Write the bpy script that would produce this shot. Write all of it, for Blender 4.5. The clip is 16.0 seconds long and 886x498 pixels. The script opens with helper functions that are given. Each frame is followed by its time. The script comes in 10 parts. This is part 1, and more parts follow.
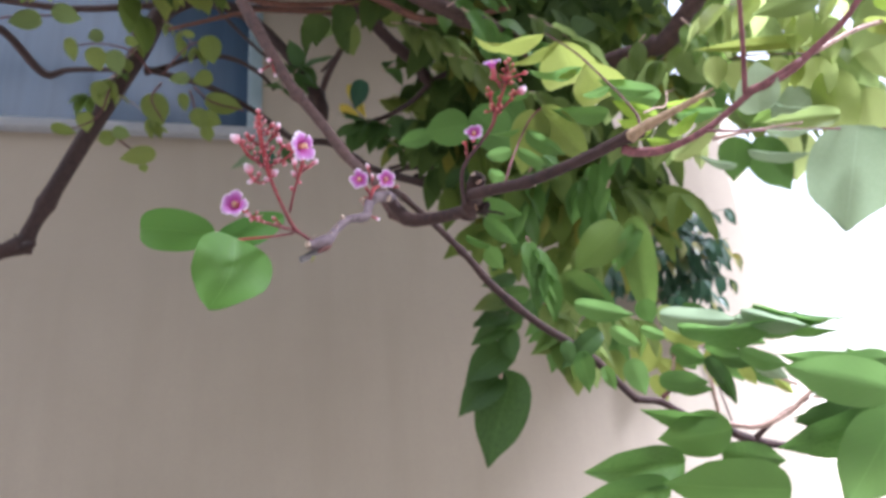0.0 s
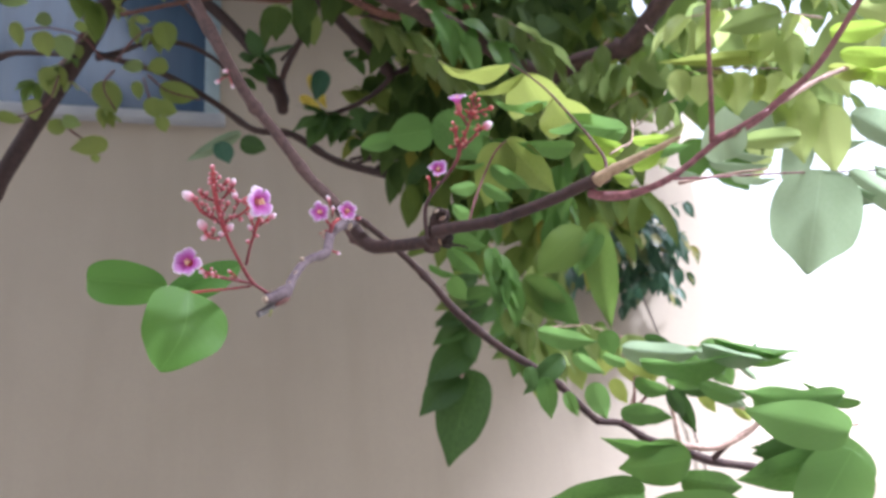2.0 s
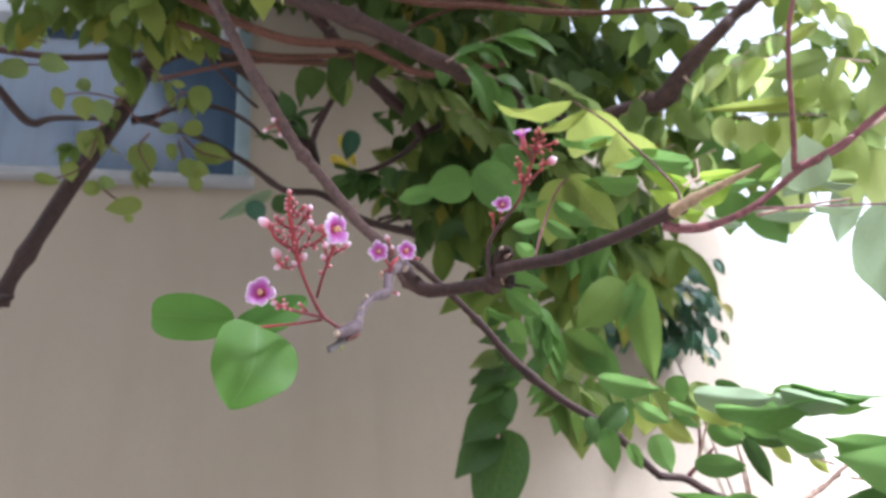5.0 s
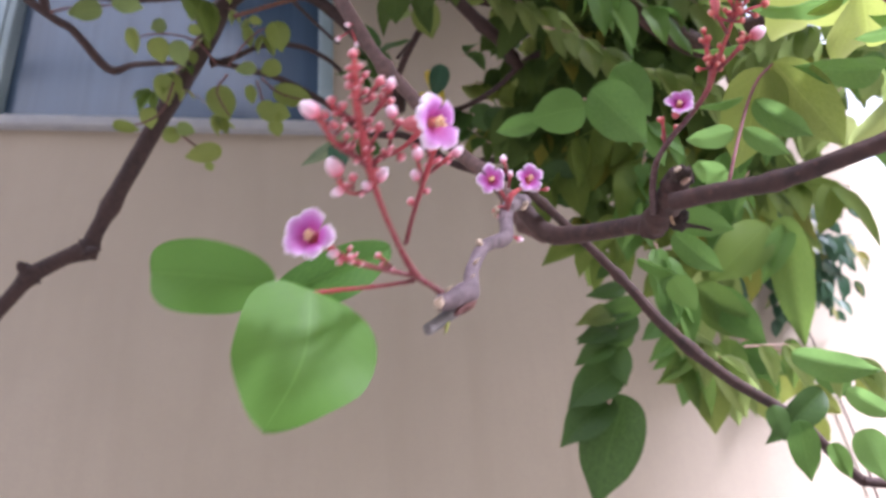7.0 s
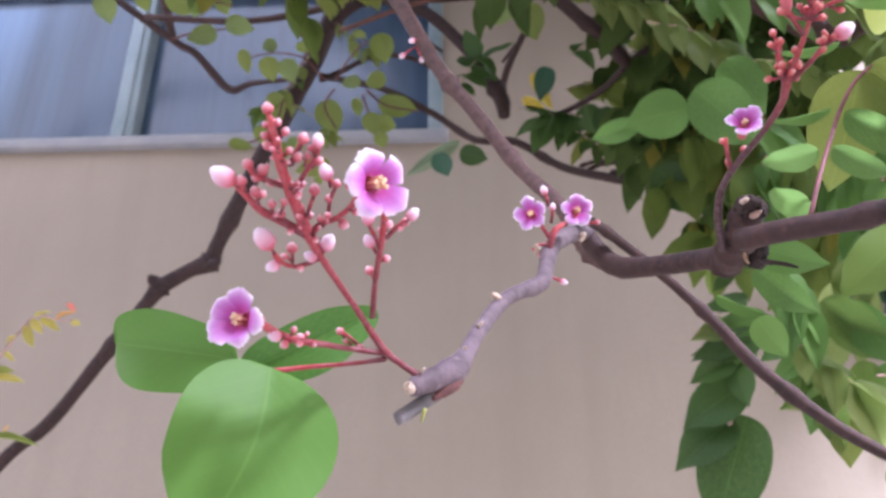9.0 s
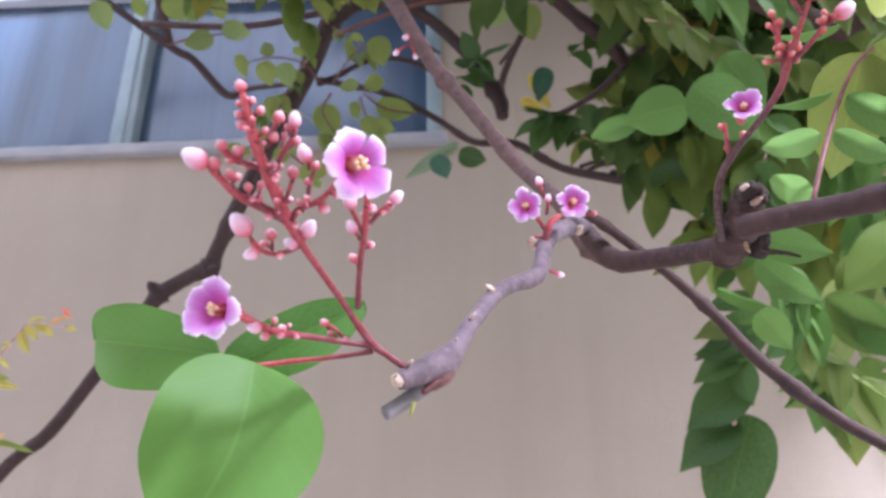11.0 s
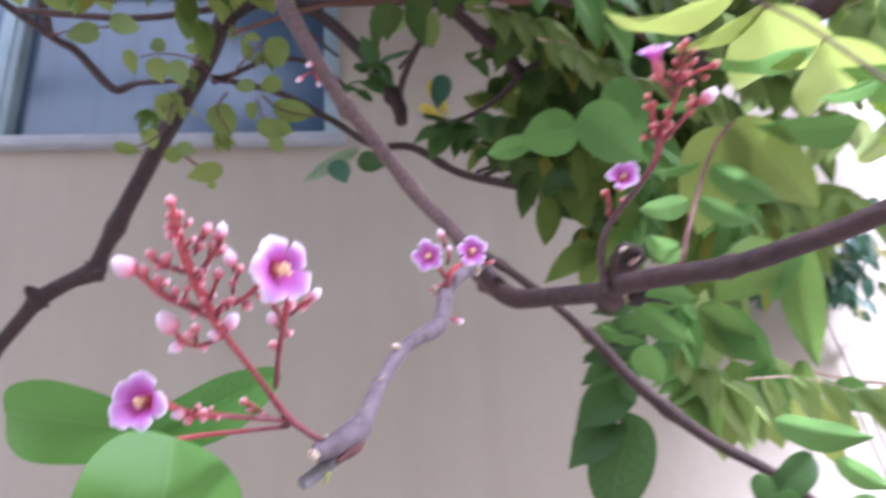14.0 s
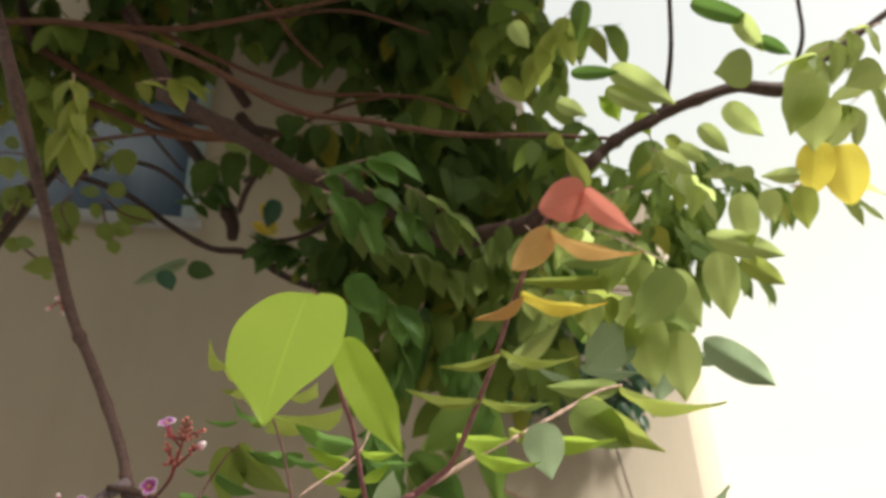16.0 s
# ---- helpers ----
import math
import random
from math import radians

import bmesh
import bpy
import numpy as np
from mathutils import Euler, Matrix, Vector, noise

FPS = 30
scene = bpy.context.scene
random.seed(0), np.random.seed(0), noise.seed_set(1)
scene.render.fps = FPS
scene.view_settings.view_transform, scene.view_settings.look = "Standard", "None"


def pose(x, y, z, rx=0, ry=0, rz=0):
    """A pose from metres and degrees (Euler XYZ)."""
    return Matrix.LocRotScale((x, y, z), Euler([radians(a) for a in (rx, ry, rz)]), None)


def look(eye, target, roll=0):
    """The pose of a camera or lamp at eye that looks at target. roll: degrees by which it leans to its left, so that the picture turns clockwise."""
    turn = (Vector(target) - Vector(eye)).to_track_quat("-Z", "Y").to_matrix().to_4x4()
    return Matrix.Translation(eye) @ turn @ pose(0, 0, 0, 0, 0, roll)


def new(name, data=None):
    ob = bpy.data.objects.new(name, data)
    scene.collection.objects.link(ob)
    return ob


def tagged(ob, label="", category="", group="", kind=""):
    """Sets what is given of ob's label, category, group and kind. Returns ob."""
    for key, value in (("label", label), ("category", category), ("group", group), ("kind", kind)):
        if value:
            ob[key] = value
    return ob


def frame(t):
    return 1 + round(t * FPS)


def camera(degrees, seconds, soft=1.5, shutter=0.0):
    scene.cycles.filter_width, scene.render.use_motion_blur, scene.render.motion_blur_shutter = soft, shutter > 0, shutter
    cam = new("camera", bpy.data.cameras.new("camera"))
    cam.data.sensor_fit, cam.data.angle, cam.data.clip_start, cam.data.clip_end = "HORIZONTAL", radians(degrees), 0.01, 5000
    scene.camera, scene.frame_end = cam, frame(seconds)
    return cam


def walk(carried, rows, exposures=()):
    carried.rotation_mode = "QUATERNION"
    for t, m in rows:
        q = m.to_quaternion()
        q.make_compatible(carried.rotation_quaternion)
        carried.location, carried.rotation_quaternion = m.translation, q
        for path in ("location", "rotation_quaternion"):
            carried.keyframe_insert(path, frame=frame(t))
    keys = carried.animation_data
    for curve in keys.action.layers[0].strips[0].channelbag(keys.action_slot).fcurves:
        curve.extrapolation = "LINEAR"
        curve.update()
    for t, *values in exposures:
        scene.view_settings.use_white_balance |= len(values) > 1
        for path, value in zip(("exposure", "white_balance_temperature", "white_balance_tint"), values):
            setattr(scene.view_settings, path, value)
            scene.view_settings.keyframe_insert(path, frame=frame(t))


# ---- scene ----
cam = camera(62.76, 16.0, soft=2.8, shutter=0.5)
PATH = [
    (0, (-0.0009, 0.0005, 1.4470), (0.4578, 1.7775, 2.2420), -5.53),
    (0.5, (0.0035, -0.0082, 1.4578), (0.4741, 1.7623, 2.2604), -5.65),
    (1, (-0.0028, -0.0087, 1.4656), (0.4201, 1.7737, 2.2682), -5.64),
    (1.5, (0.0022, -0.0114, 1.4758), (0.3972, 1.7711, 2.2922), -5.84),
    (2, (0.0001, -0.0036, 1.4747), (0.5615, 1.7714, 2.2057), -6.31),
    (2.5, (-0.0030, 0.0060, 1.4786), (0.5612, 1.7834, 2.2013), -5.87),
    (3, (-0.0107, 0.0311, 1.4909), (0.5340, 1.8149, 2.2131), -7.05),
    (3.5, (-0.0118, 0.0317, 1.4894), (0.4750, 1.8182, 2.2455), -5.73),
    (3.7, (-0.0168, 0.0235, 1.4838), (0.4928, 1.7919, 2.2669), -5.67),
    (5.8, (-0.0162, 0.0157, 1.4697), (0.4963, 1.7197, 2.3829), -6.46),
    (6, (-0.0181, 0.0252, 1.4742), (0.5003, 1.7560, 2.3317), -6.13),
    (6.5, (-0.0266, 0.0773, 1.4904), (0.3339, 1.9054, 2.2170), -3.21),
    (7, (-0.0076, 0.1081, 1.5099), (0.2695, 1.9235, 2.3022), -3.65),
    (7.5, (0.0116, 0.1111, 1.5336), (0.1314, 1.9415, 2.3308), -6.15),
    (8, (0.0132, 0.1142, 1.5375), (-0.0209, 1.9563, 2.3158), -2.88),
    (8.2, (0.0166, 0.1230, 1.5331), (-0.0082, 1.9571, 2.3304), -1.27),
    (10.3, (0.0256, 0.1226, 1.5288), (-0.0625, 1.9507, 2.3353), -0.30),
    (10.5, (0.0267, 0.1285, 1.5288), (-0.0433, 1.9579, 2.3342), -0.59),
    (11, (0.0241, 0.1289, 1.5291), (-0.0458, 1.9536, 2.3451), -1.01),
    (11.5, (0.0175, 0.1211, 1.5355), (-0.0779, 1.9360, 2.3703), -0.37),
    (12, (0.0125, 0.1144, 1.5379), (-0.0929, 1.9203, 2.3909), 1.88),
    (12.5, (0.0174, 0.1126, 1.5375), (-0.0798, 1.9268, 2.3736), 1.26),
    (13, (0.0148, 0.1149, 1.5359), (-0.0877, 1.9273, 2.3754), 1.13),
    (13.5, (0.0211, 0.1247, 1.5326), (-0.0040, 1.9572, 2.3336), -0.73),
    (14, (0.0220, 0.1118, 1.5391), (0.2341, 1.9379, 2.3268), -4.31),
    (14.5, (0.0266, 0.0629, 1.5473), (0.5508, 1.8210, 2.3436), -5.47),
    (15, (0.0234, 0.0027, 1.5480), (0.8125, 1.6713, 2.3182), -5.55),
    (15.5, (0.0783, -0.0647, 1.5617), (0.7633, 1.6194, 2.3950), -4.96),
    (16, (0.1320, -0.0996, 1.5713), (0.6114, 1.6256, 2.4622), -2.39),
]

EXPOSURES = [(0.0, 1.54, 5750, 23), (6.0, 1.62, 5850, 20), (7.0, 1.77, 5900, 31), (8.2, 1.92, 5800, 34), (10.5, 2.0, 5650, 31), (13.5, 1.98, 5600, 30), (14.5, 1.98, 5200, 30),
             (15.0, 1.4, 5250, 18), (15.5, 0.62, 5750, 9), (16.0, 0.7, 7400, 11)]
cam.data.dof.use_dof, cam.data.dof.focus_distance, cam.data.dof.aperture_fstop = True, 0.16, 38.0
walk(cam, [(t, look(eye, target, roll)) for t, eye, target, roll in PATH], EXPOSURES)

SKY_STRENGTH, SUN_STRENGTH, SUN_ANGLE, SUN_ROT = 0.15, 4.8, 11.0, 141.0
SUN_FROM = (0.42, -0.52, 0.74)
# edges of the two unseen light blockers: far wall and overhead slab
BLOCKER_END, SHADE_START, SHADE_END, SHADE_Z = 19.12, -0.4, 1.38, 3.75

# ------------------------------------------------------------------ light
world = bpy.data.worlds.new("sky")
scene.world = world
world.use_nodes = True
wn = world.node_tree.nodes
wl = world.node_tree.links
sky = wn.new("ShaderNodeTexSky")
sky.sky_type = "NISHITA"
sky.sun_disc = False
sky.sun_elevation = radians(48)
sky.sun_rotation = radians(SUN_ROT)
sky.air_density, sky.dust_density = 3.0, 1.0
pale = wn.new("ShaderNodeHueSaturation")
pale.inputs["Saturation"].default_value = 0.40
wl.new(sky.outputs[0], pale.inputs["Color"])
wl.new(pale.outputs[0], wn["Background"].inputs["Color"])
wn["Background"].inputs["Strength"].default_value = SKY_STRENGTH

sun = new("sun", bpy.data.lights.new("sun", "SUN"))
sun.data.energy = SUN_STRENGTH
sun.data.angle = radians(SUN_ANGLE)
sun.data.color = (0.95, 0.98, 1.0)
sun.matrix_world = look((0, 0, 0), tuple(-c for c in SUN_FROM))


# ------------------------------------------------------------------ materials
def material(name):
    m = bpy.data.materials.new(name)
    m.use_nodes = True
    nt = m.node_tree
    return m, nt, nt.nodes["Principled BSDF"], nt.nodes["Material Output"]


def node(nt, kind, **values):
    n = nt.nodes.new(kind)
    for k, v in values.items():
        n.inputs[k.replace("_", " ")].default_value = v
    return n


def ramp(nt, fac, stops):
    r = nt.nodes.new("ShaderNodeValToRGB")
    while len(r.color_ramp.elements) < len(stops):
        r.color_ramp.elements.new(0.5)
    for e, (p, c) in zip(r.color_ramp.elements, stops):
        e.position, e.color = p, (*c, 1)
    nt.links.new(fac, r.inputs[0])
    return r.outputs[0]


def mixed(nt, fac, a, b, how="MIX"):
    n = nt.nodes.new("ShaderNodeMix")
    n.data_type, n.blend_type = "RGBA", how
    for sock, v in ((n.inputs[0], fac), (n.inputs[6], a), (n.inputs[7], b)):
        if isinstance(v, (int, float)):
            sock.default_value = v
        elif isinstance(v, tuple):
            sock.default_value = (*v, 1)
        else:
            nt.links.new(v, sock)
    return n.outputs[2]


def noise_of(nt, scale, detail=3.0, coords=None, rough=0.55):
    n = node(nt, "ShaderNodeTexNoise", Scale=scale, Detail=detail, Roughness=rough)
    nt.links.new(coords if coords else nt.nodes.new("ShaderNodeTexCoord").outputs["Object"], n.inputs["Vector"])
    return n.outputs[0]


def relief(nt, bsdf, height, strength, distance):
    b = node(nt, "ShaderNodeBump", Strength=strength, Distance=distance)
    nt.links.new(height, b.inputs["Height"])
    nt.links.new(b.outputs[0], bsdf.inputs["Normal"])


def bark(name, dark, light, scale=260.0, rough=0.75):
    m, nt, p, out = material(name)
    big = noise_of(nt, scale * 0.12, 4)
    fine = noise_of(nt, scale, 5)
    c = ramp(nt, big, [(0.3, dark), (0.7, light)])
    c = mixed(nt, ramp(nt, fine, [(0.35, (0, 0, 0)), (0.7, (1, 1, 1))]), c, tuple(v * 1.35 for v in light))
    spots = node(nt, "ShaderNodeTexVoronoi", Scale=scale * 0.9)
    nt.links.new(nt.nodes.new("ShaderNodeTexCoord").outputs["Object"], spots.inputs["Vector"])
    c = mixed(nt, ramp(nt, spots.outputs["Distance"], [(0.10, (0.5, 0.5, 0.5)), (0.2, (0, 0, 0))]), c, tuple(min(1, v * 2.2) for v in light))
    nt.links.new(c, p.inputs["Base Color"])
    p.inputs["Roughness"].default_value = rough
    relief(nt, p, fine, 0.6, 0.0012)
    return m


def leaf_stuff(name, colour, tip, through_light, gloss=0.5, island=False, shine=0.28, raised=0.15, mottle=0.7):
    """Leaf blade: midrib and side veins from the blade's own map, a shade of its own for each leaflet, light passing through."""
    m, nt, p, out = material(name)
    uv = nt.nodes.new("ShaderNodeUVMap")
    sep = nt.nodes.new("ShaderNodeSeparateXYZ")
    nt.links.new(uv.outputs[0], sep.inputs[0])
    if island:
        rnd = nt.nodes.new("ShaderNodeNewGeometry").outputs["Random Per Island"]
    else:
        rnd = nt.nodes.new("ShaderNodeObjectInfo").outputs["Random"]
    stops = [(0.0, tuple(c * 0.66 for c in colour)), (0.5, colour), (0.88, tip)]
    shade = ramp(nt, rnd, stops + [(0.95, (0.26, 0.21, 0.03))] if island else stops)
    blotch = noise_of(nt, 28.0, 4)
    shade = mixed(nt, ramp(nt, blotch, [(0.35, (0.0, 0.0, 0.0)), (0.72, (mottle, mottle, mottle))]), shade, tip)
    # v runs across the blade, 0.5 on the midrib
    off = nt.nodes.new("ShaderNodeMath")
    off.operation = "SUBTRACT"
    nt.links.new(sep.outputs["Y"], off.inputs[0])
    off.inputs[1].default_value = 0.5
    ab = nt.nodes.new("ShaderNodeMath")
    ab.operation = "ABSOLUTE"
    nt.links.new(off.outputs[0], ab.inputs[0])
    rib = ramp(nt, ab.outputs[0], [(0.004, (0.20, 0.20, 0.20)), (0.020, (0, 0, 0))])
    # side veins: stripes of u - 0.7|v|
    s = nt.nodes.new("ShaderNodeMath")
    s.operation = "MULTIPLY_ADD"
    nt.links.new(ab.outputs[0], s.inputs[0])
    s.inputs[1].default_value = -0.7
    nt.links.new(sep.outputs["X"], s.inputs[2])
    w = nt.nodes.new("ShaderNodeMath")
    w.operation = "PINGPONG"
    nt.links.new(s.outputs[0], w.inputs[0])
    w.inputs[1].default_value = 0.055
    veins = ramp(nt, w.outputs[0], [(0.0, (0.05, 0.05, 0.05)), (0.016, (0, 0, 0))])
    shade = mixed(nt, veins, shade, tuple(min(1, c * 1.7 + 0.02) for c in tip))
    shade = mixed(nt, rib, shade, tuple(min(1, c * 2.0 + 0.03) for c in tip))
    nt.links.new(shade, p.inputs["Base Color"])
    p.inputs["Roughness"].default_value = gloss
    p.inputs["Specular IOR Level"].default_value = shine
    relief(nt, p, w.outputs[0], raised, 0.0015)
    tr = nt.nodes.new("ShaderNodeBsdfTranslucent")
    warm = mixed(nt, 0.6, shade, tuple(min(1, c * 2.3) for c in tip))
    nt.links.new(warm, tr.inputs[0])
    mix = nt.nodes.new("ShaderNodeMixShader")
    mix.inputs[0].default_value = through_light
    nt.links.new(p.outputs[0], mix.inputs[1])
    nt.links.new(tr.outputs[0], mix.inputs[2])
    nt.links.new(mix.outputs[0], out.inputs[0])
    return m


def soft_stuff(name, stops, through_light=0.3, rough=0.5, noisy=0.25):
    """Petals, buds and stalks: a colour that runs along the piece, with fine mottling."""
    m, nt, p, out = material(name)
    uv = nt.nodes.new("ShaderNodeUVMap")
    sep = nt.nodes.new("ShaderNodeSeparateXYZ")
    nt.links.new(uv.outputs[0], sep.inputs[0])
    c = ramp(nt, sep.outputs["X"], stops)
    fine = noise_of(nt, 900.0, 3)
    c = mixed(nt, ramp(nt, fine, [(0.4, (0, 0, 0)), (0.8, (noisy, noisy, noisy))]), c, (0.95, 0.75, 0.78))
    nt.links.new(c, p.inputs["Base Color"])
    p.inputs["Roughness"].default_value = rough
    tr = nt.nodes.new("ShaderNodeBsdfTranslucent")
    nt.links.new(c, tr.inputs[0])
    mix = nt.nodes.new("ShaderNodeMixShader")
    mix.inputs[0].default_value = through_light
    nt.links.new(p.outputs[0], mix.inputs[1])
    nt.links.new(tr.outputs[0], mix.inputs[2])
    nt.links.new(mix.outputs[0], out.inputs[0])
    return m


def plaster():
    m, nt, p, out = material("painted_plaster")
    co = nt.nodes.new("ShaderNodeTexCoord").outputs["Object"]
    broad = noise_of(nt, 1.6, 5, co)
    stretch = nt.nodes.new("ShaderNodeMapping")
    stretch.inputs["Scale"].default_value = (9.0, 9.0, 0.8)
    nt.links.new(co, stretch.inputs[0])
    runs = noise_of(nt, 1.5, 5, stretch.outputs[0])
    fine = noise_of(nt, 140.0, 4, co)
    c = ramp(nt, broad, [(0.3, (0.366, 0.310, 0.236)), (0.7, (0.432, 0.372, 0.290))])
    c = mixed(nt, ramp(nt, runs, [(0.45, (0, 0, 0)), (0.78, (0.40, 0.40, 0.40))]), c, (0.325, 0.272, 0.205))
    c = mixed(nt, ramp(nt, fine, [(0.3, (0.25, 0.25, 0.25)), (0.6, (0, 0, 0))]), c, (0.34, 0.292, 0.245))
    nt.links.new(c, p.inputs["Base Color"])
    p.inputs["Roughness"].default_value = 0.85
    relief(nt, p, mixed(nt, 0.5, broad, fine), 0.12, 0.003)
    return m


def plain(name, colour, other, rough, scale=30.0, metal=0.0, bump=0.15):
    m, nt, p, out = material(name)
    n = noise_of(nt, scale, 4)
    nt.links.new(ramp(nt, n, [(0.3, colour), (0.7, other)]), p.inputs["Base Color"])
    p.inputs["Roughness"].default_value = rough
    p.inputs["Metallic"].default_value = metal
    relief(nt, p, n, bump, 0.001)
    return m


def glazing():
    """Dusty window glass over a dark room: mirror gloss with streaks, blue sky reflection put into the base colour."""
    m, nt, p, out = material("window_glass")
    co = nt.nodes.new("ShaderNodeTexCoord").outputs["Object"]
    stretch = nt.nodes.new("ShaderNodeMapping")
    stretch.inputs["Scale"].default_value = (14.0, 14.0, 0.6)
    nt.links.new(co, stretch.inputs[0])
    runs = noise_of(nt, 1.0, 4, stretch.outputs[0])
    nt.links.new(ramp(nt, runs, [(0.3, (0.025, 0.050, 0.083)), (0.72, (0.068, 0.115, 0.180))]), p.inputs["Base Color"])
    nt.links.new(ramp(nt, runs, [(0.3, (0.10, 0.10, 0.10)), (0.7, (0.24, 0.24, 0.24))]), p.inputs["Roughness"])
    p.inputs["Specular IOR Level"].default_value = 0.7
    return m


PLASTER = plaster()
ALUMINIUM = plain("painted_aluminium", (0.20, 0.275, 0.29), (0.29, 0.365, 0.38), 0.5, 9.0, 0.1)
SILL_PAINT = plain("sill_paint", (0.27, 0.285, 0.30), (0.38, 0.38, 0.37), 0.8, 14.0)
WHITE_PAINT = plain("white_window_paint", (0.52, 0.56, 0.60), (0.66, 0.69, 0.72), 0.5, 12.0)
GLASS = glazing()
PAVING = plain("concrete_paving", (0.155, 0.143, 0.127), (0.245, 0.228, 0.205), 0.9, 8.0, 0.0, 0.4)
BARK_RED = bark("reddish_bark", (0.036, 0.018, 0.015), (0.084, 0.044, 0.036))
BARK_GREY = bark("greyish_purple_bark", (0.042, 0.028, 0.030), (0.122, 0.088, 0.098))
BARK_DARK = bark("dark_brown_bark", (0.014, 0.007, 0.006), (0.040, 0.020, 0.016), 160.0)
BARK_MID = bark("brown_bark", (0.024, 0.011, 0.009), (0.060, 0.030, 0.024), 200.0)
SCAR = bark("whitish_scar", (0.28, 0.20, 0.14), (0.48, 0.38, 0.29), 300.0)
BARK_ARM = bark("red_brown_bark", (0.015, 0.006, 0.005), (0.041, 0.018, 0.014))
TWIG_BROWN = bark("red_brown_twig", (0.040, 0.015, 0.012), (0.115, 0.040, 0.034), 320.0, 0.6)
TWIG_RUST = bark("rusty_brown_bark", (0.050, 0.018, 0.010), (0.120, 0.048, 0.028), 220.0)
BARK_LILAC = bark("greenish_lilac_bark", (0.060, 0.060, 0.052), (0.145, 0.132, 0.130))
SHOOT = bark("yellow_green_shoot", (0.20, 0.22, 0.05), (0.34, 0.36, 0.09), 300.0)
SPLIT_WOOD = bark("split_tan_wood", (0.20, 0.12, 0.065), (0.36, 0.25, 0.15), 300.0)
BLACK_SCAR = bark("dead_black_wood", (0.006, 0.004, 0.003), (0.035, 0.022, 0.017), 300.0, 0.95)
TWIG_RED = bark("young_red_twig", (0.10, 0.030, 0.034), (0.21, 0.078, 0.084), 320.0, 0.55)
TWIG_PALE = bark("pale_pinkish_petiole", (0.25, 0.15, 0.12), (0.42, 0.28, 0.22), 320.0, 0.6)
STALK = soft_stuff("crimson_flower_stalk", [(0.0, (0.17, 0.030, 0.034)), (0.3, (0.25, 0.030, 0.038)), (0.55, (0.42, 0.045, 0.055)), (1.0, (0.56, 0.085, 0.085))], 0.18, 0.5, 0.12)
TWIG_SIDE = soft_stuff("red_brown_flower_twig", [(0.0, (0.050, 0.022, 0.020)), (0.42, (0.085, 0.026, 0.026)), (0.6, (0.26, 0.036, 0.036)), (1.0, (0.50, 0.075, 0.065))], 0.1, 0.6, 0.1)
BUD = soft_stuff("pink_bud", [(0.0, (0.46, 0.045, 0.055)), (0.25, (0.54, 0.08, 0.11)), (0.5, (0.64, 0.17, 0.20)), (0.8, (0.76, 0.36, 0.39)), (1.0, (0.86, 0.56, 0.59))], 0.2, 0.45, 0.1)
BUD_RED = soft_stuff("salmon_red_bud", [(0.0, (0.42, 0.040, 0.040)), (0.4, (0.56, 0.09, 0.08)), (0.8, (0.70, 0.24, 0.20)), (1.0, (0.82, 0.44, 0.38))], 0.2, 0.45, 0.1)
BUD_BIG = soft_stuff("pale_lilac_bud", [(0.0, (0.52, 0.06, 0.08)), (0.2, (0.66, 0.18, 0.25)), (0.45, (0.80, 0.44, 0.54)), (0.75, (0.90, 0.72, 0.82)), (1.0, (0.94, 0.84, 0.92))], 0.2, 0.45, 0.25)
CALYX = soft_stuff("red_calyx", [(0.0, (0.42, 0.045, 0.05)), (1.0, (0.60, 0.13, 0.15))], 0.15)
PETAL = soft_stuff("lilac_petal", [(0.0, (0.58, 0.14, 0.28)), (0.14, (0.52, 0.07, 0.33)), (0.34, (0.52, 0.11, 0.46)), (0.54, (0.58, 0.21, 0.59)), (0.72, (0.69, 0.38, 0.73)), (0.86, (0.85, 0.67, 0.89)), (1.0, (0.96, 0.90, 0.97))], 0.4, 0.5, 0.08)
STAMEN = soft_stuff("cream_stamens", [(0.0, (0.70, 0.30, 0.22)), (0.4, (0.86, 0.60, 0.34)), (1.0, (0.91, 0.72, 0.44))], 0.4)
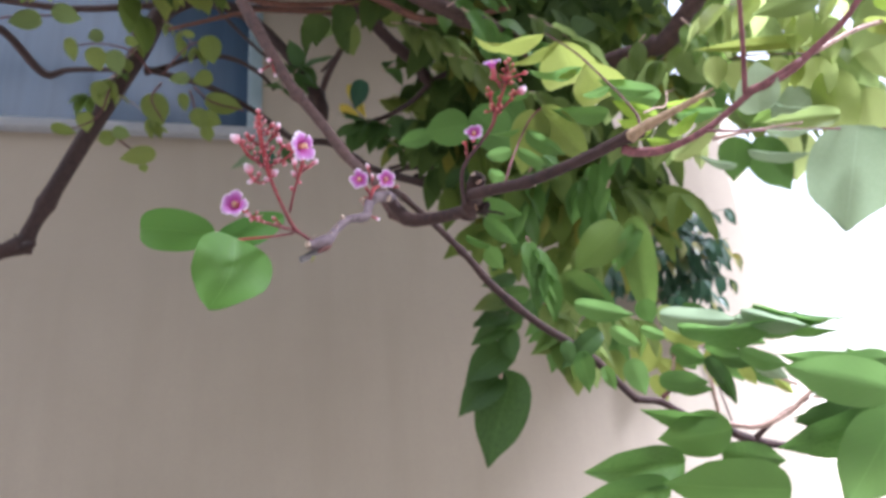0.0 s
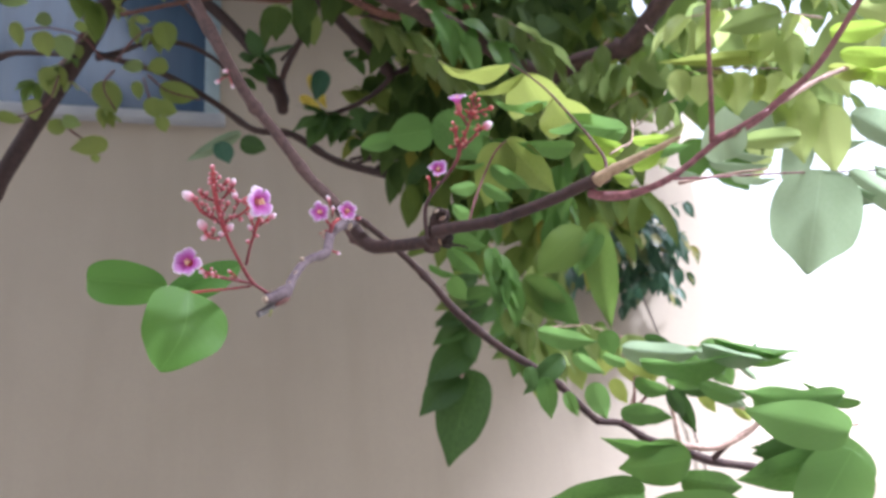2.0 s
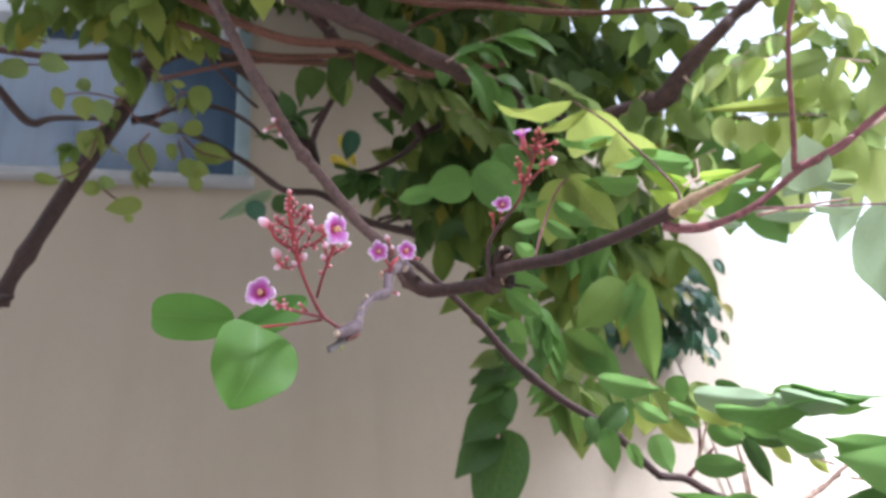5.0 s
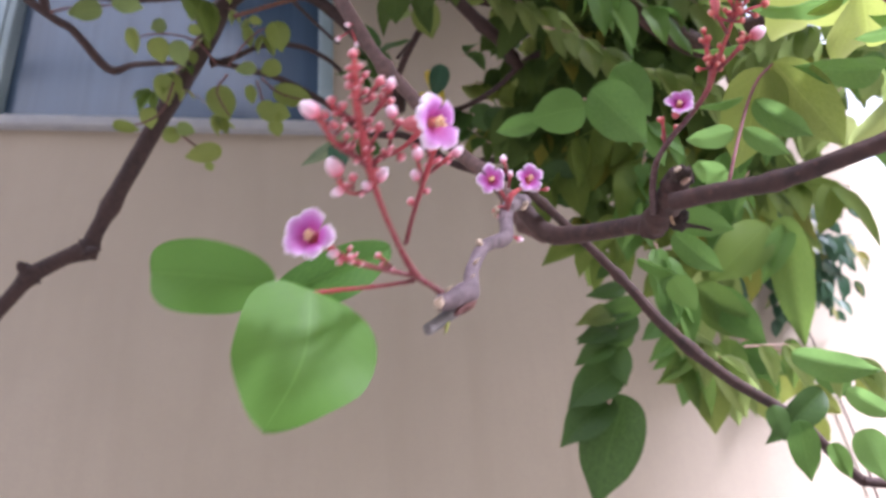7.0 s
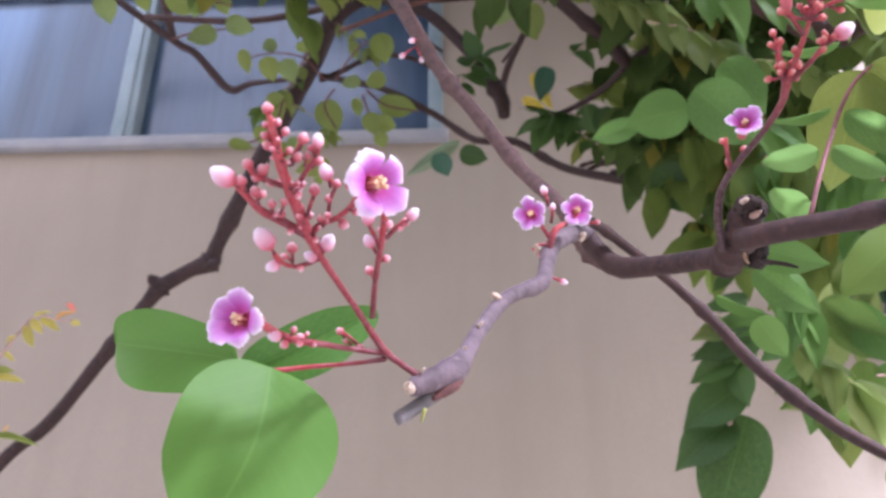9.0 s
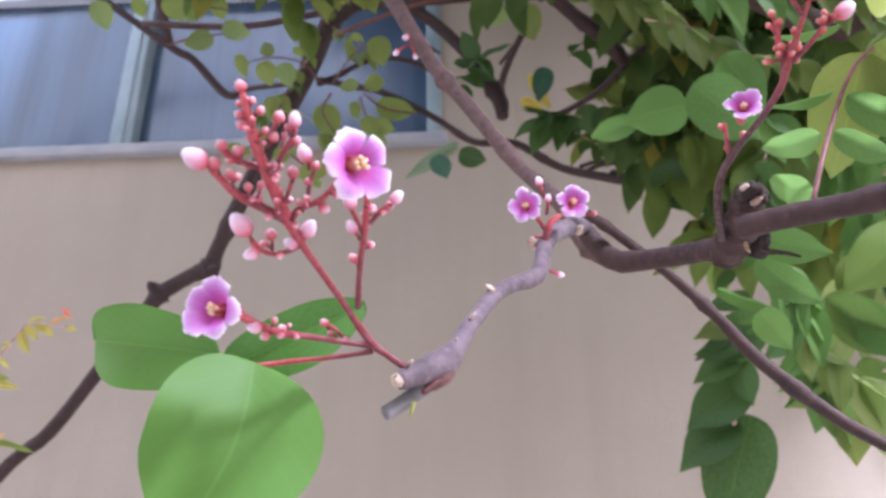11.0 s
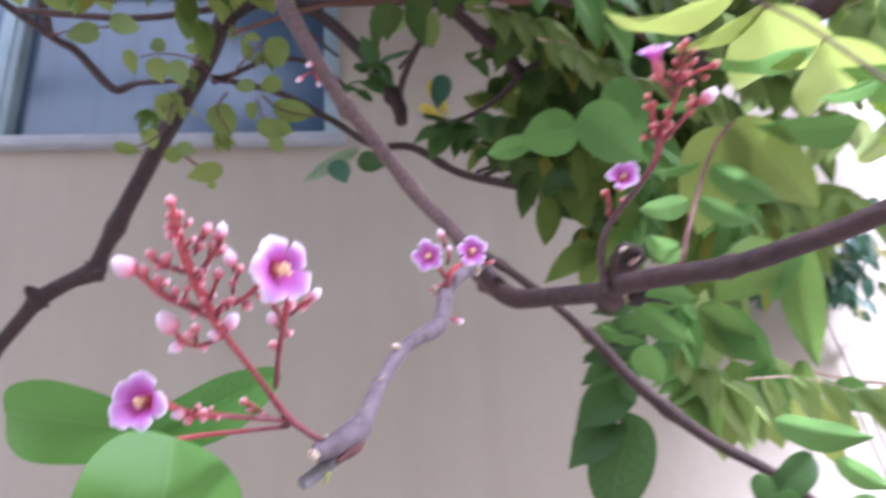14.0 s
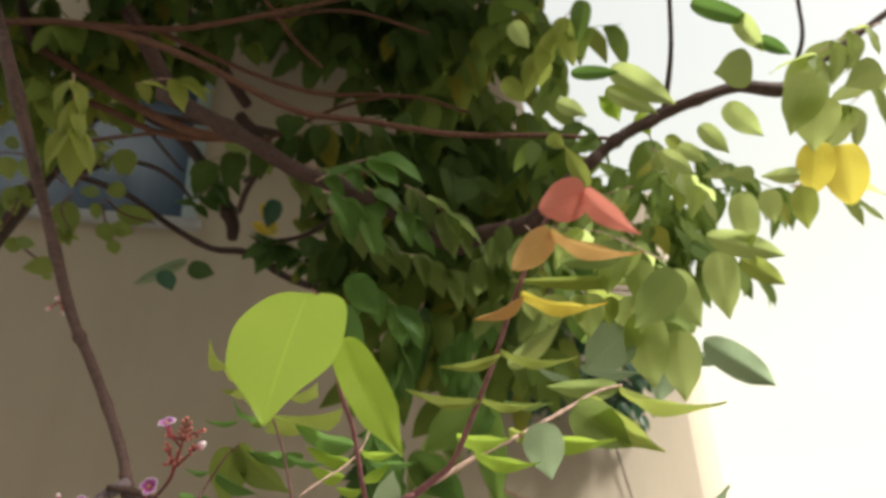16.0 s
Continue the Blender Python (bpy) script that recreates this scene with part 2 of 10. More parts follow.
LEAF = {
    "green": leaf_stuff("green_leaf", (0.062, 0.148, 0.029), (0.110, 0.212, 0.048), 0.36),
    "gloss": leaf_stuff("glossy_green_leaf", (0.050, 0.160, 0.028), (0.092, 0.208, 0.036), 0.25, 0.48, shine=0.25, raised=0.16, mottle=0.7),
    "pale_green": leaf_stuff("pale_green_leaf", (0.086, 0.182, 0.044), (0.138, 0.250, 0.072), 0.5, 0.4),
    "light_olive": leaf_stuff("light_olive_leaf", (0.138, 0.195, 0.036), (0.202, 0.250, 0.060), 0.4),
    "deep": leaf_stuff("deep_green_leaf", (0.032, 0.078, 0.018), (0.062, 0.124, 0.030), 0.28),
    "yellow_green": leaf_stuff("yellow_green_leaf", (0.180, 0.225, 0.040), (0.250, 0.292, 0.070), 0.56),
    "lime": leaf_stuff("lime_leaf", (0.235, 0.365, 0.042), (0.310, 0.440, 0.068), 0.5),
    # glare that washes these leaves out is put into their pale colour
    "grey_green": leaf_stuff("grey_green_leaf", (0.150, 0.215, 0.125), (0.225, 0.290, 0.180), 0.64),
    "mid_green": leaf_stuff("mid_green_leaf", (0.070, 0.135, 0.026), (0.120, 0.190, 0.042), 0.5),
    "olive": leaf_stuff("olive_leaf", (0.112, 0.168, 0.046), (0.188, 0.245, 0.082), 0.68),
    # olive leaf again, brightened so sky light behind it sits in the colour
    "lit_olive": leaf_stuff("olive_leaf_painted_lit", (0.190, 0.248, 0.070), (0.290, 0.342, 0.125), 0.78),
    "red": leaf_stuff("young_red_leaf", (0.560, 0.085, 0.065), (0.640, 0.180, 0.140), 0.4),
    "orange": leaf_stuff("young_orange_leaf", (0.480, 0.210, 0.070), (0.560, 0.310, 0.120), 0.4),
    "yellow": leaf_stuff("yellow_leaf", (0.620, 0.370, 0.030), (0.700, 0.480, 0.080), 0.45),
    "straw": leaf_stuff("straw_yellow_leaf", (0.330, 0.310, 0.060), (0.420, 0.380, 0.100), 0.5),
    "ivy": leaf_stuff("bluish_green_leaf", (0.026, 0.090, 0.052), (0.075, 0.170, 0.105), 0.2, 0.3),
}
LEAF_MASS = {
    # darkest of the tones: shade inside the crown is put into this green
    "deep": leaf_stuff("shade_darkened_foliage", (0.031, 0.064, 0.016), (0.074, 0.114, 0.029), 0.40, 0.7, island=True, shine=0.1),
    "mid": leaf_stuff("mid_green_foliage", (0.068, 0.122, 0.026), (0.138, 0.190, 0.044), 0.5, 0.7, island=True, shine=0.1),
    "olive": leaf_stuff("olive_foliage", (0.100, 0.165, 0.032), (0.172, 0.242, 0.056), 0.64, 0.6, island=True, shine=0.15),
    "ivy": leaf_stuff("bluish_foliage", (0.022, 0.072, 0.042), (0.075, 0.150, 0.085), 0.25, 0.35, island=True),
}


# ------------------------------------------------------------------ builders
def mesh_of(name, bm, *mats):
    for f in bm.faces:
        f.smooth = True
    me = bpy.data.meshes.new(name)
    bm.to_mesh(me)
    bm.free()
    for m in mats:
        me.materials.append(m)
    return me


def under(ob, parent):
    ob.parent = parent
    if parent and parent.type == "EMPTY":
        ob.matrix_parent_inverse = Matrix.Translation(-parent.location)
    return ob


def part(name, bm, mat, parent, label=""):
    ob = under(new(name, mesh_of(name, bm, *(mat if isinstance(mat, tuple) else (mat,)))), parent)
    return tagged(ob, label) if label else ob


def thing(name, at, label, category, group="", kind=""):
    ob = new(name)
    ob.empty_display_size = 0.05
    ob.location = at
    return tagged(ob, label, category, group, kind)


def box(bm, lo, hi, bevel=0.0):
    r = bmesh.ops.create_cube(bm, size=1.0)
    for v in r["verts"]:
        v.co = Vector([lo[i] + (v.co[i] + 0.5) * (hi[i] - lo[i]) for i in range(3)])
    if bevel:
        edges = list({e for v in r["verts"] for e in v.link_edges})
        bmesh.ops.bevel(bm, geom=edges, offset=bevel, segments=2, affect="EDGES", profile=0.6)


def spline(pts, steps):
    """Catmull-Rom through points of (x, y, z, r)."""
    q = [np.array(p, float) for p in pts]
    q = [2 * q[0] - q[1]] + q + [2 * q[-1] - q[-2]]
    out = []
    for i in range(1, len(q) - 2):
        a, b, c, d = q[i - 1:i + 3]
        for k in range(steps):
            t = k / steps
            out.append(0.5 * (2 * b + (c - a) * t + (2 * a - 5 * b + 4 * c - d) * t * t + (3 * b - a - 3 * c + d) * t ** 3))
    out.append(q[-2])
    return out


def tube(bm, pts, sides=9, steps=5, lumpy=0.08, knots=0):
    """A stem through (x, y, z, r) points, with uneven girth, swollen nodes and closed, slightly domed ends."""
    line = spline(pts, steps) if len(pts) > 2 else spline([pts[0], tuple((a + b) / 2 for a, b in zip(pts[0], pts[1])), pts[1]], steps)
    uv = bm.loops.layers.uv.verify()
    n = len(line)
    rings, ref = [], Vector((0.31, 0.17, 0.93))
    swell = {int((k + 0.5) * n / knots) + random.randint(-1, 1): random.uniform(1.15, 1.4) for k in range(knots)} if knots else {}
    for i, p in enumerate(line):
        c = Vector(p[:3])
        d = (Vector(line[min(i + 1, n - 1)][:3]) - Vector(line[max(i - 1, 0)][:3])).normalized()
        s = d.cross(ref)
        s = (s if s.length > 0.05 else d.cross(Vector((1, 0, 0)))).normalized()
        u = s.cross(d)
        ref = u if u.length else ref
        r = max(p[3], 0.0002) * swell.get(i, 1.0)
        ring = []
        for k in range(sides):
            a = 2 * math.pi * k / sides
            w = 1 + lumpy * noise.noise(c * (0.22 / max(r, 0.0006)) + Vector((math.cos(a), math.sin(a), i * 0.08)) * 0.9)
            ring.append(bm.verts.new(c + (s * math.cos(a) + u * math.sin(a)) * r * w))
        rings.append(ring)
    faces = []
    for i in range(n - 1):
        for k in range(sides):
            f = bm.faces.new((rings[i][k], rings[i][(k + 1) % sides], rings[i + 1][(k + 1) % sides], rings[i + 1][k]))
            faces.append((f, i))
    for ring, at, sign in ((rings[0], 0, -1), (rings[-1], n - 1, 1)):
        c = sum((v.co for v in ring), Vector()) / sides
        d = (Vector(line[min(at + 1, n - 1)][:3]) - Vector(line[max(at - 1, 0)][:3])).normalized()
        tip = bm.verts.new(c + d * sign * line[at][3] * 0.4)
        for k in range(sides):
            pair = (ring[k], ring[(k + 1) % sides])
            f = bm.faces.new((*pair, tip) if sign > 0 else (pair[1], pair[0], tip))
            faces.append((f, at))
    for f, i in faces:
        for l in f.loops:
            l[uv].uv = (i / max(1, n - 1), 0.5)
    return bm


def stem(name, pts, mat, parent, label="", sides=9, knots=0, steps=5, lumpy=0.08):
    bm = bmesh.new()
    tube(bm, pts, sides, steps, lumpy, knots)
    return part(name, bm, mat, parent, label)


def blade(bm, width, fold, curl, wave, seed, m=Matrix(), nu=10, nv=4, round_base=0.5, drawn=0.45, outline=None, oblique=0.0):
    """A leaflet of length 1 along +X, facing +Z: oval, drawn out to a tip, folded along its midrib and curled down, a little wavy."""
    rnd = random.Random(seed)
    ph, skew = rnd.uniform(0, 6), rnd.uniform(-0.06, 0.06)
    uv = bm.loops.layers.uv.verify()
    grid = []
    pa, pb = outline if outline else (0.52 - 0.14 * round_base, 1.0 - 0.42 * round_base)
    top = (pa / (pa + pb)) ** pa * (pb / (pa + pb)) ** pb
    for i in range(nu + 1):
        u = 0.5 - 0.5 * math.cos(math.pi * i / nu)
        body = u ** pa * (1 - u) ** pb / top if 0 < i < nu else 0.0
        drip = 1.0 if u < 0.72 else 1.0 - drawn * ((u - 0.72) / 0.28) ** 0.8
        half = 0.5 * width * max(body * drip, 0.012)
        a = curl * u * u
        x = u - 0.16 * curl * curl * u ** 3
        z0 = -0.5 * a * u
        row = []
        for j in range(2 * nv + 1):
            v = (j - nv) / nv
            edge = wave * math.sin(ph + u * 11 + (2 if v > 0 else 0)) * v * v
            y = half * v * math.cos(fold) + (skew * 0.5 + oblique) * math.sin(math.pi * u)
            z = z0 + abs(half * v) * math.sin(fold) + edge
            row.append(bm.verts.new(m @ Vector((x, y, z))))
        grid.append(row)
    for i in range(nu):
        for j in range(2 * nv):
            f = bm.faces.new((grid[i][j], grid[i + 1][j], grid[i + 1][j + 1], grid[i][j + 1]))
            for l, (a, b) in zip(f.loops, ((i, j), (i + 1, j), (i + 1, j + 1), (i, j + 1))):
                l[uv].uv = (0.5 - 0.5 * math.cos(math.pi * a / nu), b / (2 * nv))


def blade_mesh(seed, mat, fold, curl, wave, round_base=0.5, drawn=0.45, outline=None, oblique=0.0):
    bm = bmesh.new()
    blade(bm, 1.0, fold, curl, wave, seed, nu=18, round_base=round_base, drawn=drawn, outline=outline, oblique=oblique)
    return mesh_of("leaflet", bm, mat)


BLADES = {}
for kind_of, leaf_mat in LEAF.items():
    BLADES[kind_of] = [blade_mesh(i + 10, leaf_mat, f, c, w) for i, (f, c, w) in enumerate(((0.08, 0.25, 0.016), (0.18, 0.5, 0.026), (-0.09, 0.35, 0.022), (0.28, 0.2, 0.02)))]
    BLADES[kind_of].append(blade_mesh(31, leaf_mat, 0.12, 0.12, 0.012, 0.95))
    BLADES[kind_of].append(blade_mesh(32, leaf_mat, 0.14, 0.30, 0.015, 1.3, 0.3))
    BLADES[kind_of].append(blade_mesh(33, leaf_mat, 0.10, 0.25, 0.012, 1.5, 0.0))
    BLADES[kind_of].append(blade_mesh(34, leaf_mat, 0.10, 0.20, 0.014, 1.25, 0.72))


BLADES["gloss"].append(blade_mesh(35, LEAF["gloss"], 0.17, 0.36, 0.022, 1.3, 0.25, (0.42, 0.50), 0.08))
BLADES["gloss"].append(blade_mesh(36, LEAF["gloss"], 0.20, 0.30, 0.02, 1.3, 0.1, (0.38, 0.46)))
BLADES["gloss"].append(blade_mesh(37, LEAF["gloss"], 0.16, 0.22, 0.018, 1.3, 0.0, (0.42, 0.32)))


def frame_of(base, tip, normal):
    x = (Vector(tip) - Vector(base)).normalized()
    z = Vector(normal) - x * Vector(normal).dot(x)
    z = z.normalized() if z.length > 1e-4 else x.orthogonal().normalized()
    y = z.cross(x)
    return Matrix(((x.x, y.x, z.x), (x.y, y.y, z.y), (x.z, y.z, z.z))).to_4x4()


def leaflet(parent, base, tip, normal, width, tone, shape=0, name="leaflet", label=""):
    """One leaflet as a part, from its stalk to its tip; width is a share of its length."""
    ob = under(new(name, BLADES[tone][shape]), parent)
    n = (Vector(tip) - Vector(base)).length
    ob.matrix_basis = Matrix.Translation(base) @ frame_of(base, tip, normal) @ Matrix.Diagonal((n, n * width, n, 1))
    return tagged(ob, label) if label else ob


def compound_leaf(parent, base, tip, pairs, length, tone, hang=0.7, sag=0.12, seed=0, stalk=None, width=0.5, first=0.2, label="", face=(0, -1, 0.25)):
    """A pinnate leaf: a thin rachis from base to tip with pairs of drooping leaflets and one at the end."""
    rnd = random.Random(seed)
    b, t = Vector(base), Vector(tip)
    way = t - b
    mid = (b + t) / 2 + Vector((0, 0, sag * way.length))
    r = 0.0011 * max(0.6, length / 0.05)
    pts = [(*b, r), (*mid, r * 0.8), (*t, r * 0.45)]
    bm = bmesh.new()
    tube(bm, pts, 6, 5, 0.05)
    ob = part("compound_leaf", bm, stalk if stalk else TWIG_PALE, parent, label)
    line = [Vector(p[:3]) for p in spline(pts, 12)]
    view = Vector(face).normalized()
    side = way.normalized().cross(view)
    side = side.normalized() if side.length > 0.01 else Vector((1, 0, 0))
    down = Vector((0, 0, -1))
    for i in range(pairs):
        u = first + (0.96 - first) * i / max(1, pairs - 1)
        at = line[min(len(line) - 1, int(u * (len(line) - 1)))]
        grow = length * (0.75 + 0.45 * u) * rnd.uniform(0.85, 1.1)
        for s in (-1, 1):
            d = (side * s * (1 - hang) + down * hang + way.normalized() * 0.35 + Vector([rnd.uniform(-0.18, 0.18) for _ in range(3)])).normalized()
            nrm = view * (1 - 0.3 * hang) + side * s * rnd.uniform(-0.1, 0.6) + Vector((0, 0, rnd.uniform(0.1, 0.7)))
            leaflet(ob, at, at + d * grow, nrm, width * rnd.uniform(0.85, 1.1), tone, rnd.randrange(4))
    d = (way.normalized() * 0.7 + down * hang).normalized()
    leaflet(ob, t, t + d * length * 1.3, view + Vector((0, 0, 0.4)), width, tone, rnd.randrange(4))
    return ob


def leaf_mass(name, parent, centre, size, count, length, mat, seed, label, hang=0.75, flat=0.5):
    """Foliage too dense to pick apart: small pinnate sprays spread through a rounded volume."""
    rnd = random.Random(seed)
    bm = bmesh.new()
    bm.loops.layers.uv.verify()
    for k in range(count):
        while True:
            o = Vector([rnd.uniform(-1, 1) for _ in range(3)])
            if o.length < 1:
                break
        p = Vector(centre) + Vector([o[i] * size[i] for i in range(3)])
        a = rnd.uniform(0, 2 * math.pi)
        way = Vector((math.cos(a), math.sin(a) * flat, rnd.uniform(-0.75, 0.1))).normalized()
        side = way.cross(Vector((0, -0.6, 0.8))).normalized()
        n = rnd.randint(3, 5)
        span = length * 0.62 * n
        for i in range(n):
            at = p + way * span * (i + 0.5) / n
            for s in (-1, 1):
                d = (side * s * (1.1 - hang) + Vector((0, 0, -hang)) + way * 0.3 + Vector([rnd.uniform(-0.3, 0.3) for _ in range(3)])).normalized()
                nrm = Vector((rnd.uniform(-0.6, 0.6), -1.0, rnd.uniform(-0.1, 1.0)))
                g = length * rnd.uniform(0.75, 1.2)
                m = Matrix.Translation(at) @ frame_of(at, at + d, nrm) @ Matrix.Diagonal((g, g, g, 1))
                blade(bm, rnd.uniform(0.42, 0.58), rnd.uniform(-0.1, 0.4), rnd.uniform(0.1, 0.6), 0.015, rnd.random(), m, 6, 1)
        tube(bm, [(*p, 0.0012), (*(p + way * span * 0.5), 0.001), (*(p + way * span), 0.0006)], 4, 2, 0.0)
    ob = part(name, bm, mat, parent, label)
    ob["kind"] = "stuff"
    return ob


# flowers and buds -------------------------------------------------
def flower_mesh(seed, openness, mats, rolled=(0, 0, 0, 0, 0), cup=0.35):
    """Five spoon-shaped lilac petals flaring from a short tube, red calyx below, cream stamens in the throat. Radius 1, facing +Z."""
    rnd = random.Random(seed)
    bm = bmesh.new()
    uv = bm.loops.layers.uv.verify()
    nu, nv = 12, 8
    for k in range(5):
        a0 = 2 * math.pi * k / 5 + rnd.uniform(-0.09, 0.09)
        er, et = Vector((math.cos(a0), math.sin(a0), 0)), Vector((-math.sin(a0), math.cos(a0), 0))
        big, lift, stout = rnd.uniform(0.9, 1.08), rnd.uniform(-0.06, 0.10), rnd.uniform(0.92, 1.08)
        ruffle = [rnd.uniform(-0.06, 0.06) for _ in range(nv + 1)]
        grid = []
        for i in range(nu + 1):
            u = i / nu
            if u < 0.3:
                r, z = 0.17 + 0.07 * u / 0.3, -0.85 + 0.75 * u / 0.3
                half, limb = r * math.tan(0.66), 0.0
            else:
                limb = (u - 0.3) / 0.7
                r = 0.24 + 0.80 * limb * big * openness
                z = -0.10 + cup * math.sin(limb * 1.9) + lift * limb + (1 - openness) * 0.9 * limb - 0.12 * limb ** 3
                half = (0.175 + 0.255 * math.sin(min(1.0, limb * 0.92 + 0.02) * math.pi * 0.70) ** 0.8) * stout
                half *= 1.0 if limb < 0.8 else 1.0 - 0.30 * ((limb - 0.8) / 0.2) ** 2
            if rolled[k] and limb > 0.35:
                back = rolled[k] * (limb - 0.35) ** 1.6
                z -= 1.5 * back
                r -= 0.62 * back
            row = []
            for j in range(nv + 1):
                v = 2 * j / nv - 1
                out = r - 0.21 * v * v * limb ** 2 + (ruffle[j] if i == nu else 0) - (0.05 * (1 - abs(v)) if i == nu else 0)
                up = z + (0.10 if limb < 0.5 else 0.04) * v * v * limb - 0.10 * v ** 4 * limb + 0.06 * v * limb + 0.03 * math.sin(5 * v + k) * limb
                row.append(bm.verts.new(er * out + et * half * v + Vector((0, 0, up - 0.03 * k * limb * 0.3))))
            grid.append(row)
        for i in range(nu):
            for j in range(nv):
                f = bm.faces.new((grid[i][j], grid[i + 1][j], grid[i + 1][j + 1], grid[i][j + 1]))
                f.material_index = 0
                for l, p, e in zip(f.loops, (i, i + 1, i + 1, i), (j, j, j + 1, j + 1)):
                    side, q = abs(2 * e / nv - 1), p / nu
                    tone = (q - 0.2) / 0.8 + 0.26 * side * side * q + 0.40 * rolled[k] * q - 0.08 * (1 - side) + (0.05 if e % 2 else -0.04) * (1 - q)
                    l[uv].uv = (min(1.0, max(0.0, tone)), 0.5)
    first = len(bm.faces)
    tube(bm, [(0, 0, -1.35, 0.10), (0, 0, -1.1, 0.24), (0, 0, -0.7, 0.27), (0, 0, -0.45, 0.24)], 10, 3, 0.05)
    bm.faces.ensure_lookup_table()
    for f in bm.faces[first:]:
        f.material_index = 1
    first = len(bm.faces)
    for k in range(6):
        a = k * 2 * math.pi / 5 + rnd.uniform(-0.3, 0.3) if k < 5 else 0
        q = 0.0 if k == 5 else 0.09
        tall = 0.26 + rnd.uniform(-0.06, 0.14)
        tube(bm, [(q * math.cos(a), q * math.sin(a), -0.5, 0.05), (q * 1.2 * math.cos(a), q * 1.2 * math.sin(a), tall - 0.15, 0.055), (q * 1.5 * math.cos(a), q * 1.5 * math.sin(a), tall, 0.068)], 6, 2, 0.1)
    bm.faces.ensure_lookup_table()
    for f in bm.faces[first:]:
        f.material_index = 2
    return mesh_of("flower", bm, *mats)


def bud_mesh(seed, long, mat):
    bm = bmesh.new()
    tube(bm, [(0, 0, 0, 0.35), (0, 0, 0.35 * long, 0.86), (0, 0, 0.85 * long, 1.0), (0, 0, 1.4 * long, 0.82), (0, 0, 1.85 * long, 0.38)], 10, 3, 0.12)
    return mesh_of("bud", bm, mat)


FLOWERS = [flower_mesh(s, o, (PETAL, CALYX, STAMEN)) for s, o in ((1, 1.0), (2, 0.96), (3, 0.85))]
FLOWERS.append(flower_mesh(4, 1.02, (PETAL, CALYX, STAMEN), (0.12, 0.0, 0.3, 0.4, 0.1), 0.34))
FLOWERS.append(flower_mesh(5, 0.92, (PETAL, CALYX, STAMEN), (0, 0.25, 0, 0, 0.1), 0.5))
BUDS = {"pink": bud_mesh(1, 1.0, BUD), "lilac": bud_mesh(2, 1.3, BUD_BIG), "red": bud_mesh(3, 1.05, BUD_RED)}


def along(d):
    return Vector(d).normalized().to_track_quat("Z", "Y").to_matrix().to_4x4()


def flower(parent, at, facing, radius, which=0, label=""):
    ob = under(new("flower", FLOWERS[which]), parent)
    ob.matrix_basis = Matrix.Translation(at) @ along(facing) @ Matrix.Rotation(which * 1.1 + at[0] * 90, 4, "Z") @ Matrix.Scale(radius, 4)
    return tagged(ob, label) if label else ob


def bud(parent, at, away, radius, large=0.0009, small="pink"):
    """A bud that sits on its stalk point away from it."""
    ob = under(new("bud", BUDS["lilac" if radius > large else small]), parent)
    d = Vector(at) - Vector(away)
    ob.matrix_basis = Matrix.Translation(Vector(at) - d.normalized() * radius * 0.9) @ along(d) @ Matrix.Scale(radius, 4)
    return ob


# ------------------------------------------------------------------ the place
WALL_Y, WALL_END, CORNER, LOW_TOP = 1.477, 1.30, 0.83, 2.62
WIN_L, WIN_R, WIN_B, WIN_T = -1.75, -0.025, 2.382, 2.885
MULL_L, MULL_R = -0.765, -0.715

bm = bmesh.new()
box(bm, (-30, -30, -0.3), (30, 30, 0.0))
tagged(part("ground", bm, PAVING, None), "grey concrete paving of the yard", "ground", kind="structure")

bm = bmesh.new()
box(bm, (-4.5, WALL_Y, 0.0), (CORNER, WALL_Y + 0.2, WIN_B))
box(bm, (-4.5, WALL_Y, WIN_T), (CORNER, WALL_Y + 0.2, 4.6))
box(bm, (-4.5, WALL_Y, WIN_B), (WIN_L, WALL_Y + 0.2, WIN_T))
box(bm, (WIN_R, WALL_Y, WIN_B), (CORNER, WALL_Y + 0.2, WIN_T))
# rounded plaster end of the wall
arc = [(CORNER, WALL_Y)] + [(WALL_END - 0.12 + 0.12 * math.sin(a), WALL_Y + 0.12 - 0.12 * math.cos(a)) for a in np.linspace(0, math.pi / 2, 13)] + [(WALL_END, WALL_Y + 0.5), (CORNER, WALL_Y + 0.5)]
low, high = [[bm.verts.new((x, y, z)) for x, y in arc] for z in (0.0, LOW_TOP)]
for i in range(len(arc)):
    j = (i + 1) % len(arc)
    bm.faces.new((low[i], low[j], high[j], high[i]))
bm.faces.new(high)
wall = part("wall_north", bm, PLASTER, None)
for p in wall.data.polygons:
    p.use_smooth = WALL_END - 0.13 < p.center.x and abs(p.normal.z) < 0.5
tagged(wall, "beige painted plaster house wall with faint streaks", "wall", kind="structure")

window = thing("window_1", (WIN_R, WALL_Y, WIN_B), "pale blue-grey metal window with dusty panes, bluish reflection in their colour", "window", kind="structure")
bm = bmesh.new()
box(bm, (WIN_L, WALL_Y - 0.010, WIN_B + 0.022), (WIN_L + 0.05, WALL_Y + 0.06, WIN_T), 0.004)
box(bm, (WIN_R - 0.033, WALL_Y - 0.010, WIN_B + 0.022), (WIN_R, WALL_Y + 0.06, WIN_T), 0.004)
part("window_frame", bm, ALUMINIUM, window)
bm = bmesh.new()
box(bm, (WIN_L + 0.05, WALL_Y - 0.014, WIN_T - 0.05), (WIN_R - 0.033, WALL_Y + 0.06, WIN_T), 0.004)
part("head_rail", bm, WHITE_PAINT, window, "white painted head rail")
bm = bmesh.new()
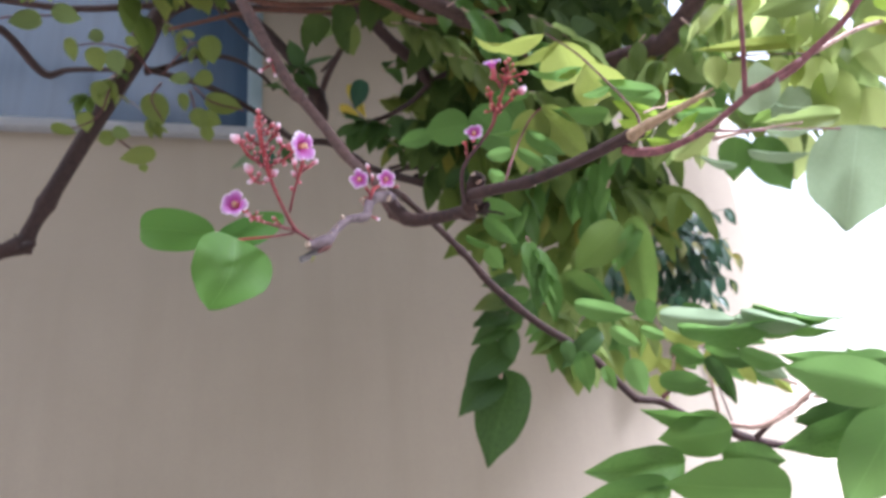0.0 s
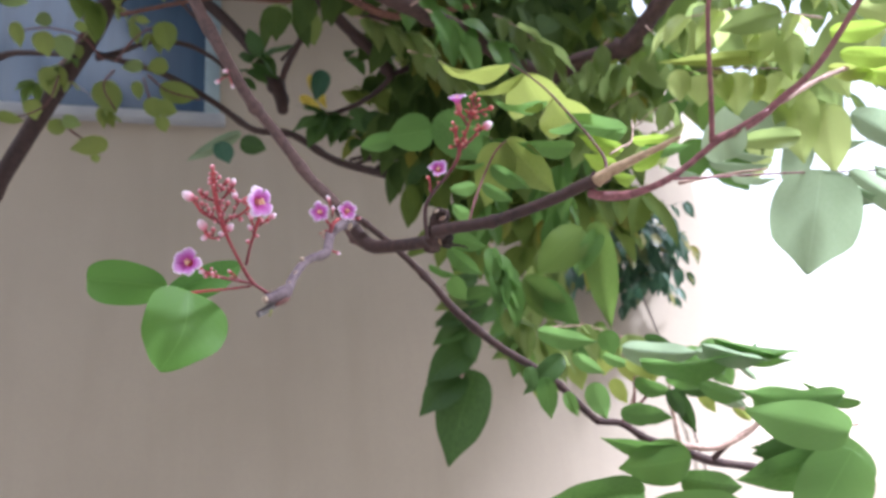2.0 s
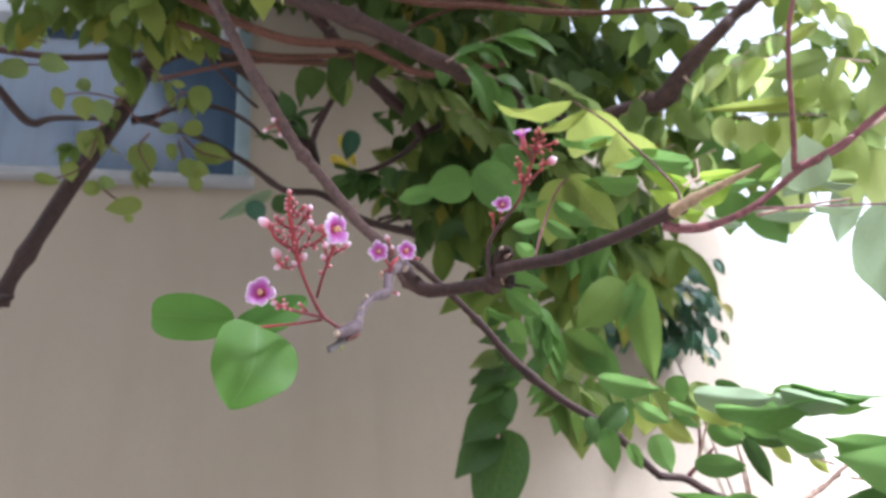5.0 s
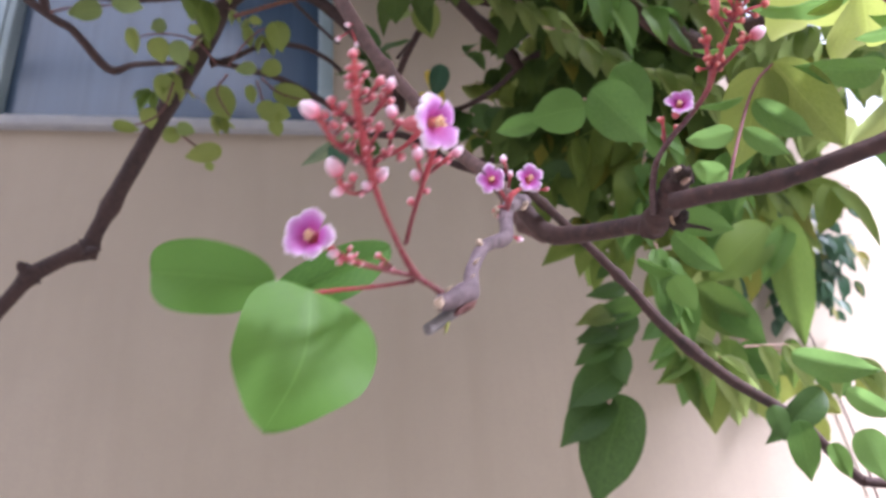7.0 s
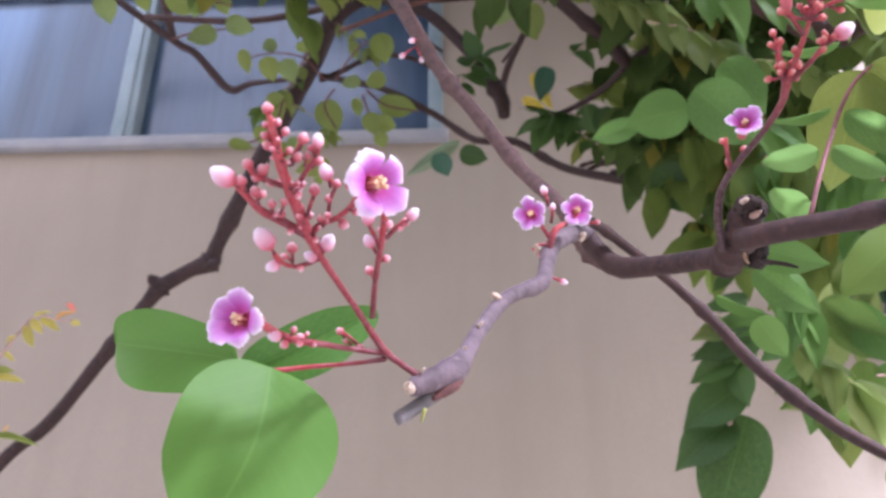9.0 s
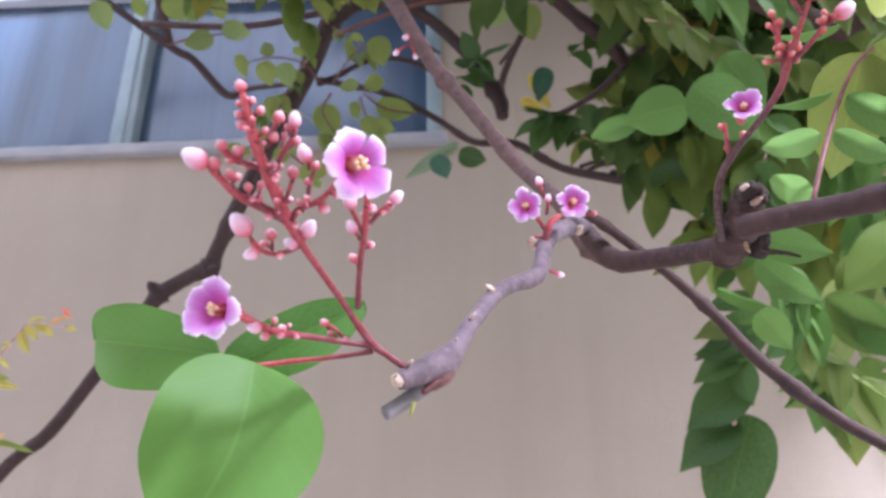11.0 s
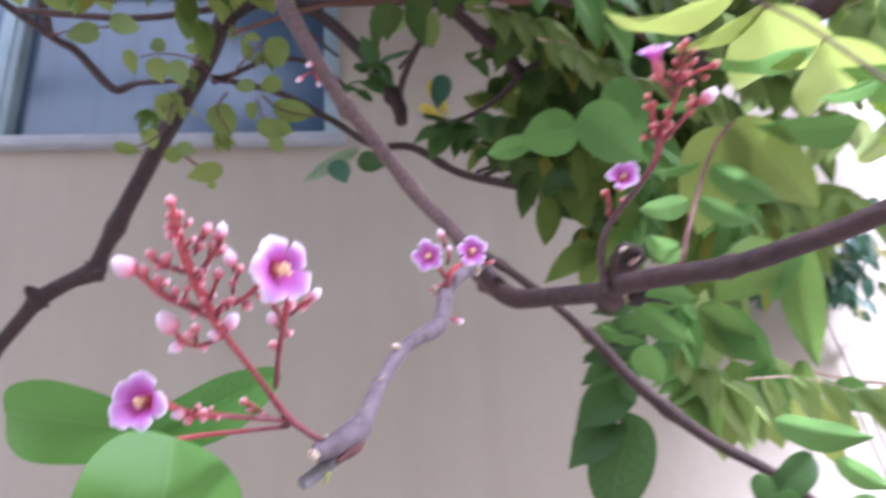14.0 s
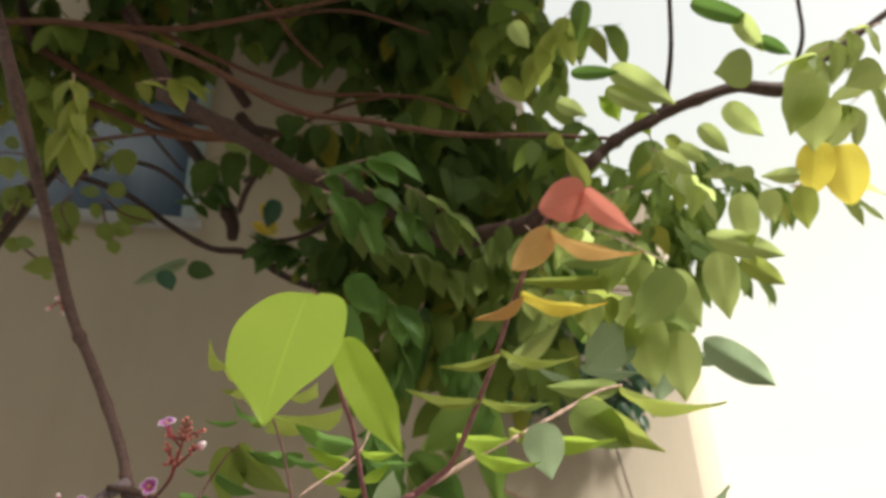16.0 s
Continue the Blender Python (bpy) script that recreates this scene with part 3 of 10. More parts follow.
box(bm, (WIN_L - 0.03, WALL_Y - 0.020, WIN_B - 0.004), (WIN_R + 0.012, WALL_Y + 0.08, WIN_B + 0.022), 0.004)
part("window_sill", bm, SILL_PAINT, window, "whitish painted sill")
bm = bmesh.new()
box(bm, (MULL_L, WALL_Y - 0.012, WIN_B + 0.022), (MULL_R, WALL_Y + 0.055, WIN_T - 0.05), 0.006)
box(bm, (MULL_L + 0.018, WALL_Y - 0.018, WIN_B + 0.016), (MULL_R - 0.016, WALL_Y - 0.010, WIN_T - 0.06), 0.003)
part("mullion", bm, ALUMINIUM, window)
for lo, hi, d in ((WIN_L + 0.05, MULL_L, 0.012), (MULL_R, WIN_R - 0.033, 0.028)):
    bm = bmesh.new()
    box(bm, (lo, WALL_Y + d, WIN_B + 0.022), (hi, WALL_Y + d + 0.006, WIN_T - 0.05))
    pane = part("pane", bm, GLASS, window)
    for p in pane.data.polygons:
        p.use_smooth = False
bm = bmesh.new()
box(bm, (-4.4, WALL_Y + 0.5, 2.0), (CORNER - 0.1, WALL_Y + 0.6, 3.9))
tagged(part("room_partition", bm, PLASTER, None), "plain inner wall behind the window", "wall", kind="structure")

# unseen wall added far behind the camera to hold back sun and sky
bm = bmesh.new()
box(bm, (-22, -8.6, 0.0), (BLOCKER_END, -8.2, 7.5))
tagged(part("wall_south", bm, PLASTER, None), "plain rendered wall added unseen to close the yard and block light", "wall", kind="structure")

# slab added out of view; its edge sets where sunlight starts on the wall
bm = bmesh.new()
box(bm, (SHADE_START, -2.6, SHADE_Z), (SHADE_END, WALL_Y - 0.003, SHADE_Z + 0.15))
box(bm, (SHADE_END, -0.62, SHADE_Z), (SHADE_END + 0.60, 0.50, SHADE_Z + 0.15))
tagged(part("canopy", bm, PLASTER, None), "unseen flat slab added overhead to shade the wall and tree", "roof", kind="structure")

tree = thing("starfruit_tree", (-1.15, 1.02, 0.0), "starfruit tree with brown limbs, feathery leaves and pink blossom", "tree")
# limbs
stem("trunk", [(-1.1500, 1.0200, -0.0200, 0.05000), (-1.1200, 1.0100, 0.3500, 0.04200), (-1.0000, 1.0000, 0.8500, 0.03200), (-0.8600, 0.9900, 1.2500, 0.02200), (-0.7431, 1.3019, 1.6959, 0.01183), (-0.6458, 1.2820, 1.7702, 0.01147), (-0.5542, 1.2501, 1.8699, 0.01150), (-0.4808, 1.2246, 1.9496, 0.01180), (-0.4625, 1.2182, 1.9695, 0.01650), (-0.4499, 1.2170, 1.9778, 0.01350), (-0.4108, 1.2146, 1.9981, 0.01280), (-0.3804, 1.2135, 2.0099, 0.01700), (-0.3721, 1.2085, 2.0254, 0.01338), (-0.3567, 1.1993, 2.0543, 0.01309), (-0.2848, 1.1598, 2.1808, 0.01531), (-0.1966, 1.1156, 2.3307, 0.01668), (-0.1601, 1.0886, 2.3918, 0.01581), (-0.1024, 1.0536, 2.4004, 0.01186), (-0.0446, 1.0426, 2.3809, 0.00966), (0.0105, 1.0411, 2.3407, 0.01010), (0.0706, 1.0383, 2.2559, 0.00978), (0.1051, 1.0326, 2.1755, 0.01198), (0.1084, 1.0285, 2.1371, 0.00882)], BARK_DARK, tree, "dark brown leaning trunk and limb", 10, 9)
stem("branch", [(-1.13, 1.01, 0.5, 0.034), (-1.3, 0.98, 1.3, 0.028), (-1.36, 0.92, 2.1, 0.024), (-1.25, 0.85, 2.8, 0.02), (-1.0, 0.8, 3.1, 0.017), (-0.6, 0.75, 3.15, 0.014)], BARK_DARK, tree, "", 9, 4)
stem("branch", [(-0.6, 0.75, 3.15, 0.0066), (-0.3355, 0.5934, 2.7052, 0.0060), (-0.0710, 0.4368, 2.0204, 0.0051)], BARK_MID, tree)
stem("branch", [(-0.6, 0.75, 3.15, 0.0132), (-0.2860, 0.7217, 2.7862, 0.0120), (0.0279, 0.6935, 2.1823, 0.0102)], BARK_MID, tree)
stem("branch", [(-0.6, 0.75, 3.15, 0.0088), (-0.4169, 0.7476, 2.8414, 0.0080), (-0.2338, 0.7452, 2.2928, 0.0068)], BARK_MID, tree)
stem("branch", [(-0.6, 0.75, 3.15, 0.0099), (-0.3809, 0.7650, 2.8430, 0.0090), (-0.1618, 0.7801, 2.2961, 0.0076)], BARK_MID, tree)
stem("branch", [(-0.6, 0.75, 3.15, 0.0110), (-0.2380, 0.8092, 2.8418, 0.0100), (0.1240, 0.8685, 2.2935, 0.0085)], BARK_MID, tree)
stem("twig", [(0.2999, 1.2230, 2.1400, 0.00620), (0.3288, 1.2284, 2.1309, 0.00750), (0.3383, 1.2305, 2.1273, 0.01000), (0.3499, 1.2319, 2.1254, 0.00650), (0.3906, 1.2349, 2.1224, 0.00450)], BARK_DARK, tree, "", 8, 0, 5, 0.3)
stem("twig", [(0.2478, 1.2157, 2.1511, 0.00420), (0.2810, 1.2138, 2.1578, 0.00380), (0.3441, 1.2179, 2.1545, 0.00340), (0.4088, 1.2249, 2.1450, 0.00250)], BARK_DARK, tree, "", 7)
stem("twig", [(-0.3820, 1.2073, 1.9993, 0.00840), (-0.3664, 1.1968, 1.9994, 0.00741), (-0.3555, 1.1915, 1.9998, 0.00369)], BARK_DARK, tree, "")
stem("branch", [(-0.6410, 1.1488, 2.5827, 0.00708), (-0.4840, 1.1981, 2.4642, 0.00757), (-0.4418, 1.2113, 2.4388, 0.00757), (-0.3834, 1.2380, 2.3737, 0.00808), (-0.3335, 1.2155, 2.3664, 0.00529), (-0.2308, 1.1436, 2.3153, 0.00445)], BARK_DARK, tree, "")
stem("branch", [(-0.5084, 1.1318, 2.6295, 0.00871), (-0.4990, 1.1734, 2.5403, 0.00926), (-0.4840, 1.1981, 2.4642, 0.00757)], BARK_MID, tree, "")
stem("branch", [(-0.1881, 1.1303, 2.2996, 0.00583), (-0.1488, 1.1259, 2.3121, 0.00486), (-0.0984, 1.1106, 2.3251, 0.00434), (-0.0396, 1.0971, 2.3112, 0.00427), (0.0072, 1.0920, 2.2781, 0.00373), (0.0340, 1.0884, 2.2402, 0.00321)], BARK_DARK, tree, "")
stem("branch", [(-0.1879, 1.1274, 2.3058, 0.00583), (-0.1276, 1.1185, 2.2819, 0.00526), (-0.0686, 1.1031, 2.2482, 0.00513), (0.0052, 1.0811, 2.1823, 0.00537), (0.0694, 1.1621, 2.1825, 0.00617), (0.1369, 1.1757, 2.1824, 0.00670), (0.2136, 1.2062, 2.1470, 0.00724), (0.2924, 1.2268, 2.1327, 0.00828), (0.3386, 1.2406, 2.1306, 0.00983), (0.3906, 1.2536, 2.1307, 0.00694)], BARK_DARK, tree, "", knots=4)
stem("twig", [(0.2538, 1.2209, 2.1423, 0.00439), (0.2835, 1.2173, 2.1524, 0.00390), (0.3322, 1.2184, 2.1542, 0.00292)], BARK_DARK, tree, "")
stem("twig", [(-0.0938, 1.0548, 2.4700, 0.00389), (-0.0633, 1.0418, 2.3812, 0.00327), (0.0005, 1.0321, 2.2880, 0.00268), (0.0222, 1.0325, 2.2649, 0.00222)], BARK_DARK, tree, "")
stem("branch", [(-0.5151, 1.1472, 2.4766, 0.00630), (-0.3138, 1.1212, 2.4289, 0.00607), (-0.1349, 1.0795, 2.4134, 0.00632), (0.0114, 1.0443, 2.3814, 0.00653), (0.1460, 1.0092, 2.3484, 0.00671), (0.2684, 0.9805, 2.3005, 0.00599), (0.3788, 0.9551, 2.2448, 0.00490)], BARK_MID, tree, "")
stem("branch", [(0.1137, 0.7929, 2.2179, 0.00910), (0.1569, 0.8294, 2.1899, 0.00859), (0.2022, 0.8637, 2.1668, 0.00878), (0.2423, 0.8939, 2.1523, 0.00896), (0.2686, 0.9239, 2.1370, 0.00762)], BARK_DARK, tree, "", knots=3)
stem("twig", [(0.2686, 0.9239, 2.1370, 0.00534), (0.2970, 0.9091, 2.1474, 0.00491), (0.3318, 0.8978, 2.1505, 0.00373)], BARK_DARK, tree, "")
stem("twig", [(0.2686, 0.9239, 2.1370, 0.00457), (0.2459, 0.9689, 2.1333, 0.00436), (0.2077, 1.0294, 2.1427, 0.00420), (0.1486, 1.1035, 2.1686, 0.00361)], BARK_DARK, tree, "")
stem("twig", [(0.1832, 1.0606, 2.3594, 0.00467), (0.1585, 1.0752, 2.3259, 0.00560), (0.1284, 1.0974, 2.2757, 0.00607), (0.1143, 1.1330, 2.2452, 0.00569)], BARK_MID, tree, "")
stem("twig", [(0.1753, 1.0879, 2.3474, 0.00332), (0.1459, 1.0985, 2.3222, 0.00332), (0.1211, 1.1094, 2.2968, 0.00285)], BARK_DARK, tree, "")
stem("branch", [(0.0281, 0.6462, 2.1346, 0.01036), (0.1270, 0.6067, 2.0500, 0.00926), (0.1841, 0.6051, 2.0126, 0.00926), (0.2312, 0.6175, 2.0024, 0.00952), (0.3100, 0.6452, 1.9864, 0.01064), (0.3751, 0.6595, 1.9587, 0.01214), (0.4119, 0.6260, 1.9568, 0.01005), (0.4408, 0.5965, 1.9514, 0.00979), (0.4544, 0.5813, 1.9502, 0.01193), (0.4726, 0.5434, 1.9716, 0.00884), (0.5088, 0.5081, 1.9999, 0.00762)], BARK_MID, tree, "brown crooked limb among the leaves", knots=5, sides=10)
stem("branch", [(0.4991, 0.5213, 1.9932, 0.00697), (0.5091, 0.5087, 2.0009, 0.00662), (0.5379, 0.4907, 2.0195, 0.00693), (0.5616, 0.4789, 2.0289, 0.00756), (0.5764, 0.4708, 2.0362, 0.00756), (0.6153, 0.4439, 2.0436, 0.00653), (0.6509, 0.4299, 2.0502, 0.00685), (0.6991, 0.4188, 2.0436, 0.00871), (0.7281, 0.4007, 2.0625, 0.00498), (0.7745, 0.3718, 2.0922, 0.00405), (0.8442, 0.3285, 2.1368, 0.00373)], BARK_MID, tree, "", knots=3)
stem("twig", [(0.5764, 0.4708, 2.0362, 0.00378), (0.5755, 0.4345, 2.0856, 0.00280), (0.5662, 0.4011, 2.1343, 0.00246), (0.5547, 0.3635, 2.1927, 0.00212)], BARK_MID, tree, "")
stem("twig", [(0.7017, 0.4145, 2.0507, 0.00280), (0.7147, 0.3901, 2.0914, 0.00249), (0.7080, 0.3722, 2.1308, 0.00218), (0.7022, 0.3568, 2.1646, 0.00187)], BARK_MID, tree, "")
stem("branch", [(-0.2338, 0.7452, 2.2928, 0.00480), (-0.0977, 0.6864, 2.2601, 0.00465), (-0.0038, 0.6558, 2.2193, 0.00455), (0.0801, 0.6336, 2.1678, 0.00445), (0.1804, 0.6139, 2.1015, 0.00401), (0.2635, 0.5900, 2.0769, 0.00364), (0.3572, 0.5640, 2.0499, 0.00359), (0.4519, 0.5401, 2.0413, 0.00294), (0.5356, 0.5116, 2.0253, 0.00226)], TWIG_RUST, tree, "")
stem("branch", [(-0.1618, 0.7801, 2.2961, 0.00622), (-0.0500, 0.7643, 2.2153, 0.00610), (0.0496, 0.7438, 2.1511, 0.00597), (0.1368, 0.7194, 2.1250, 0.00591), (0.2155, 0.7014, 2.0682, 0.00470), (0.3111, 0.6646, 2.0617, 0.00322)], TWIG_RUST, tree, "")
stem("branch", [(0.0720, 0.7921, 2.3637, 0.00300), (0.1694, 0.7397, 2.3641, 0.00294), (0.2639, 0.6958, 2.3492, 0.00247), (0.3745, 0.6741, 2.3038, 0.00204)], TWIG_RUST, tree, "")
stem("branch", [(-0.1335, 1.0049, 2.2934, 0.00327), (0.0067, 0.9194, 2.2649, 0.00313), (0.1368, 0.8487, 2.2133, 0.00300), (0.2530, 0.7535, 2.2185, 0.00245), (0.3369, 0.6827, 2.1943, 0.00233), (0.4148, 0.6562, 2.1548, 0.00191)], TWIG_RUST, tree, "")

stem("twig", [(-0.4640, 1.2100, 1.9720, 0.00900), (-0.4712, 1.2060, 1.9830, 0.00720), (-0.4745, 1.2045, 1.9880, 0.00350)], BARK_DARK, tree, "", lumpy=0.3)

# flowering stem and its arm
stem("branch", [(-0.1738, 0.6897, 2.2526, 0.00385), (-0.0977, 0.6864, 2.2601, 0.00358), (0.0234, 0.6827, 2.2647, 0.00370), (0.1295, 0.6715, 2.2931, 0.00343), (0.2707, 0.6366, 2.3246, 0.00311)], TWIG_RUST, tree, "")
stem("branch", [(-0.1595, 0.8040, 2.2473, 0.00467), (-0.0721, 0.8123, 2.2252, 0.00476), (0.0193, 0.8237, 2.1944, 0.00445), (0.1606, 0.8073, 2.1893, 0.00371)], TWIG_RUST, tree, "")
stem("branch", [(0.1434, 0.6731, 2.3277, 0.00272), (0.1842, 0.7030, 2.2901, 0.00278), (0.2260, 0.7265, 2.2649, 0.00243)], TWIG_RUST, tree, "")
stem("branch", [(-0.0173, 0.7129, 2.2978, 0.00381), (0.1099, 0.7238, 2.2469, 0.00350), (0.2181, 0.7283, 2.2201, 0.00357), (0.3293, 0.7180, 2.2207, 0.00324), (0.4266, 0.7104, 2.2012, 0.00286)], TWIG_RUST, tree, "")
stem("branch", [(-0.0710, 0.4368, 2.0204, 0.00545), (-0.0375, 0.4391, 1.9227, 0.00483), (-0.0097, 0.4323, 1.8442, 0.00425), (0.0124, 0.4229, 1.7828, 0.00404), (0.0248, 0.4187, 1.7522, 0.00372), (0.0377, 0.4129, 1.7276, 0.00370), (0.0557, 0.4019, 1.6885, 0.00341), (0.0681, 0.3835, 1.6600, 0.00334), (0.0725, 0.3784, 1.6452, 0.00355), (0.0766, 0.3765, 1.6354, 0.00380), (0.0830, 0.3705, 1.6272, 0.00368)], BARK_RED, tree, "smooth reddish-brown flowering stem", knots=6, sides=12)
stem("branch", [(0.0729, 0.3668, 1.6401, 0.00326), (0.0775, 0.3658, 1.6303, 0.00380), (0.0836, 0.3615, 1.6230, 0.00389), (0.0951, 0.3486, 1.6182, 0.00340), (0.1023, 0.3325, 1.6128, 0.00341), (0.1053, 0.3249, 1.6102, 0.00361), (0.1060, 0.3199, 1.6093, 0.00288)], BARK_ARM, tree, "red-brown side arm with knots", sides=12, lumpy=0.1)
stem("branch", [(0.0956, 0.2893, 1.6001, 0.00278), (0.1023, 0.2812, 1.5983, 0.00280), (0.1155, 0.2684, 1.5953, 0.00269), (0.1265, 0.2568, 1.5950, 0.00252), (0.1370, 0.2474, 1.5960, 0.00254), (0.1466, 0.2390, 1.5978, 0.00266), (0.1532, 0.2341, 1.5989, 0.00287), (0.1563, 0.2330, 1.5992, 0.00239)], BARK_ARM, tree, "", knots=2, sides=12)
stem("stub", [(0.1030, 0.3239, 1.6075, 0.00309), (0.1031, 0.3190, 1.6063, 0.00444), (0.1018, 0.3078, 1.6066, 0.00438), (0.1007, 0.2964, 1.6077, 0.00401), (0.1002, 0.2893, 1.6088, 0.00360), (0.1003, 0.2879, 1.6094, 0.00289)], BARK_ARM, tree, "dark knotty stub of a cut limb", lumpy=0.42, sides=18, steps=9)
rng = random.Random(23)
crown, axis = Vector((0.1003, 0.2885, 1.6090)), Vector((0.02, -0.80, 0.60)).normalized()
for k in range(9):
    a = k * 0.7 + rng.uniform(-0.2, 0.2)
    rim = axis.orthogonal().normalized() * math.cos(a) + axis.cross(axis.orthogonal().normalized()) * math.sin(a)
    foot = crown + rim * 0.0031 - axis * 0.0016
    end = foot + axis * rng.uniform(0.0012, 0.0030) + rim * rng.uniform(-0.0004, 0.0010)
    stem("splinter", [(*foot, 0.0013), (*((foot + end) / 2), 0.0010), (*end, 0.0003)], BLACK_SCAR, tree, "", sides=6, lumpy=0.5)
stem("stub", [(0.1067, 0.3136, 1.6037, 0.00262), (0.1085, 0.3113, 1.6042, 0.00320), (0.1096, 0.3100, 1.6046, 0.00288), (0.1104, 0.3093, 1.6038, 0.00136)], BLACK_SCAR, tree, "dead blackened knot", lumpy=0.6, sides=11)
stem("twig", [(0.1084, 0.3109, 1.6025, 0.00121), (0.1122, 0.3112, 1.6022, 0.00076), (0.1155, 0.3106, 1.6012, 0.00053), (0.1184, 0.3101, 1.5999, 0.00038)], BLACK_SCAR, tree, "dead black twig end", lumpy=0.3, sides=7)
stem("stub", [(0.0956, 0.2854, 1.6063, 0.00135), (0.0981, 0.2839, 1.6074, 0.00201), (0.1005, 0.2837, 1.6068, 0.00134)], BLACK_SCAR, tree, "black ragged rim of the stub", lumpy=0.7, sides=9)
stem("split_wood", [(0.0952, 0.2829, 1.6071, 0.00060), (0.0961, 0.2824, 1.6075, 0.00073), (0.0970, 0.2821, 1.6077, 0.00040)], SCAR, tree, "frayed whitish break", lumpy=0.7, sides=8)
stem("split_wood", [(0.0982, 0.2862, 1.6047, 0.00067), (0.0991, 0.2855, 1.6051, 0.00094), (0.1004, 0.2846, 1.6058, 0.00054)], TWIG_PALE, tree, "bare tan wood on the stub", lumpy=0.5, sides=8)
stem("split_wood", [(0.1021, 0.3041, 1.6028, 0.00044), (0.1026, 0.3049, 1.6011, 0.00059), (0.1032, 0.3049, 1.5998, 0.00029)], SPLIT_WOOD, tree, "", lumpy=0.5, sides=7)
stem("split_wood", [(0.1500, 0.2344, 1.5972, 0.00306), (0.1538, 0.2305, 1.5987, 0.00253), (0.1608, 0.2243, 1.6007, 0.00190), (0.1675, 0.2184, 1.6021, 0.00148), (0.1714, 0.2127, 1.6023, 0.00107), (0.1753, 0.2079, 1.6031, 0.00048)], SPLIT_WOOD, tree, "torn pale tan wood of a broken tip", lumpy=0.35, sides=7)
stem("twig", [(0.1493, 0.2400, 1.5951, 0.00228), (0.1537, 0.2386, 1.5927, 0.00206), (0.1617, 0.2339, 1.5904, 0.00194), (0.1674, 0.2259, 1.5893, 0.00149), (0.1735, 0.2182, 1.5902, 0.00146), (0.1805, 0.2135, 1.5940, 0.00126), (0.1878, 0.2062, 1.5986, 0.00135), (0.1920, 0.1997, 1.6003, 0.00104), (0.2025, 0.1895, 1.6041, 0.00093)], TWIG_RED, tree, "young wine-red twig")
stem("twig", [(0.1856, 0.2296, 1.5937, 0.00089), (0.1938, 0.2258, 1.5938, 0.00064), (0.2073, 0.2195, 1.5933, 0.00056), (0.2180, 0.2143, 1.5922, 0.00047)], TWIG_PALE, tree, "")
stem("branch", [(0.0683, 0.3432, 1.6352, 0.00178), (0.0818, 0.3598, 1.6342, 0.00187), (0.1032, 0.3780, 1.6241, 0.00196), (0.1189, 0.3849, 1.6098, 0.00214), (0.1356, 0.3912, 1.5909, 0.00262), (0.1640, 0.4017, 1.5699, 0.00252), (0.1957, 0.4112, 1.5518, 0.00242), (0.2259, 0.4250, 1.5270, 0.00249), (0.2322, 0.4248, 1.5231, 0.00232), (0.2450, 0.4225, 1.5199, 0.00232), (0.2530, 0.4116, 1.5080, 0.00242), (0.2728, 0.4113, 1.5002, 0.00243), (0.2942, 0.4136, 1.4905, 0.00310), (0.3232, 0.4139, 1.4831, 0.00215), (0.3754, 0.4090, 1.4718, 0.00201)], BARK_ARM, tree, "thin red-brown branch", knots=8)
stem("twig", [(0.2613, 0.4126, 1.5025, 0.00226), (0.2770, 0.4068, 1.5002, 0.00209), (0.2948, 0.4019, 1.4967, 0.00208), (0.3122, 0.3923, 1.5024, 0.00175), (0.3232, 0.3834, 1.5109, 0.00127), (0.3394, 0.3722, 1.5184, 0.00110)], TWIG_PALE, tree, "pale weathered twig")
stem("twig", [(0.2957, 0.4136, 1.4894, 0.00196), (0.3066, 0.4008, 1.4994, 0.00145), (0.3232, 0.3867, 1.5083, 0.00112)], BARK_MID, tree, "")
stem("twig", [(0.2382, 0.4086, 1.5201, 0.00144), (0.2434, 0.4023, 1.5265, 0.00112), (0.2419, 0.3902, 1.5433, 0.00079)], TWIG_RED, tree, "")
stem("twig", [(0.2434, 0.4029, 1.5250, 0.00112), (0.2497, 0.3925, 1.5321, 0.00079)], TWIG_RED, tree, "")
stem("twig", [(0.2745, 0.4099, 1.5024, 0.00097), (0.2666, 0.3956, 1.5263, 0.00064), (0.2622, 0.3866, 1.5377, 0.00047)], TWIG_PALE, tree, "")
stem("twig", [(0.0740, 0.3664, 1.6409, 0.00347), (0.0676, 0.3540, 1.6342, 0.00328), (0.0580, 0.3310, 1.6215, 0.00268), (0.0525, 0.3187, 1.6120, 0.00250), (0.0494, 0.3079, 1.6016, 0.00218), (0.0464, 0.3017, 1.5958, 0.00230), (0.0388, 0.2892, 1.5891, 0.00186), (0.0342, 0.2818, 1.5835, 0.00183), (0.0286, 0.2688, 1.5731, 0.00176), (0.0259, 0.2588, 1.5660, 0.00188), (0.0241, 0.2527, 1.5623, 0.00237), (0.0207, 0.2493, 1.5599, 0.00215), (0.0177, 0.2472, 1.5583, 0.00187), (0.0163, 0.2460, 1.5574, 0.00153)], BARK_GREY, tree, "grey-purple spur with a blunt cut end", sides=12, lumpy=0.2)
stem("stub", [(0.0250, 0.2528, 1.5610, 0.00108), (0.0232, 0.2514, 1.5590, 0.00136), (0.0212, 0.2505, 1.5574, 0.00115), (0.0198, 0.2499, 1.5562, 0.00057)], TWIG_BROWN, tree, "red-brown scarred underside", lumpy=0.4)
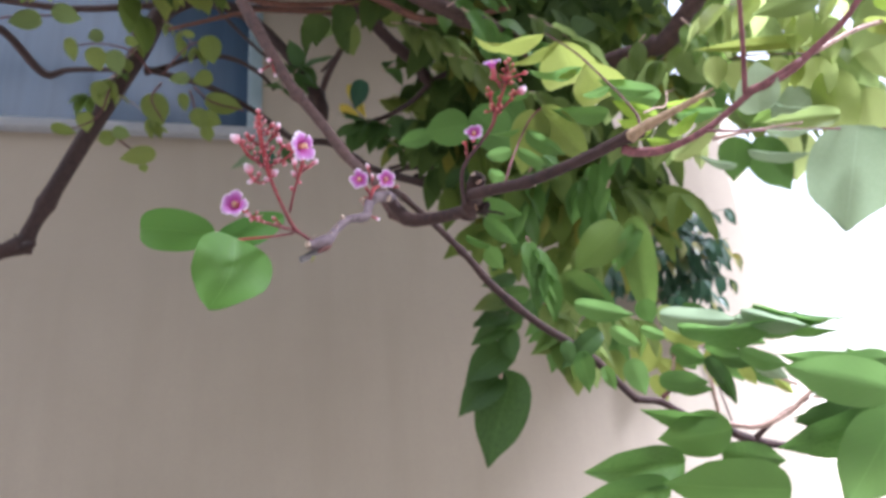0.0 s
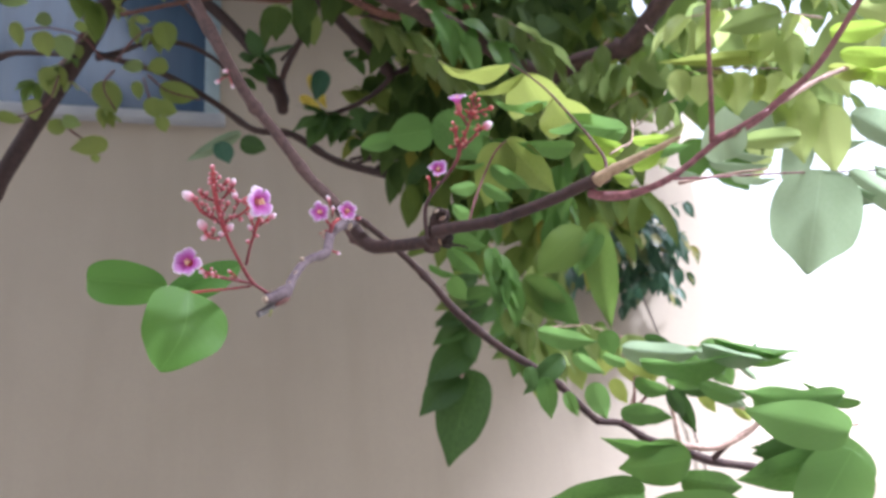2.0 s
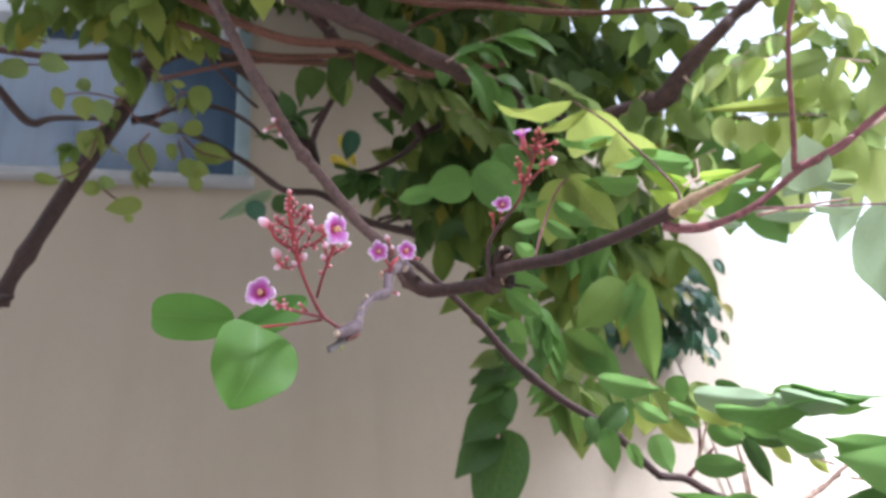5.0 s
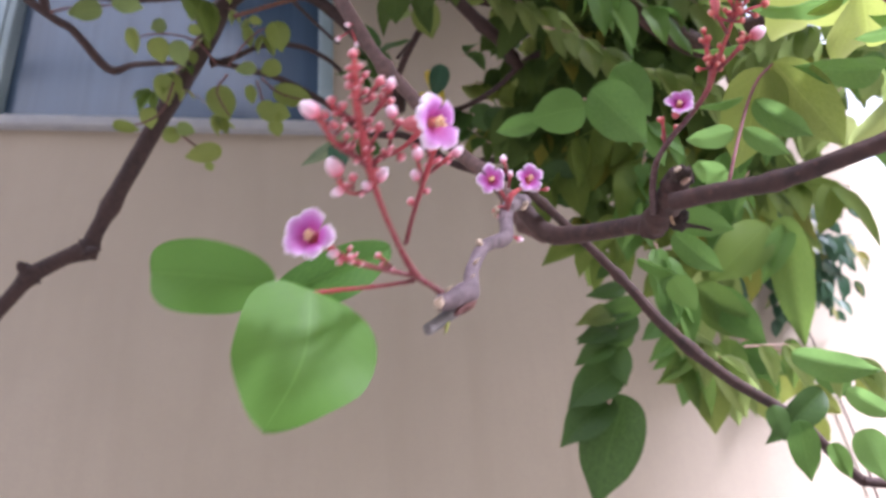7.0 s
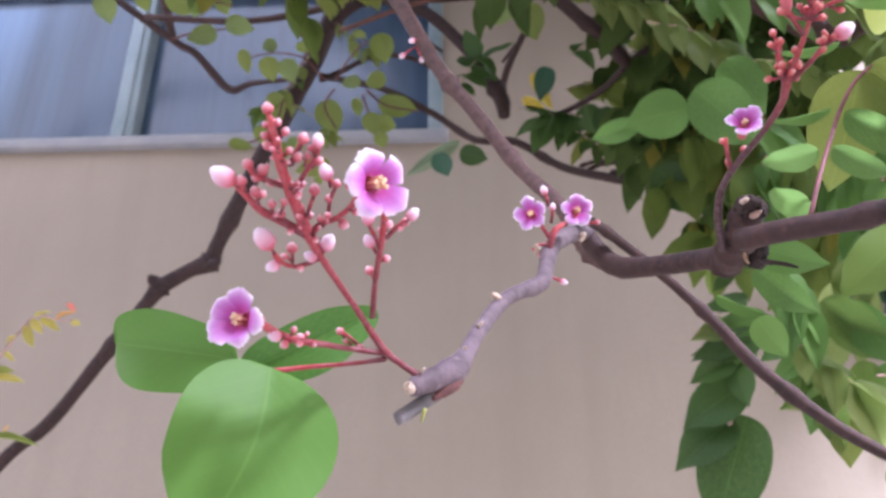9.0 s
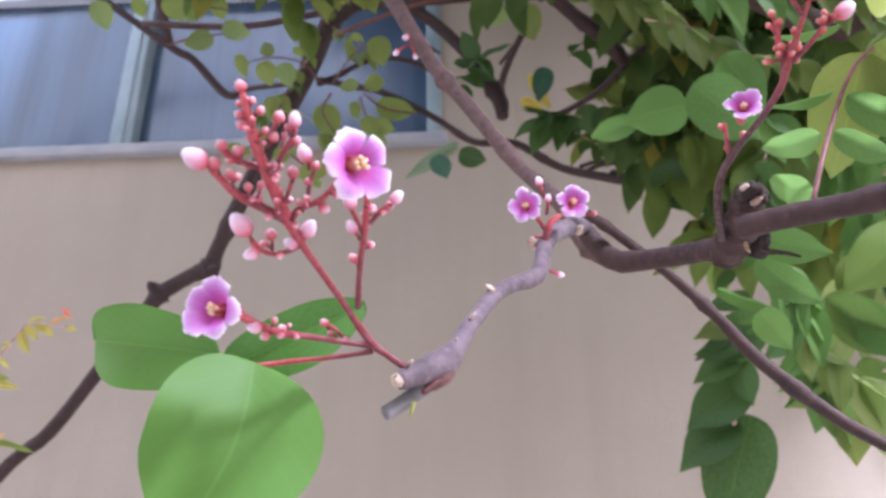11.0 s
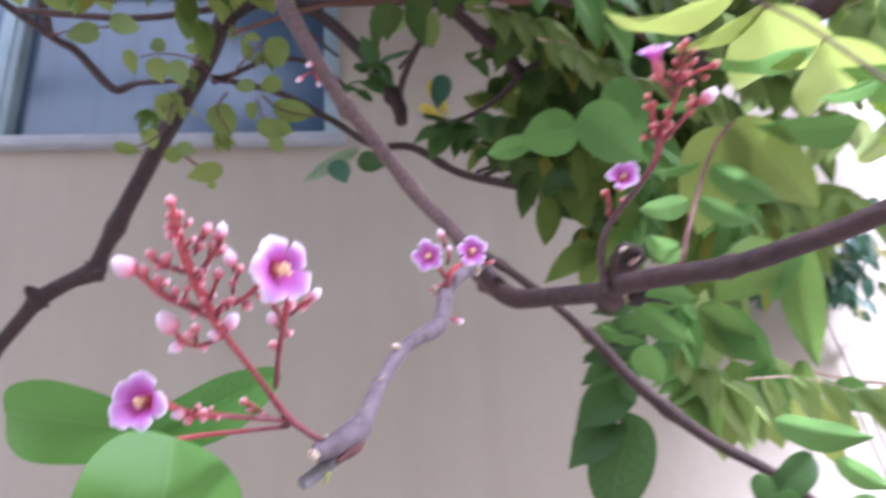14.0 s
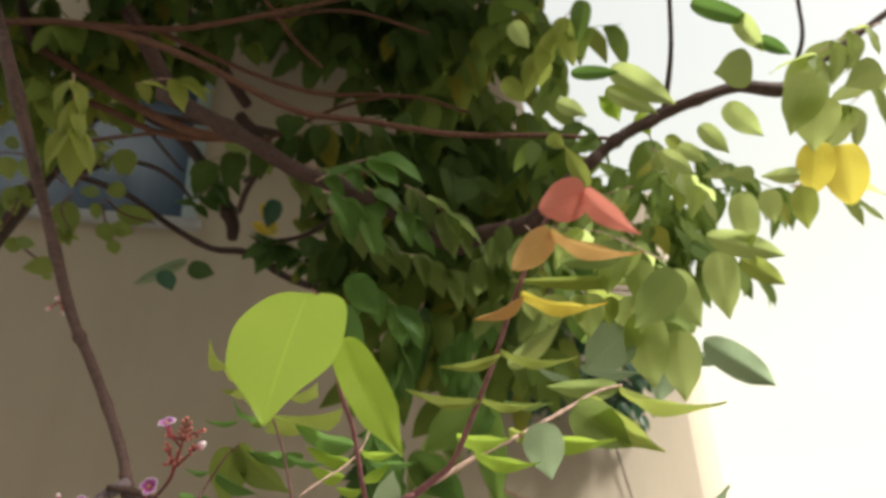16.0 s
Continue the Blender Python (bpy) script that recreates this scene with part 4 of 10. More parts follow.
stem("stub", [(0.0248, 0.2544, 1.5623, 0.00170), (0.0228, 0.2528, 1.5600, 0.00167), (0.0202, 0.2513, 1.5574, 0.00144), (0.0173, 0.2500, 1.5554, 0.00128), (0.0151, 0.2492, 1.5538, 0.00127), (0.0136, 0.2485, 1.5528, 0.00121)], BARK_LILAC, tree, "short blunt greenish-grey side stub", lumpy=0.2, sides=11)
stem("stub", [(0.0163, 0.2452, 1.5574, 0.00110), (0.0159, 0.2448, 1.5570, 0.00101), (0.0157, 0.2447, 1.5569, 0.00055)], SCAR, tree, "", lumpy=0.4, sides=9)
stem("shoot", [(0.0183, 0.2499, 1.5547, 0.00043), (0.0179, 0.2503, 1.5533, 0.00033), (0.0176, 0.2504, 1.5524, 0.00019)], SHOOT, tree, "tiny yellow-green shoot", lumpy=0.4, sides=6)
stem("leaf_scar", [(0.0180, 0.2464, 1.5603, 0.00033), (0.0185, 0.2451, 1.5603, 0.00028), (0.0188, 0.2443, 1.5604, 0.00014)], SCAR, tree, "", lumpy=0.5, sides=6)
stem("leaf_scar", [(0.0155, 0.2446, 1.5575, 0.00032), (0.0160, 0.2433, 1.5576, 0.00027), (0.0164, 0.2426, 1.5577, 0.00014)], SCAR, tree, "", lumpy=0.5, sides=6)
stem("leaf_scar", [(0.0254, 0.2578, 1.5669, 0.00036), (0.0258, 0.2564, 1.5669, 0.00031), (0.0262, 0.2556, 1.5670, 0.00015)], SCAR, tree, "", lumpy=0.5, sides=6)
stem("leaf_scar", [(0.0292, 0.2680, 1.5749, 0.00040), (0.0296, 0.2664, 1.5748, 0.00034), (0.0300, 0.2656, 1.5750, 0.00017)], SCAR, tree, "", lumpy=0.5, sides=6)
stem("leaf_scar", [(0.0345, 0.2819, 1.5857, 0.00095), (0.0336, 0.2793, 1.5855, 0.00069), (0.0330, 0.2780, 1.5856, 0.00031)], SCAR, tree, "pale leaf scar", lumpy=0.4, sides=7)
stem("leaf_scar", [(0.0494, 0.3177, 1.6116, 0.00120), (0.0486, 0.3142, 1.6119, 0.00087), (0.0481, 0.3125, 1.6121, 0.00039)], SCAR, tree, "pale leaf scar", lumpy=0.4, sides=7)
stem("leaf_scar", [(0.1267, 0.2857, 1.6033, 0.00100), (0.1255, 0.2828, 1.6035, 0.00072), (0.1250, 0.2814, 1.6037, 0.00033)], SCAR, tree, "pale leaf scar", lumpy=0.4, sides=7)
stem("leaf_scar", [(0.0677, 0.3476, 1.6290, 0.00140), (0.0679, 0.3439, 1.6284, 0.00101), (0.0681, 0.3421, 1.6283, 0.00046)], SCAR, tree, "pale leaf scar", lumpy=0.4, sides=7)

# nearest blossom cluster
cluster = stem("panicle", [(0.0180, 0.2472, 1.5596, 0.00071), (0.0148, 0.2467, 1.5619, 0.00061), (0.0116, 0.2459, 1.5647, 0.00071), (0.0075, 0.2399, 1.5706, 0.00056), (0.0039, 0.2301, 1.5752, 0.00061), (0.0027, 0.2248, 1.5772, 0.00092), (0.0014, 0.2188, 1.5806, 0.00085), (0.0005, 0.2141, 1.5838, 0.00079), (0.0002, 0.2106, 1.5866, 0.00069), (0.0002, 0.2077, 1.5882, 0.00042)], STALK, tree, "crimson panicle of pink buds and two open lilac flowers", 8, 0, 5, 0.12)
stem("stalk", [(0.0027, 0.2248, 1.5772, 0.00071), (-0.0002, 0.2220, 1.5782, 0.00070), (-0.0036, 0.2193, 1.5794, 0.00061), (-0.0052, 0.2165, 1.5807, 0.00052), (-0.0062, 0.2150, 1.5815, 0.00043)], STALK, cluster, "", sides=7, lumpy=0.12)
stem("stalk", [(0.0035, 0.2298, 1.5758, 0.00048), (0.0015, 0.2292, 1.5745, 0.00043), (-0.0004, 0.2284, 1.5738, 0.00034), (-0.0021, 0.2271, 1.5741, 0.00042), (-0.0031, 0.2256, 1.5751, 0.00046)], STALK, cluster, "", sides=7, lumpy=0.12)
stem("stalk", [(0.0027, 0.2248, 1.5772, 0.00055), (0.0045, 0.2232, 1.5783, 0.00050), (0.0073, 0.2220, 1.5787, 0.00045), (0.0096, 0.2205, 1.5796, 0.00045), (0.0115, 0.2189, 1.5810, 0.00069)], STALK, cluster, "", sides=7, lumpy=0.12)
stem("stalk", [(0.0061, 0.2218, 1.5790, 0.00033), (0.0067, 0.2200, 1.5808, 0.00033), (0.0077, 0.2183, 1.5821, 0.00032), (0.0069, 0.2178, 1.5832, 0.00032)], STALK, cluster, "", sides=7, lumpy=0.12)
stem("stalk", [(0.0025, 0.2227, 1.5793, 0.00033), (0.0035, 0.2210, 1.5807, 0.00033), (0.0045, 0.2194, 1.5819, 0.00041)], STALK, cluster, "", sides=7, lumpy=0.12)
stem("stalk", [(0.0015, 0.2184, 1.5817, 0.00044), (0.0037, 0.2156, 1.5831, 0.00044), (0.0053, 0.2140, 1.5843, 0.00043), (0.0062, 0.2125, 1.5851, 0.00043)], STALK, cluster, "", sides=7, lumpy=0.12)
stem("stalk", [(0.0017, 0.2141, 1.5837, 0.00039), (0.0033, 0.2124, 1.5853, 0.00039), (0.0042, 0.2110, 1.5859, 0.00035)], STALK, cluster, "", sides=7, lumpy=0.12)
stem("stalk", [(0.0002, 0.2171, 1.5820, 0.00040), (-0.0015, 0.2158, 1.5823, 0.00044), (-0.0030, 0.2146, 1.5826, 0.00051), (-0.0039, 0.2133, 1.5830, 0.00031)], STALK, cluster, "", sides=7, lumpy=0.12)
stem("stalk", [(0.0102, 0.2426, 1.5695, 0.00056), (0.0113, 0.2368, 1.5727, 0.00050), (0.0128, 0.2310, 1.5759, 0.00053), (0.0139, 0.2268, 1.5781, 0.00056), (0.0148, 0.2217, 1.5797, 0.00049), (0.0144, 0.2189, 1.5809, 0.00069)], STALK, cluster, "", sides=7, lumpy=0.12)
stem("stalk", [(0.0132, 0.2298, 1.5763, 0.00035), (0.0124, 0.2278, 1.5782, 0.00035), (0.0118, 0.2262, 1.5794, 0.00039)], STALK, cluster, "", sides=7, lumpy=0.12)
stem("stalk", [(0.0143, 0.2280, 1.5777, 0.00043), (0.0163, 0.2256, 1.5783, 0.00042), (0.0179, 0.2244, 1.5788, 0.00042)], STALK, cluster, "", sides=7, lumpy=0.12)
stem("stalk", [(0.0117, 0.2464, 1.5640, 0.00057), (0.0067, 0.2443, 1.5644, 0.00052), (0.0017, 0.2413, 1.5647, 0.00055), (-0.0020, 0.2375, 1.5645, 0.00067), (-0.0043, 0.2344, 1.5651, 0.00048), (-0.0055, 0.2326, 1.5654, 0.00073), (-0.0075, 0.2307, 1.5659, 0.00064)], STALK, cluster, "", sides=7, lumpy=0.12)
stem("stalk", [(0.0077, 0.2467, 1.5652, 0.00038), (0.0061, 0.2450, 1.5666, 0.00033), (0.0045, 0.2434, 1.5675, 0.00028)], STALK, cluster, "", sides=7, lumpy=0.12)
stem("stalk", [(0.0118, 0.2468, 1.5631, 0.00052), (0.0056, 0.2502, 1.5635, 0.00044), (-0.0028, 0.2525, 1.5639, 0.00045), (-0.0094, 0.2531, 1.5637, 0.00050)], STALK, cluster, "", sides=7, lumpy=0.12)
bud(cluster, (0.0000, 0.2073, 1.5891), (0.0002, 0.2082, 1.5881), 0.00086)
stem("pedicel", [(0.0002, 0.2082, 1.5881, 0.00027), (0.0002, 0.2078, 1.5886, 0.00023), (0.0000, 0.2073, 1.5891, 0.00026)], STALK, cluster, "", sides=5, steps=2)
bud(cluster, (0.0005, 0.2094, 1.5881), (0.0003, 0.2104, 1.5869), 0.00059)
stem("pedicel", [(0.0003, 0.2104, 1.5869, 0.00027), (0.0004, 0.2099, 1.5875, 0.00023), (0.0005, 0.2094, 1.5881, 0.00027)], STALK, cluster, "", sides=5, steps=2)
bud(cluster, (-0.0008, 0.2095, 1.5879), (0.0001, 0.2104, 1.5869), 0.00051)
stem("pedicel", [(0.0001, 0.2104, 1.5869, 0.00027), (-0.0003, 0.2099, 1.5874, 0.00023), (-0.0008, 0.2095, 1.5879, 0.00027)], STALK, cluster, "", sides=5, steps=2)
bud(cluster, (0.0011, 0.2090, 1.5878), (0.0004, 0.2098, 1.5870), 0.00059)
stem("pedicel", [(0.0004, 0.2098, 1.5870, 0.00027), (0.0008, 0.2094, 1.5874, 0.00023), (0.0011, 0.2090, 1.5878, 0.00027)], STALK, cluster, "", sides=5, steps=2)
bud(cluster, (0.0020, 0.2100, 1.5869), (0.0007, 0.2108, 1.5861), 0.00066)
stem("pedicel", [(0.0007, 0.2108, 1.5861, 0.00027), (0.0014, 0.2104, 1.5865, 0.00023), (0.0020, 0.2100, 1.5869, 0.00027)], STALK, cluster, "", sides=5, steps=2)
bud(cluster, (-0.0009, 0.2101, 1.5865), (0.0002, 0.2108, 1.5859), 0.00066)
stem("pedicel", [(0.0002, 0.2108, 1.5859, 0.00027), (-0.0003, 0.2105, 1.5862, 0.00023), (-0.0009, 0.2101, 1.5865, 0.00027)], STALK, cluster, "", sides=5, steps=2)
bud(cluster, (-0.0008, 0.2111, 1.5855), (0.0004, 0.2118, 1.5849), 0.00074)
stem("pedicel", [(0.0004, 0.2118, 1.5849, 0.00027), (-0.0001, 0.2115, 1.5852, 0.00023), (-0.0008, 0.2111, 1.5855, 0.00027)], STALK, cluster, "", sides=5, steps=2)
bud(cluster, (0.0021, 0.2124, 1.5852), (0.0008, 0.2131, 1.5846), 0.00060)
stem("pedicel", [(0.0008, 0.2131, 1.5846, 0.00027), (0.0015, 0.2128, 1.5849, 0.00023), (0.0021, 0.2124, 1.5852, 0.00027)], STALK, cluster, "", sides=5, steps=2)
bud(cluster, (0.0045, 0.2105, 1.5859), (0.0037, 0.2115, 1.5845), 0.00087)
stem("pedicel", [(0.0037, 0.2115, 1.5845, 0.00027), (0.0042, 0.2110, 1.5852, 0.00023), (0.0045, 0.2105, 1.5859, 0.00027)], STALK, cluster, "", sides=5, steps=2)
bud(cluster, (0.0063, 0.2117, 1.5858), (0.0059, 0.2129, 1.5840), 0.00092)
stem("pedicel", [(0.0059, 0.2129, 1.5840, 0.00027), (0.0062, 0.2123, 1.5849, 0.00023), (0.0063, 0.2117, 1.5858, 0.00027)], STALK, cluster, "", sides=5, steps=2)
bud(cluster, (0.0032, 0.2128, 1.5843), (0.0022, 0.2136, 1.5834), 0.00075)
stem("pedicel", [(0.0022, 0.2136, 1.5834, 0.00027), (0.0028, 0.2132, 1.5839, 0.00023), (0.0032, 0.2128, 1.5843, 0.00027)], STALK, cluster, "", sides=5, steps=2)
bud(cluster, (0.0047, 0.2128, 1.5845), (0.0040, 0.2138, 1.5832), 0.00052)
stem("pedicel", [(0.0040, 0.2138, 1.5832, 0.00027), (0.0044, 0.2133, 1.5838, 0.00023), (0.0047, 0.2128, 1.5845, 0.00027)], STALK, cluster, "", sides=5, steps=2)
bud(cluster, (0.0063, 0.2132, 1.5837), (0.0051, 0.2139, 1.5829), 0.00067)
stem("pedicel", [(0.0051, 0.2139, 1.5829, 0.00027), (0.0058, 0.2136, 1.5833, 0.00023), (0.0063, 0.2132, 1.5837, 0.00027)], STALK, cluster, "", sides=5, steps=2)
bud(cluster, (-0.0039, 0.2125, 1.5834), (-0.0027, 0.2135, 1.5823), 0.00082)
stem("pedicel", [(-0.0027, 0.2135, 1.5823, 0.00027), (-0.0033, 0.2130, 1.5829, 0.00023), (-0.0039, 0.2125, 1.5834, 0.00027)], STALK, cluster, "", sides=5, steps=2)
bud(cluster, (-0.0021, 0.2138, 1.5831), (-0.0019, 0.2147, 1.5822), 0.00083)
stem("pedicel", [(-0.0019, 0.2147, 1.5822, 0.00027), (-0.0019, 0.2142, 1.5826, 0.00024), (-0.0021, 0.2138, 1.5831, 0.00027)], STALK, cluster, "", sides=5, steps=2)
bud(cluster, (-0.0033, 0.2147, 1.5823), (-0.0021, 0.2153, 1.5820), 0.00061)
stem("pedicel", [(-0.0021, 0.2153, 1.5820, 0.00028), (-0.0026, 0.2150, 1.5822, 0.00024), (-0.0033, 0.2147, 1.5823, 0.00028)], STALK, cluster, "", sides=5, steps=2)
bud(cluster, (-0.0072, 0.2132, 1.5817), (-0.0054, 0.2142, 1.5806), 0.00153)
stem("pedicel", [(-0.0054, 0.2142, 1.5806, 0.00027), (-0.0062, 0.2137, 1.5811, 0.00023), (-0.0072, 0.2132, 1.5817, 0.00027)], STALK, cluster, "", sides=5, steps=2)
bud(cluster, (-0.0052, 0.2139, 1.5815), (-0.0047, 0.2150, 1.5801), 0.00089)
stem("pedicel", [(-0.0047, 0.2150, 1.5801, 0.00027), (-0.0048, 0.2145, 1.5808, 0.00023), (-0.0052, 0.2139, 1.5815, 0.00027)], STALK, cluster, "", sides=5, steps=2)
bud(cluster, (-0.0036, 0.2159, 1.5807), (-0.0033, 0.2171, 1.5791), 0.00088)
stem("pedicel", [(-0.0033, 0.2171, 1.5791, 0.00028), (-0.0034, 0.2165, 1.5799, 0.00024), (-0.0036, 0.2159, 1.5807, 0.00028)], STALK, cluster, "", sides=5, steps=2)
bud(cluster, (-0.0015, 0.2176, 1.5795), (-0.0017, 0.2186, 1.5784), 0.00069)
stem("pedicel", [(-0.0017, 0.2186, 1.5784, 0.00028), (-0.0015, 0.2181, 1.5789, 0.00024), (-0.0015, 0.2176, 1.5795, 0.00028)], STALK, cluster, "", sides=5, steps=2)
bud(cluster, (0.0002, 0.2180, 1.5799), (-0.0006, 0.2191, 1.5784), 0.00062)
stem("pedicel", [(-0.0006, 0.2191, 1.5784, 0.00028), (-0.0001, 0.2186, 1.5792, 0.00024), (0.0002, 0.2180, 1.5799, 0.00028)], STALK, cluster, "", sides=5, steps=2)
bud(cluster, (-0.0006, 0.2196, 1.5788), (-0.0002, 0.2206, 1.5777), 0.00070)
stem("pedicel", [(-0.0002, 0.2206, 1.5777, 0.00028), (-0.0003, 0.2201, 1.5782, 0.00024), (-0.0006, 0.2196, 1.5788, 0.00028)], STALK, cluster, "", sides=5, steps=2)
bud(cluster, (0.0022, 0.2163, 1.5815), (0.0018, 0.2171, 1.5805), 0.00068)
stem("pedicel", [(0.0018, 0.2171, 1.5805, 0.00028), (0.0021, 0.2167, 1.5810, 0.00024), (0.0022, 0.2163, 1.5815, 0.00028)], STALK, cluster, "", sides=5, steps=2)
bud(cluster, (0.0023, 0.2202, 1.5800), (0.0027, 0.2213, 1.5787), 0.00055)
stem("pedicel", [(0.0027, 0.2213, 1.5787, 0.00029), (0.0026, 0.2207, 1.5794, 0.00025), (0.0023, 0.2202, 1.5800, 0.00029)], STALK, cluster, "", sides=5, steps=2)
bud(cluster, (0.0045, 0.2188, 1.5821), (0.0041, 0.2198, 1.5809), 0.00090)
stem("pedicel", [(0.0041, 0.2198, 1.5809, 0.00029), (0.0044, 0.2193, 1.5815, 0.00024), (0.0045, 0.2188, 1.5821, 0.00028)], STALK, cluster, "", sides=5, steps=2)
bud(cluster, (0.0067, 0.2166, 1.5834), (0.0071, 0.2178, 1.5818), 0.00107)
stem("pedicel", [(0.0071, 0.2178, 1.5818, 0.00028), (0.0070, 0.2172, 1.5826, 0.00024), (0.0067, 0.2166, 1.5834, 0.00028)], STALK, cluster, "", sides=5, steps=2)
bud(cluster, (0.0081, 0.2177, 1.5823), (0.0075, 0.2186, 1.5813), 0.00069)
stem("pedicel", [(0.0075, 0.2186, 1.5813, 0.00028), (0.0079, 0.2181, 1.5818, 0.00024), (0.0081, 0.2177, 1.5823, 0.00028)], STALK, cluster, "", sides=5, steps=2)
bud(cluster, (0.0065, 0.2199, 1.5810), (0.0064, 0.2208, 1.5799), 0.00063)
stem("pedicel", [(0.0064, 0.2208, 1.5799, 0.00029), (0.0065, 0.2203, 1.5804, 0.00025), (0.0065, 0.2199, 1.5810, 0.00029)], STALK, cluster, "", sides=5, steps=2)
bud(cluster, (0.0084, 0.2224, 1.5778), (0.0072, 0.2224, 1.5788), 0.00087)
stem("pedicel", [(0.0072, 0.2224, 1.5788, 0.00029), (0.0079, 0.2224, 1.5783, 0.00025), (0.0084, 0.2224, 1.5778, 0.00029)], STALK, cluster, "", sides=5, steps=2)
bud(cluster, (0.0061, 0.2216, 1.5784), (0.0052, 0.2222, 1.5781), 0.00063)
stem("pedicel", [(0.0052, 0.2222, 1.5781, 0.00029), (0.0057, 0.2219, 1.5782, 0.00025), (0.0061, 0.2216, 1.5784, 0.00029)], STALK, cluster, "", sides=5, steps=2)
bud(cluster, (-0.0035, 0.2226, 1.5757), (-0.0023, 0.2238, 1.5740), 0.00156)
stem("pedicel", [(-0.0023, 0.2238, 1.5740, 0.00029), (-0.0028, 0.2232, 1.5748, 0.00025), (-0.0035, 0.2226, 1.5757, 0.00029)], STALK, cluster, "", sides=5, steps=2)
bud(cluster, (-0.0031, 0.2268, 1.5735), (-0.0020, 0.2271, 1.5741), 0.00096)
stem("pedicel", [(-0.0020, 0.2271, 1.5741, 0.00030), (-0.0025, 0.2270, 1.5738, 0.00025), (-0.0031, 0.2268, 1.5735, 0.00030)], STALK, cluster, "", sides=5, steps=2)
bud(cluster, (-0.0004, 0.2263, 1.5761), (-0.0005, 0.2277, 1.5740), 0.00090)
stem("pedicel", [(-0.0005, 0.2277, 1.5740, 0.00030), (-0.0004, 0.2270, 1.5751, 0.00025), (-0.0004, 0.2263, 1.5761, 0.00030)], STALK, cluster, "", sides=5, steps=2)
bud(cluster, (0.0024, 0.2284, 1.5752), (0.0033, 0.2290, 1.5749), 0.00091)
stem("pedicel", [(0.0033, 0.2290, 1.5749, 0.00030), (0.0029, 0.2287, 1.5751, 0.00026), (0.0024, 0.2284, 1.5752, 0.00030)], STALK, cluster, "", sides=5, steps=2)
bud(cluster, (0.0048, 0.2277, 1.5769), (0.0035, 0.2288, 1.5754), 0.00123)
stem("pedicel", [(0.0035, 0.2288, 1.5754, 0.00030), (0.0043, 0.2283, 1.5761, 0.00026), (0.0048, 0.2277, 1.5769, 0.00030)], STALK, cluster, "", sides=5, steps=2)
bud(cluster, (0.0118, 0.2249, 1.5797), (0.0120, 0.2260, 1.5784), 0.00108)
stem("pedicel", [(0.0120, 0.2260, 1.5784, 0.00030), (0.0120, 0.2255, 1.5790, 0.00025), (0.0118, 0.2249, 1.5797, 0.00030)], STALK, cluster, "", sides=5, steps=2)
bud(cluster, (0.0116, 0.2287, 1.5773), (0.0125, 0.2299, 1.5759), 0.00092)
stem("pedicel", [(0.0125, 0.2299, 1.5759, 0.00030), (0.0121, 0.2293, 1.5766, 0.00026), (0.0116, 0.2287, 1.5773, 0.00030)], STALK, cluster, "", sides=5, steps=2)
bud(cluster, (0.0108, 0.2338, 1.5746), (0.0117, 0.2350, 1.5730), 0.00077)
stem("pedicel", [(0.0117, 0.2350, 1.5730, 0.00031), (0.0113, 0.2344, 1.5738, 0.00027), (0.0108, 0.2338, 1.5746, 0.00031)], STALK, cluster, "", sides=5, steps=2)
bud(cluster, (0.0188, 0.2232, 1.5790), (0.0178, 0.2240, 1.5783), 0.00092)
stem("pedicel", [(0.0178, 0.2240, 1.5783, 0.00029), (0.0184, 0.2236, 1.5786, 0.00025), (0.0188, 0.2232, 1.5790, 0.00029)], STALK, cluster, "", sides=5, steps=2)
bud(cluster, (0.0177, 0.2249, 1.5788), (0.0168, 0.2256, 1.5783), 0.00073)
stem("pedicel", [(0.0168, 0.2256, 1.5783, 0.00030), (0.0173, 0.2252, 1.5785, 0.00025), (0.0177, 0.2249, 1.5788, 0.00030)], STALK, cluster, "", sides=5, steps=2)
bud(cluster, (0.0150, 0.2259, 1.5790), (0.0142, 0.2267, 1.5781), 0.00073)
stem("pedicel", [(0.0142, 0.2267, 1.5781, 0.00030), (0.0147, 0.2263, 1.5785, 0.00026), (0.0150, 0.2259, 1.5790, 0.00030)], STALK, cluster, "", sides=5, steps=2)
bud(cluster, (0.0139, 0.2317, 1.5757), (0.0128, 0.2323, 1.5755), 0.00068)
stem("pedicel", [(0.0128, 0.2323, 1.5755, 0.00031), (0.0135, 0.2320, 1.5756, 0.00027), (0.0139, 0.2317, 1.5757, 0.00031)], STALK, cluster, "", sides=5, steps=2)
bud(cluster, (0.0044, 0.2434, 1.5675), (0.0052, 0.2443, 1.5666), 0.00072)
stem("pedicel", [(0.0052, 0.2443, 1.5666, 0.00033), (0.0049, 0.2439, 1.5670, 0.00028), (0.0044, 0.2434, 1.5675, 0.00033)], STALK, cluster, "", sides=5, steps=2)
bud(cluster, (0.0051, 0.2451, 1.5662), (0.0061, 0.2458, 1.5658), 0.00055)
stem("pedicel", [(0.0061, 0.2458, 1.5658, 0.00033), (0.0057, 0.2455, 1.5660, 0.00029), (0.0051, 0.2451, 1.5662, 0.00033)], STALK, cluster, "", sides=5, steps=2)
bud(cluster, (0.0075, 0.2461, 1.5653), (0.0080, 0.2467, 1.5651), 0.00055)
stem("pedicel", [(0.0080, 0.2467, 1.5651, 0.00033), (0.0078, 0.2464, 1.5652, 0.00029), (0.0075, 0.2461, 1.5653, 0.00033)], STALK, cluster, "", sides=5, steps=2)
bud(cluster, (-0.0012, 0.2378, 1.5650), (-0.0009, 0.2386, 1.5644), 0.00077)
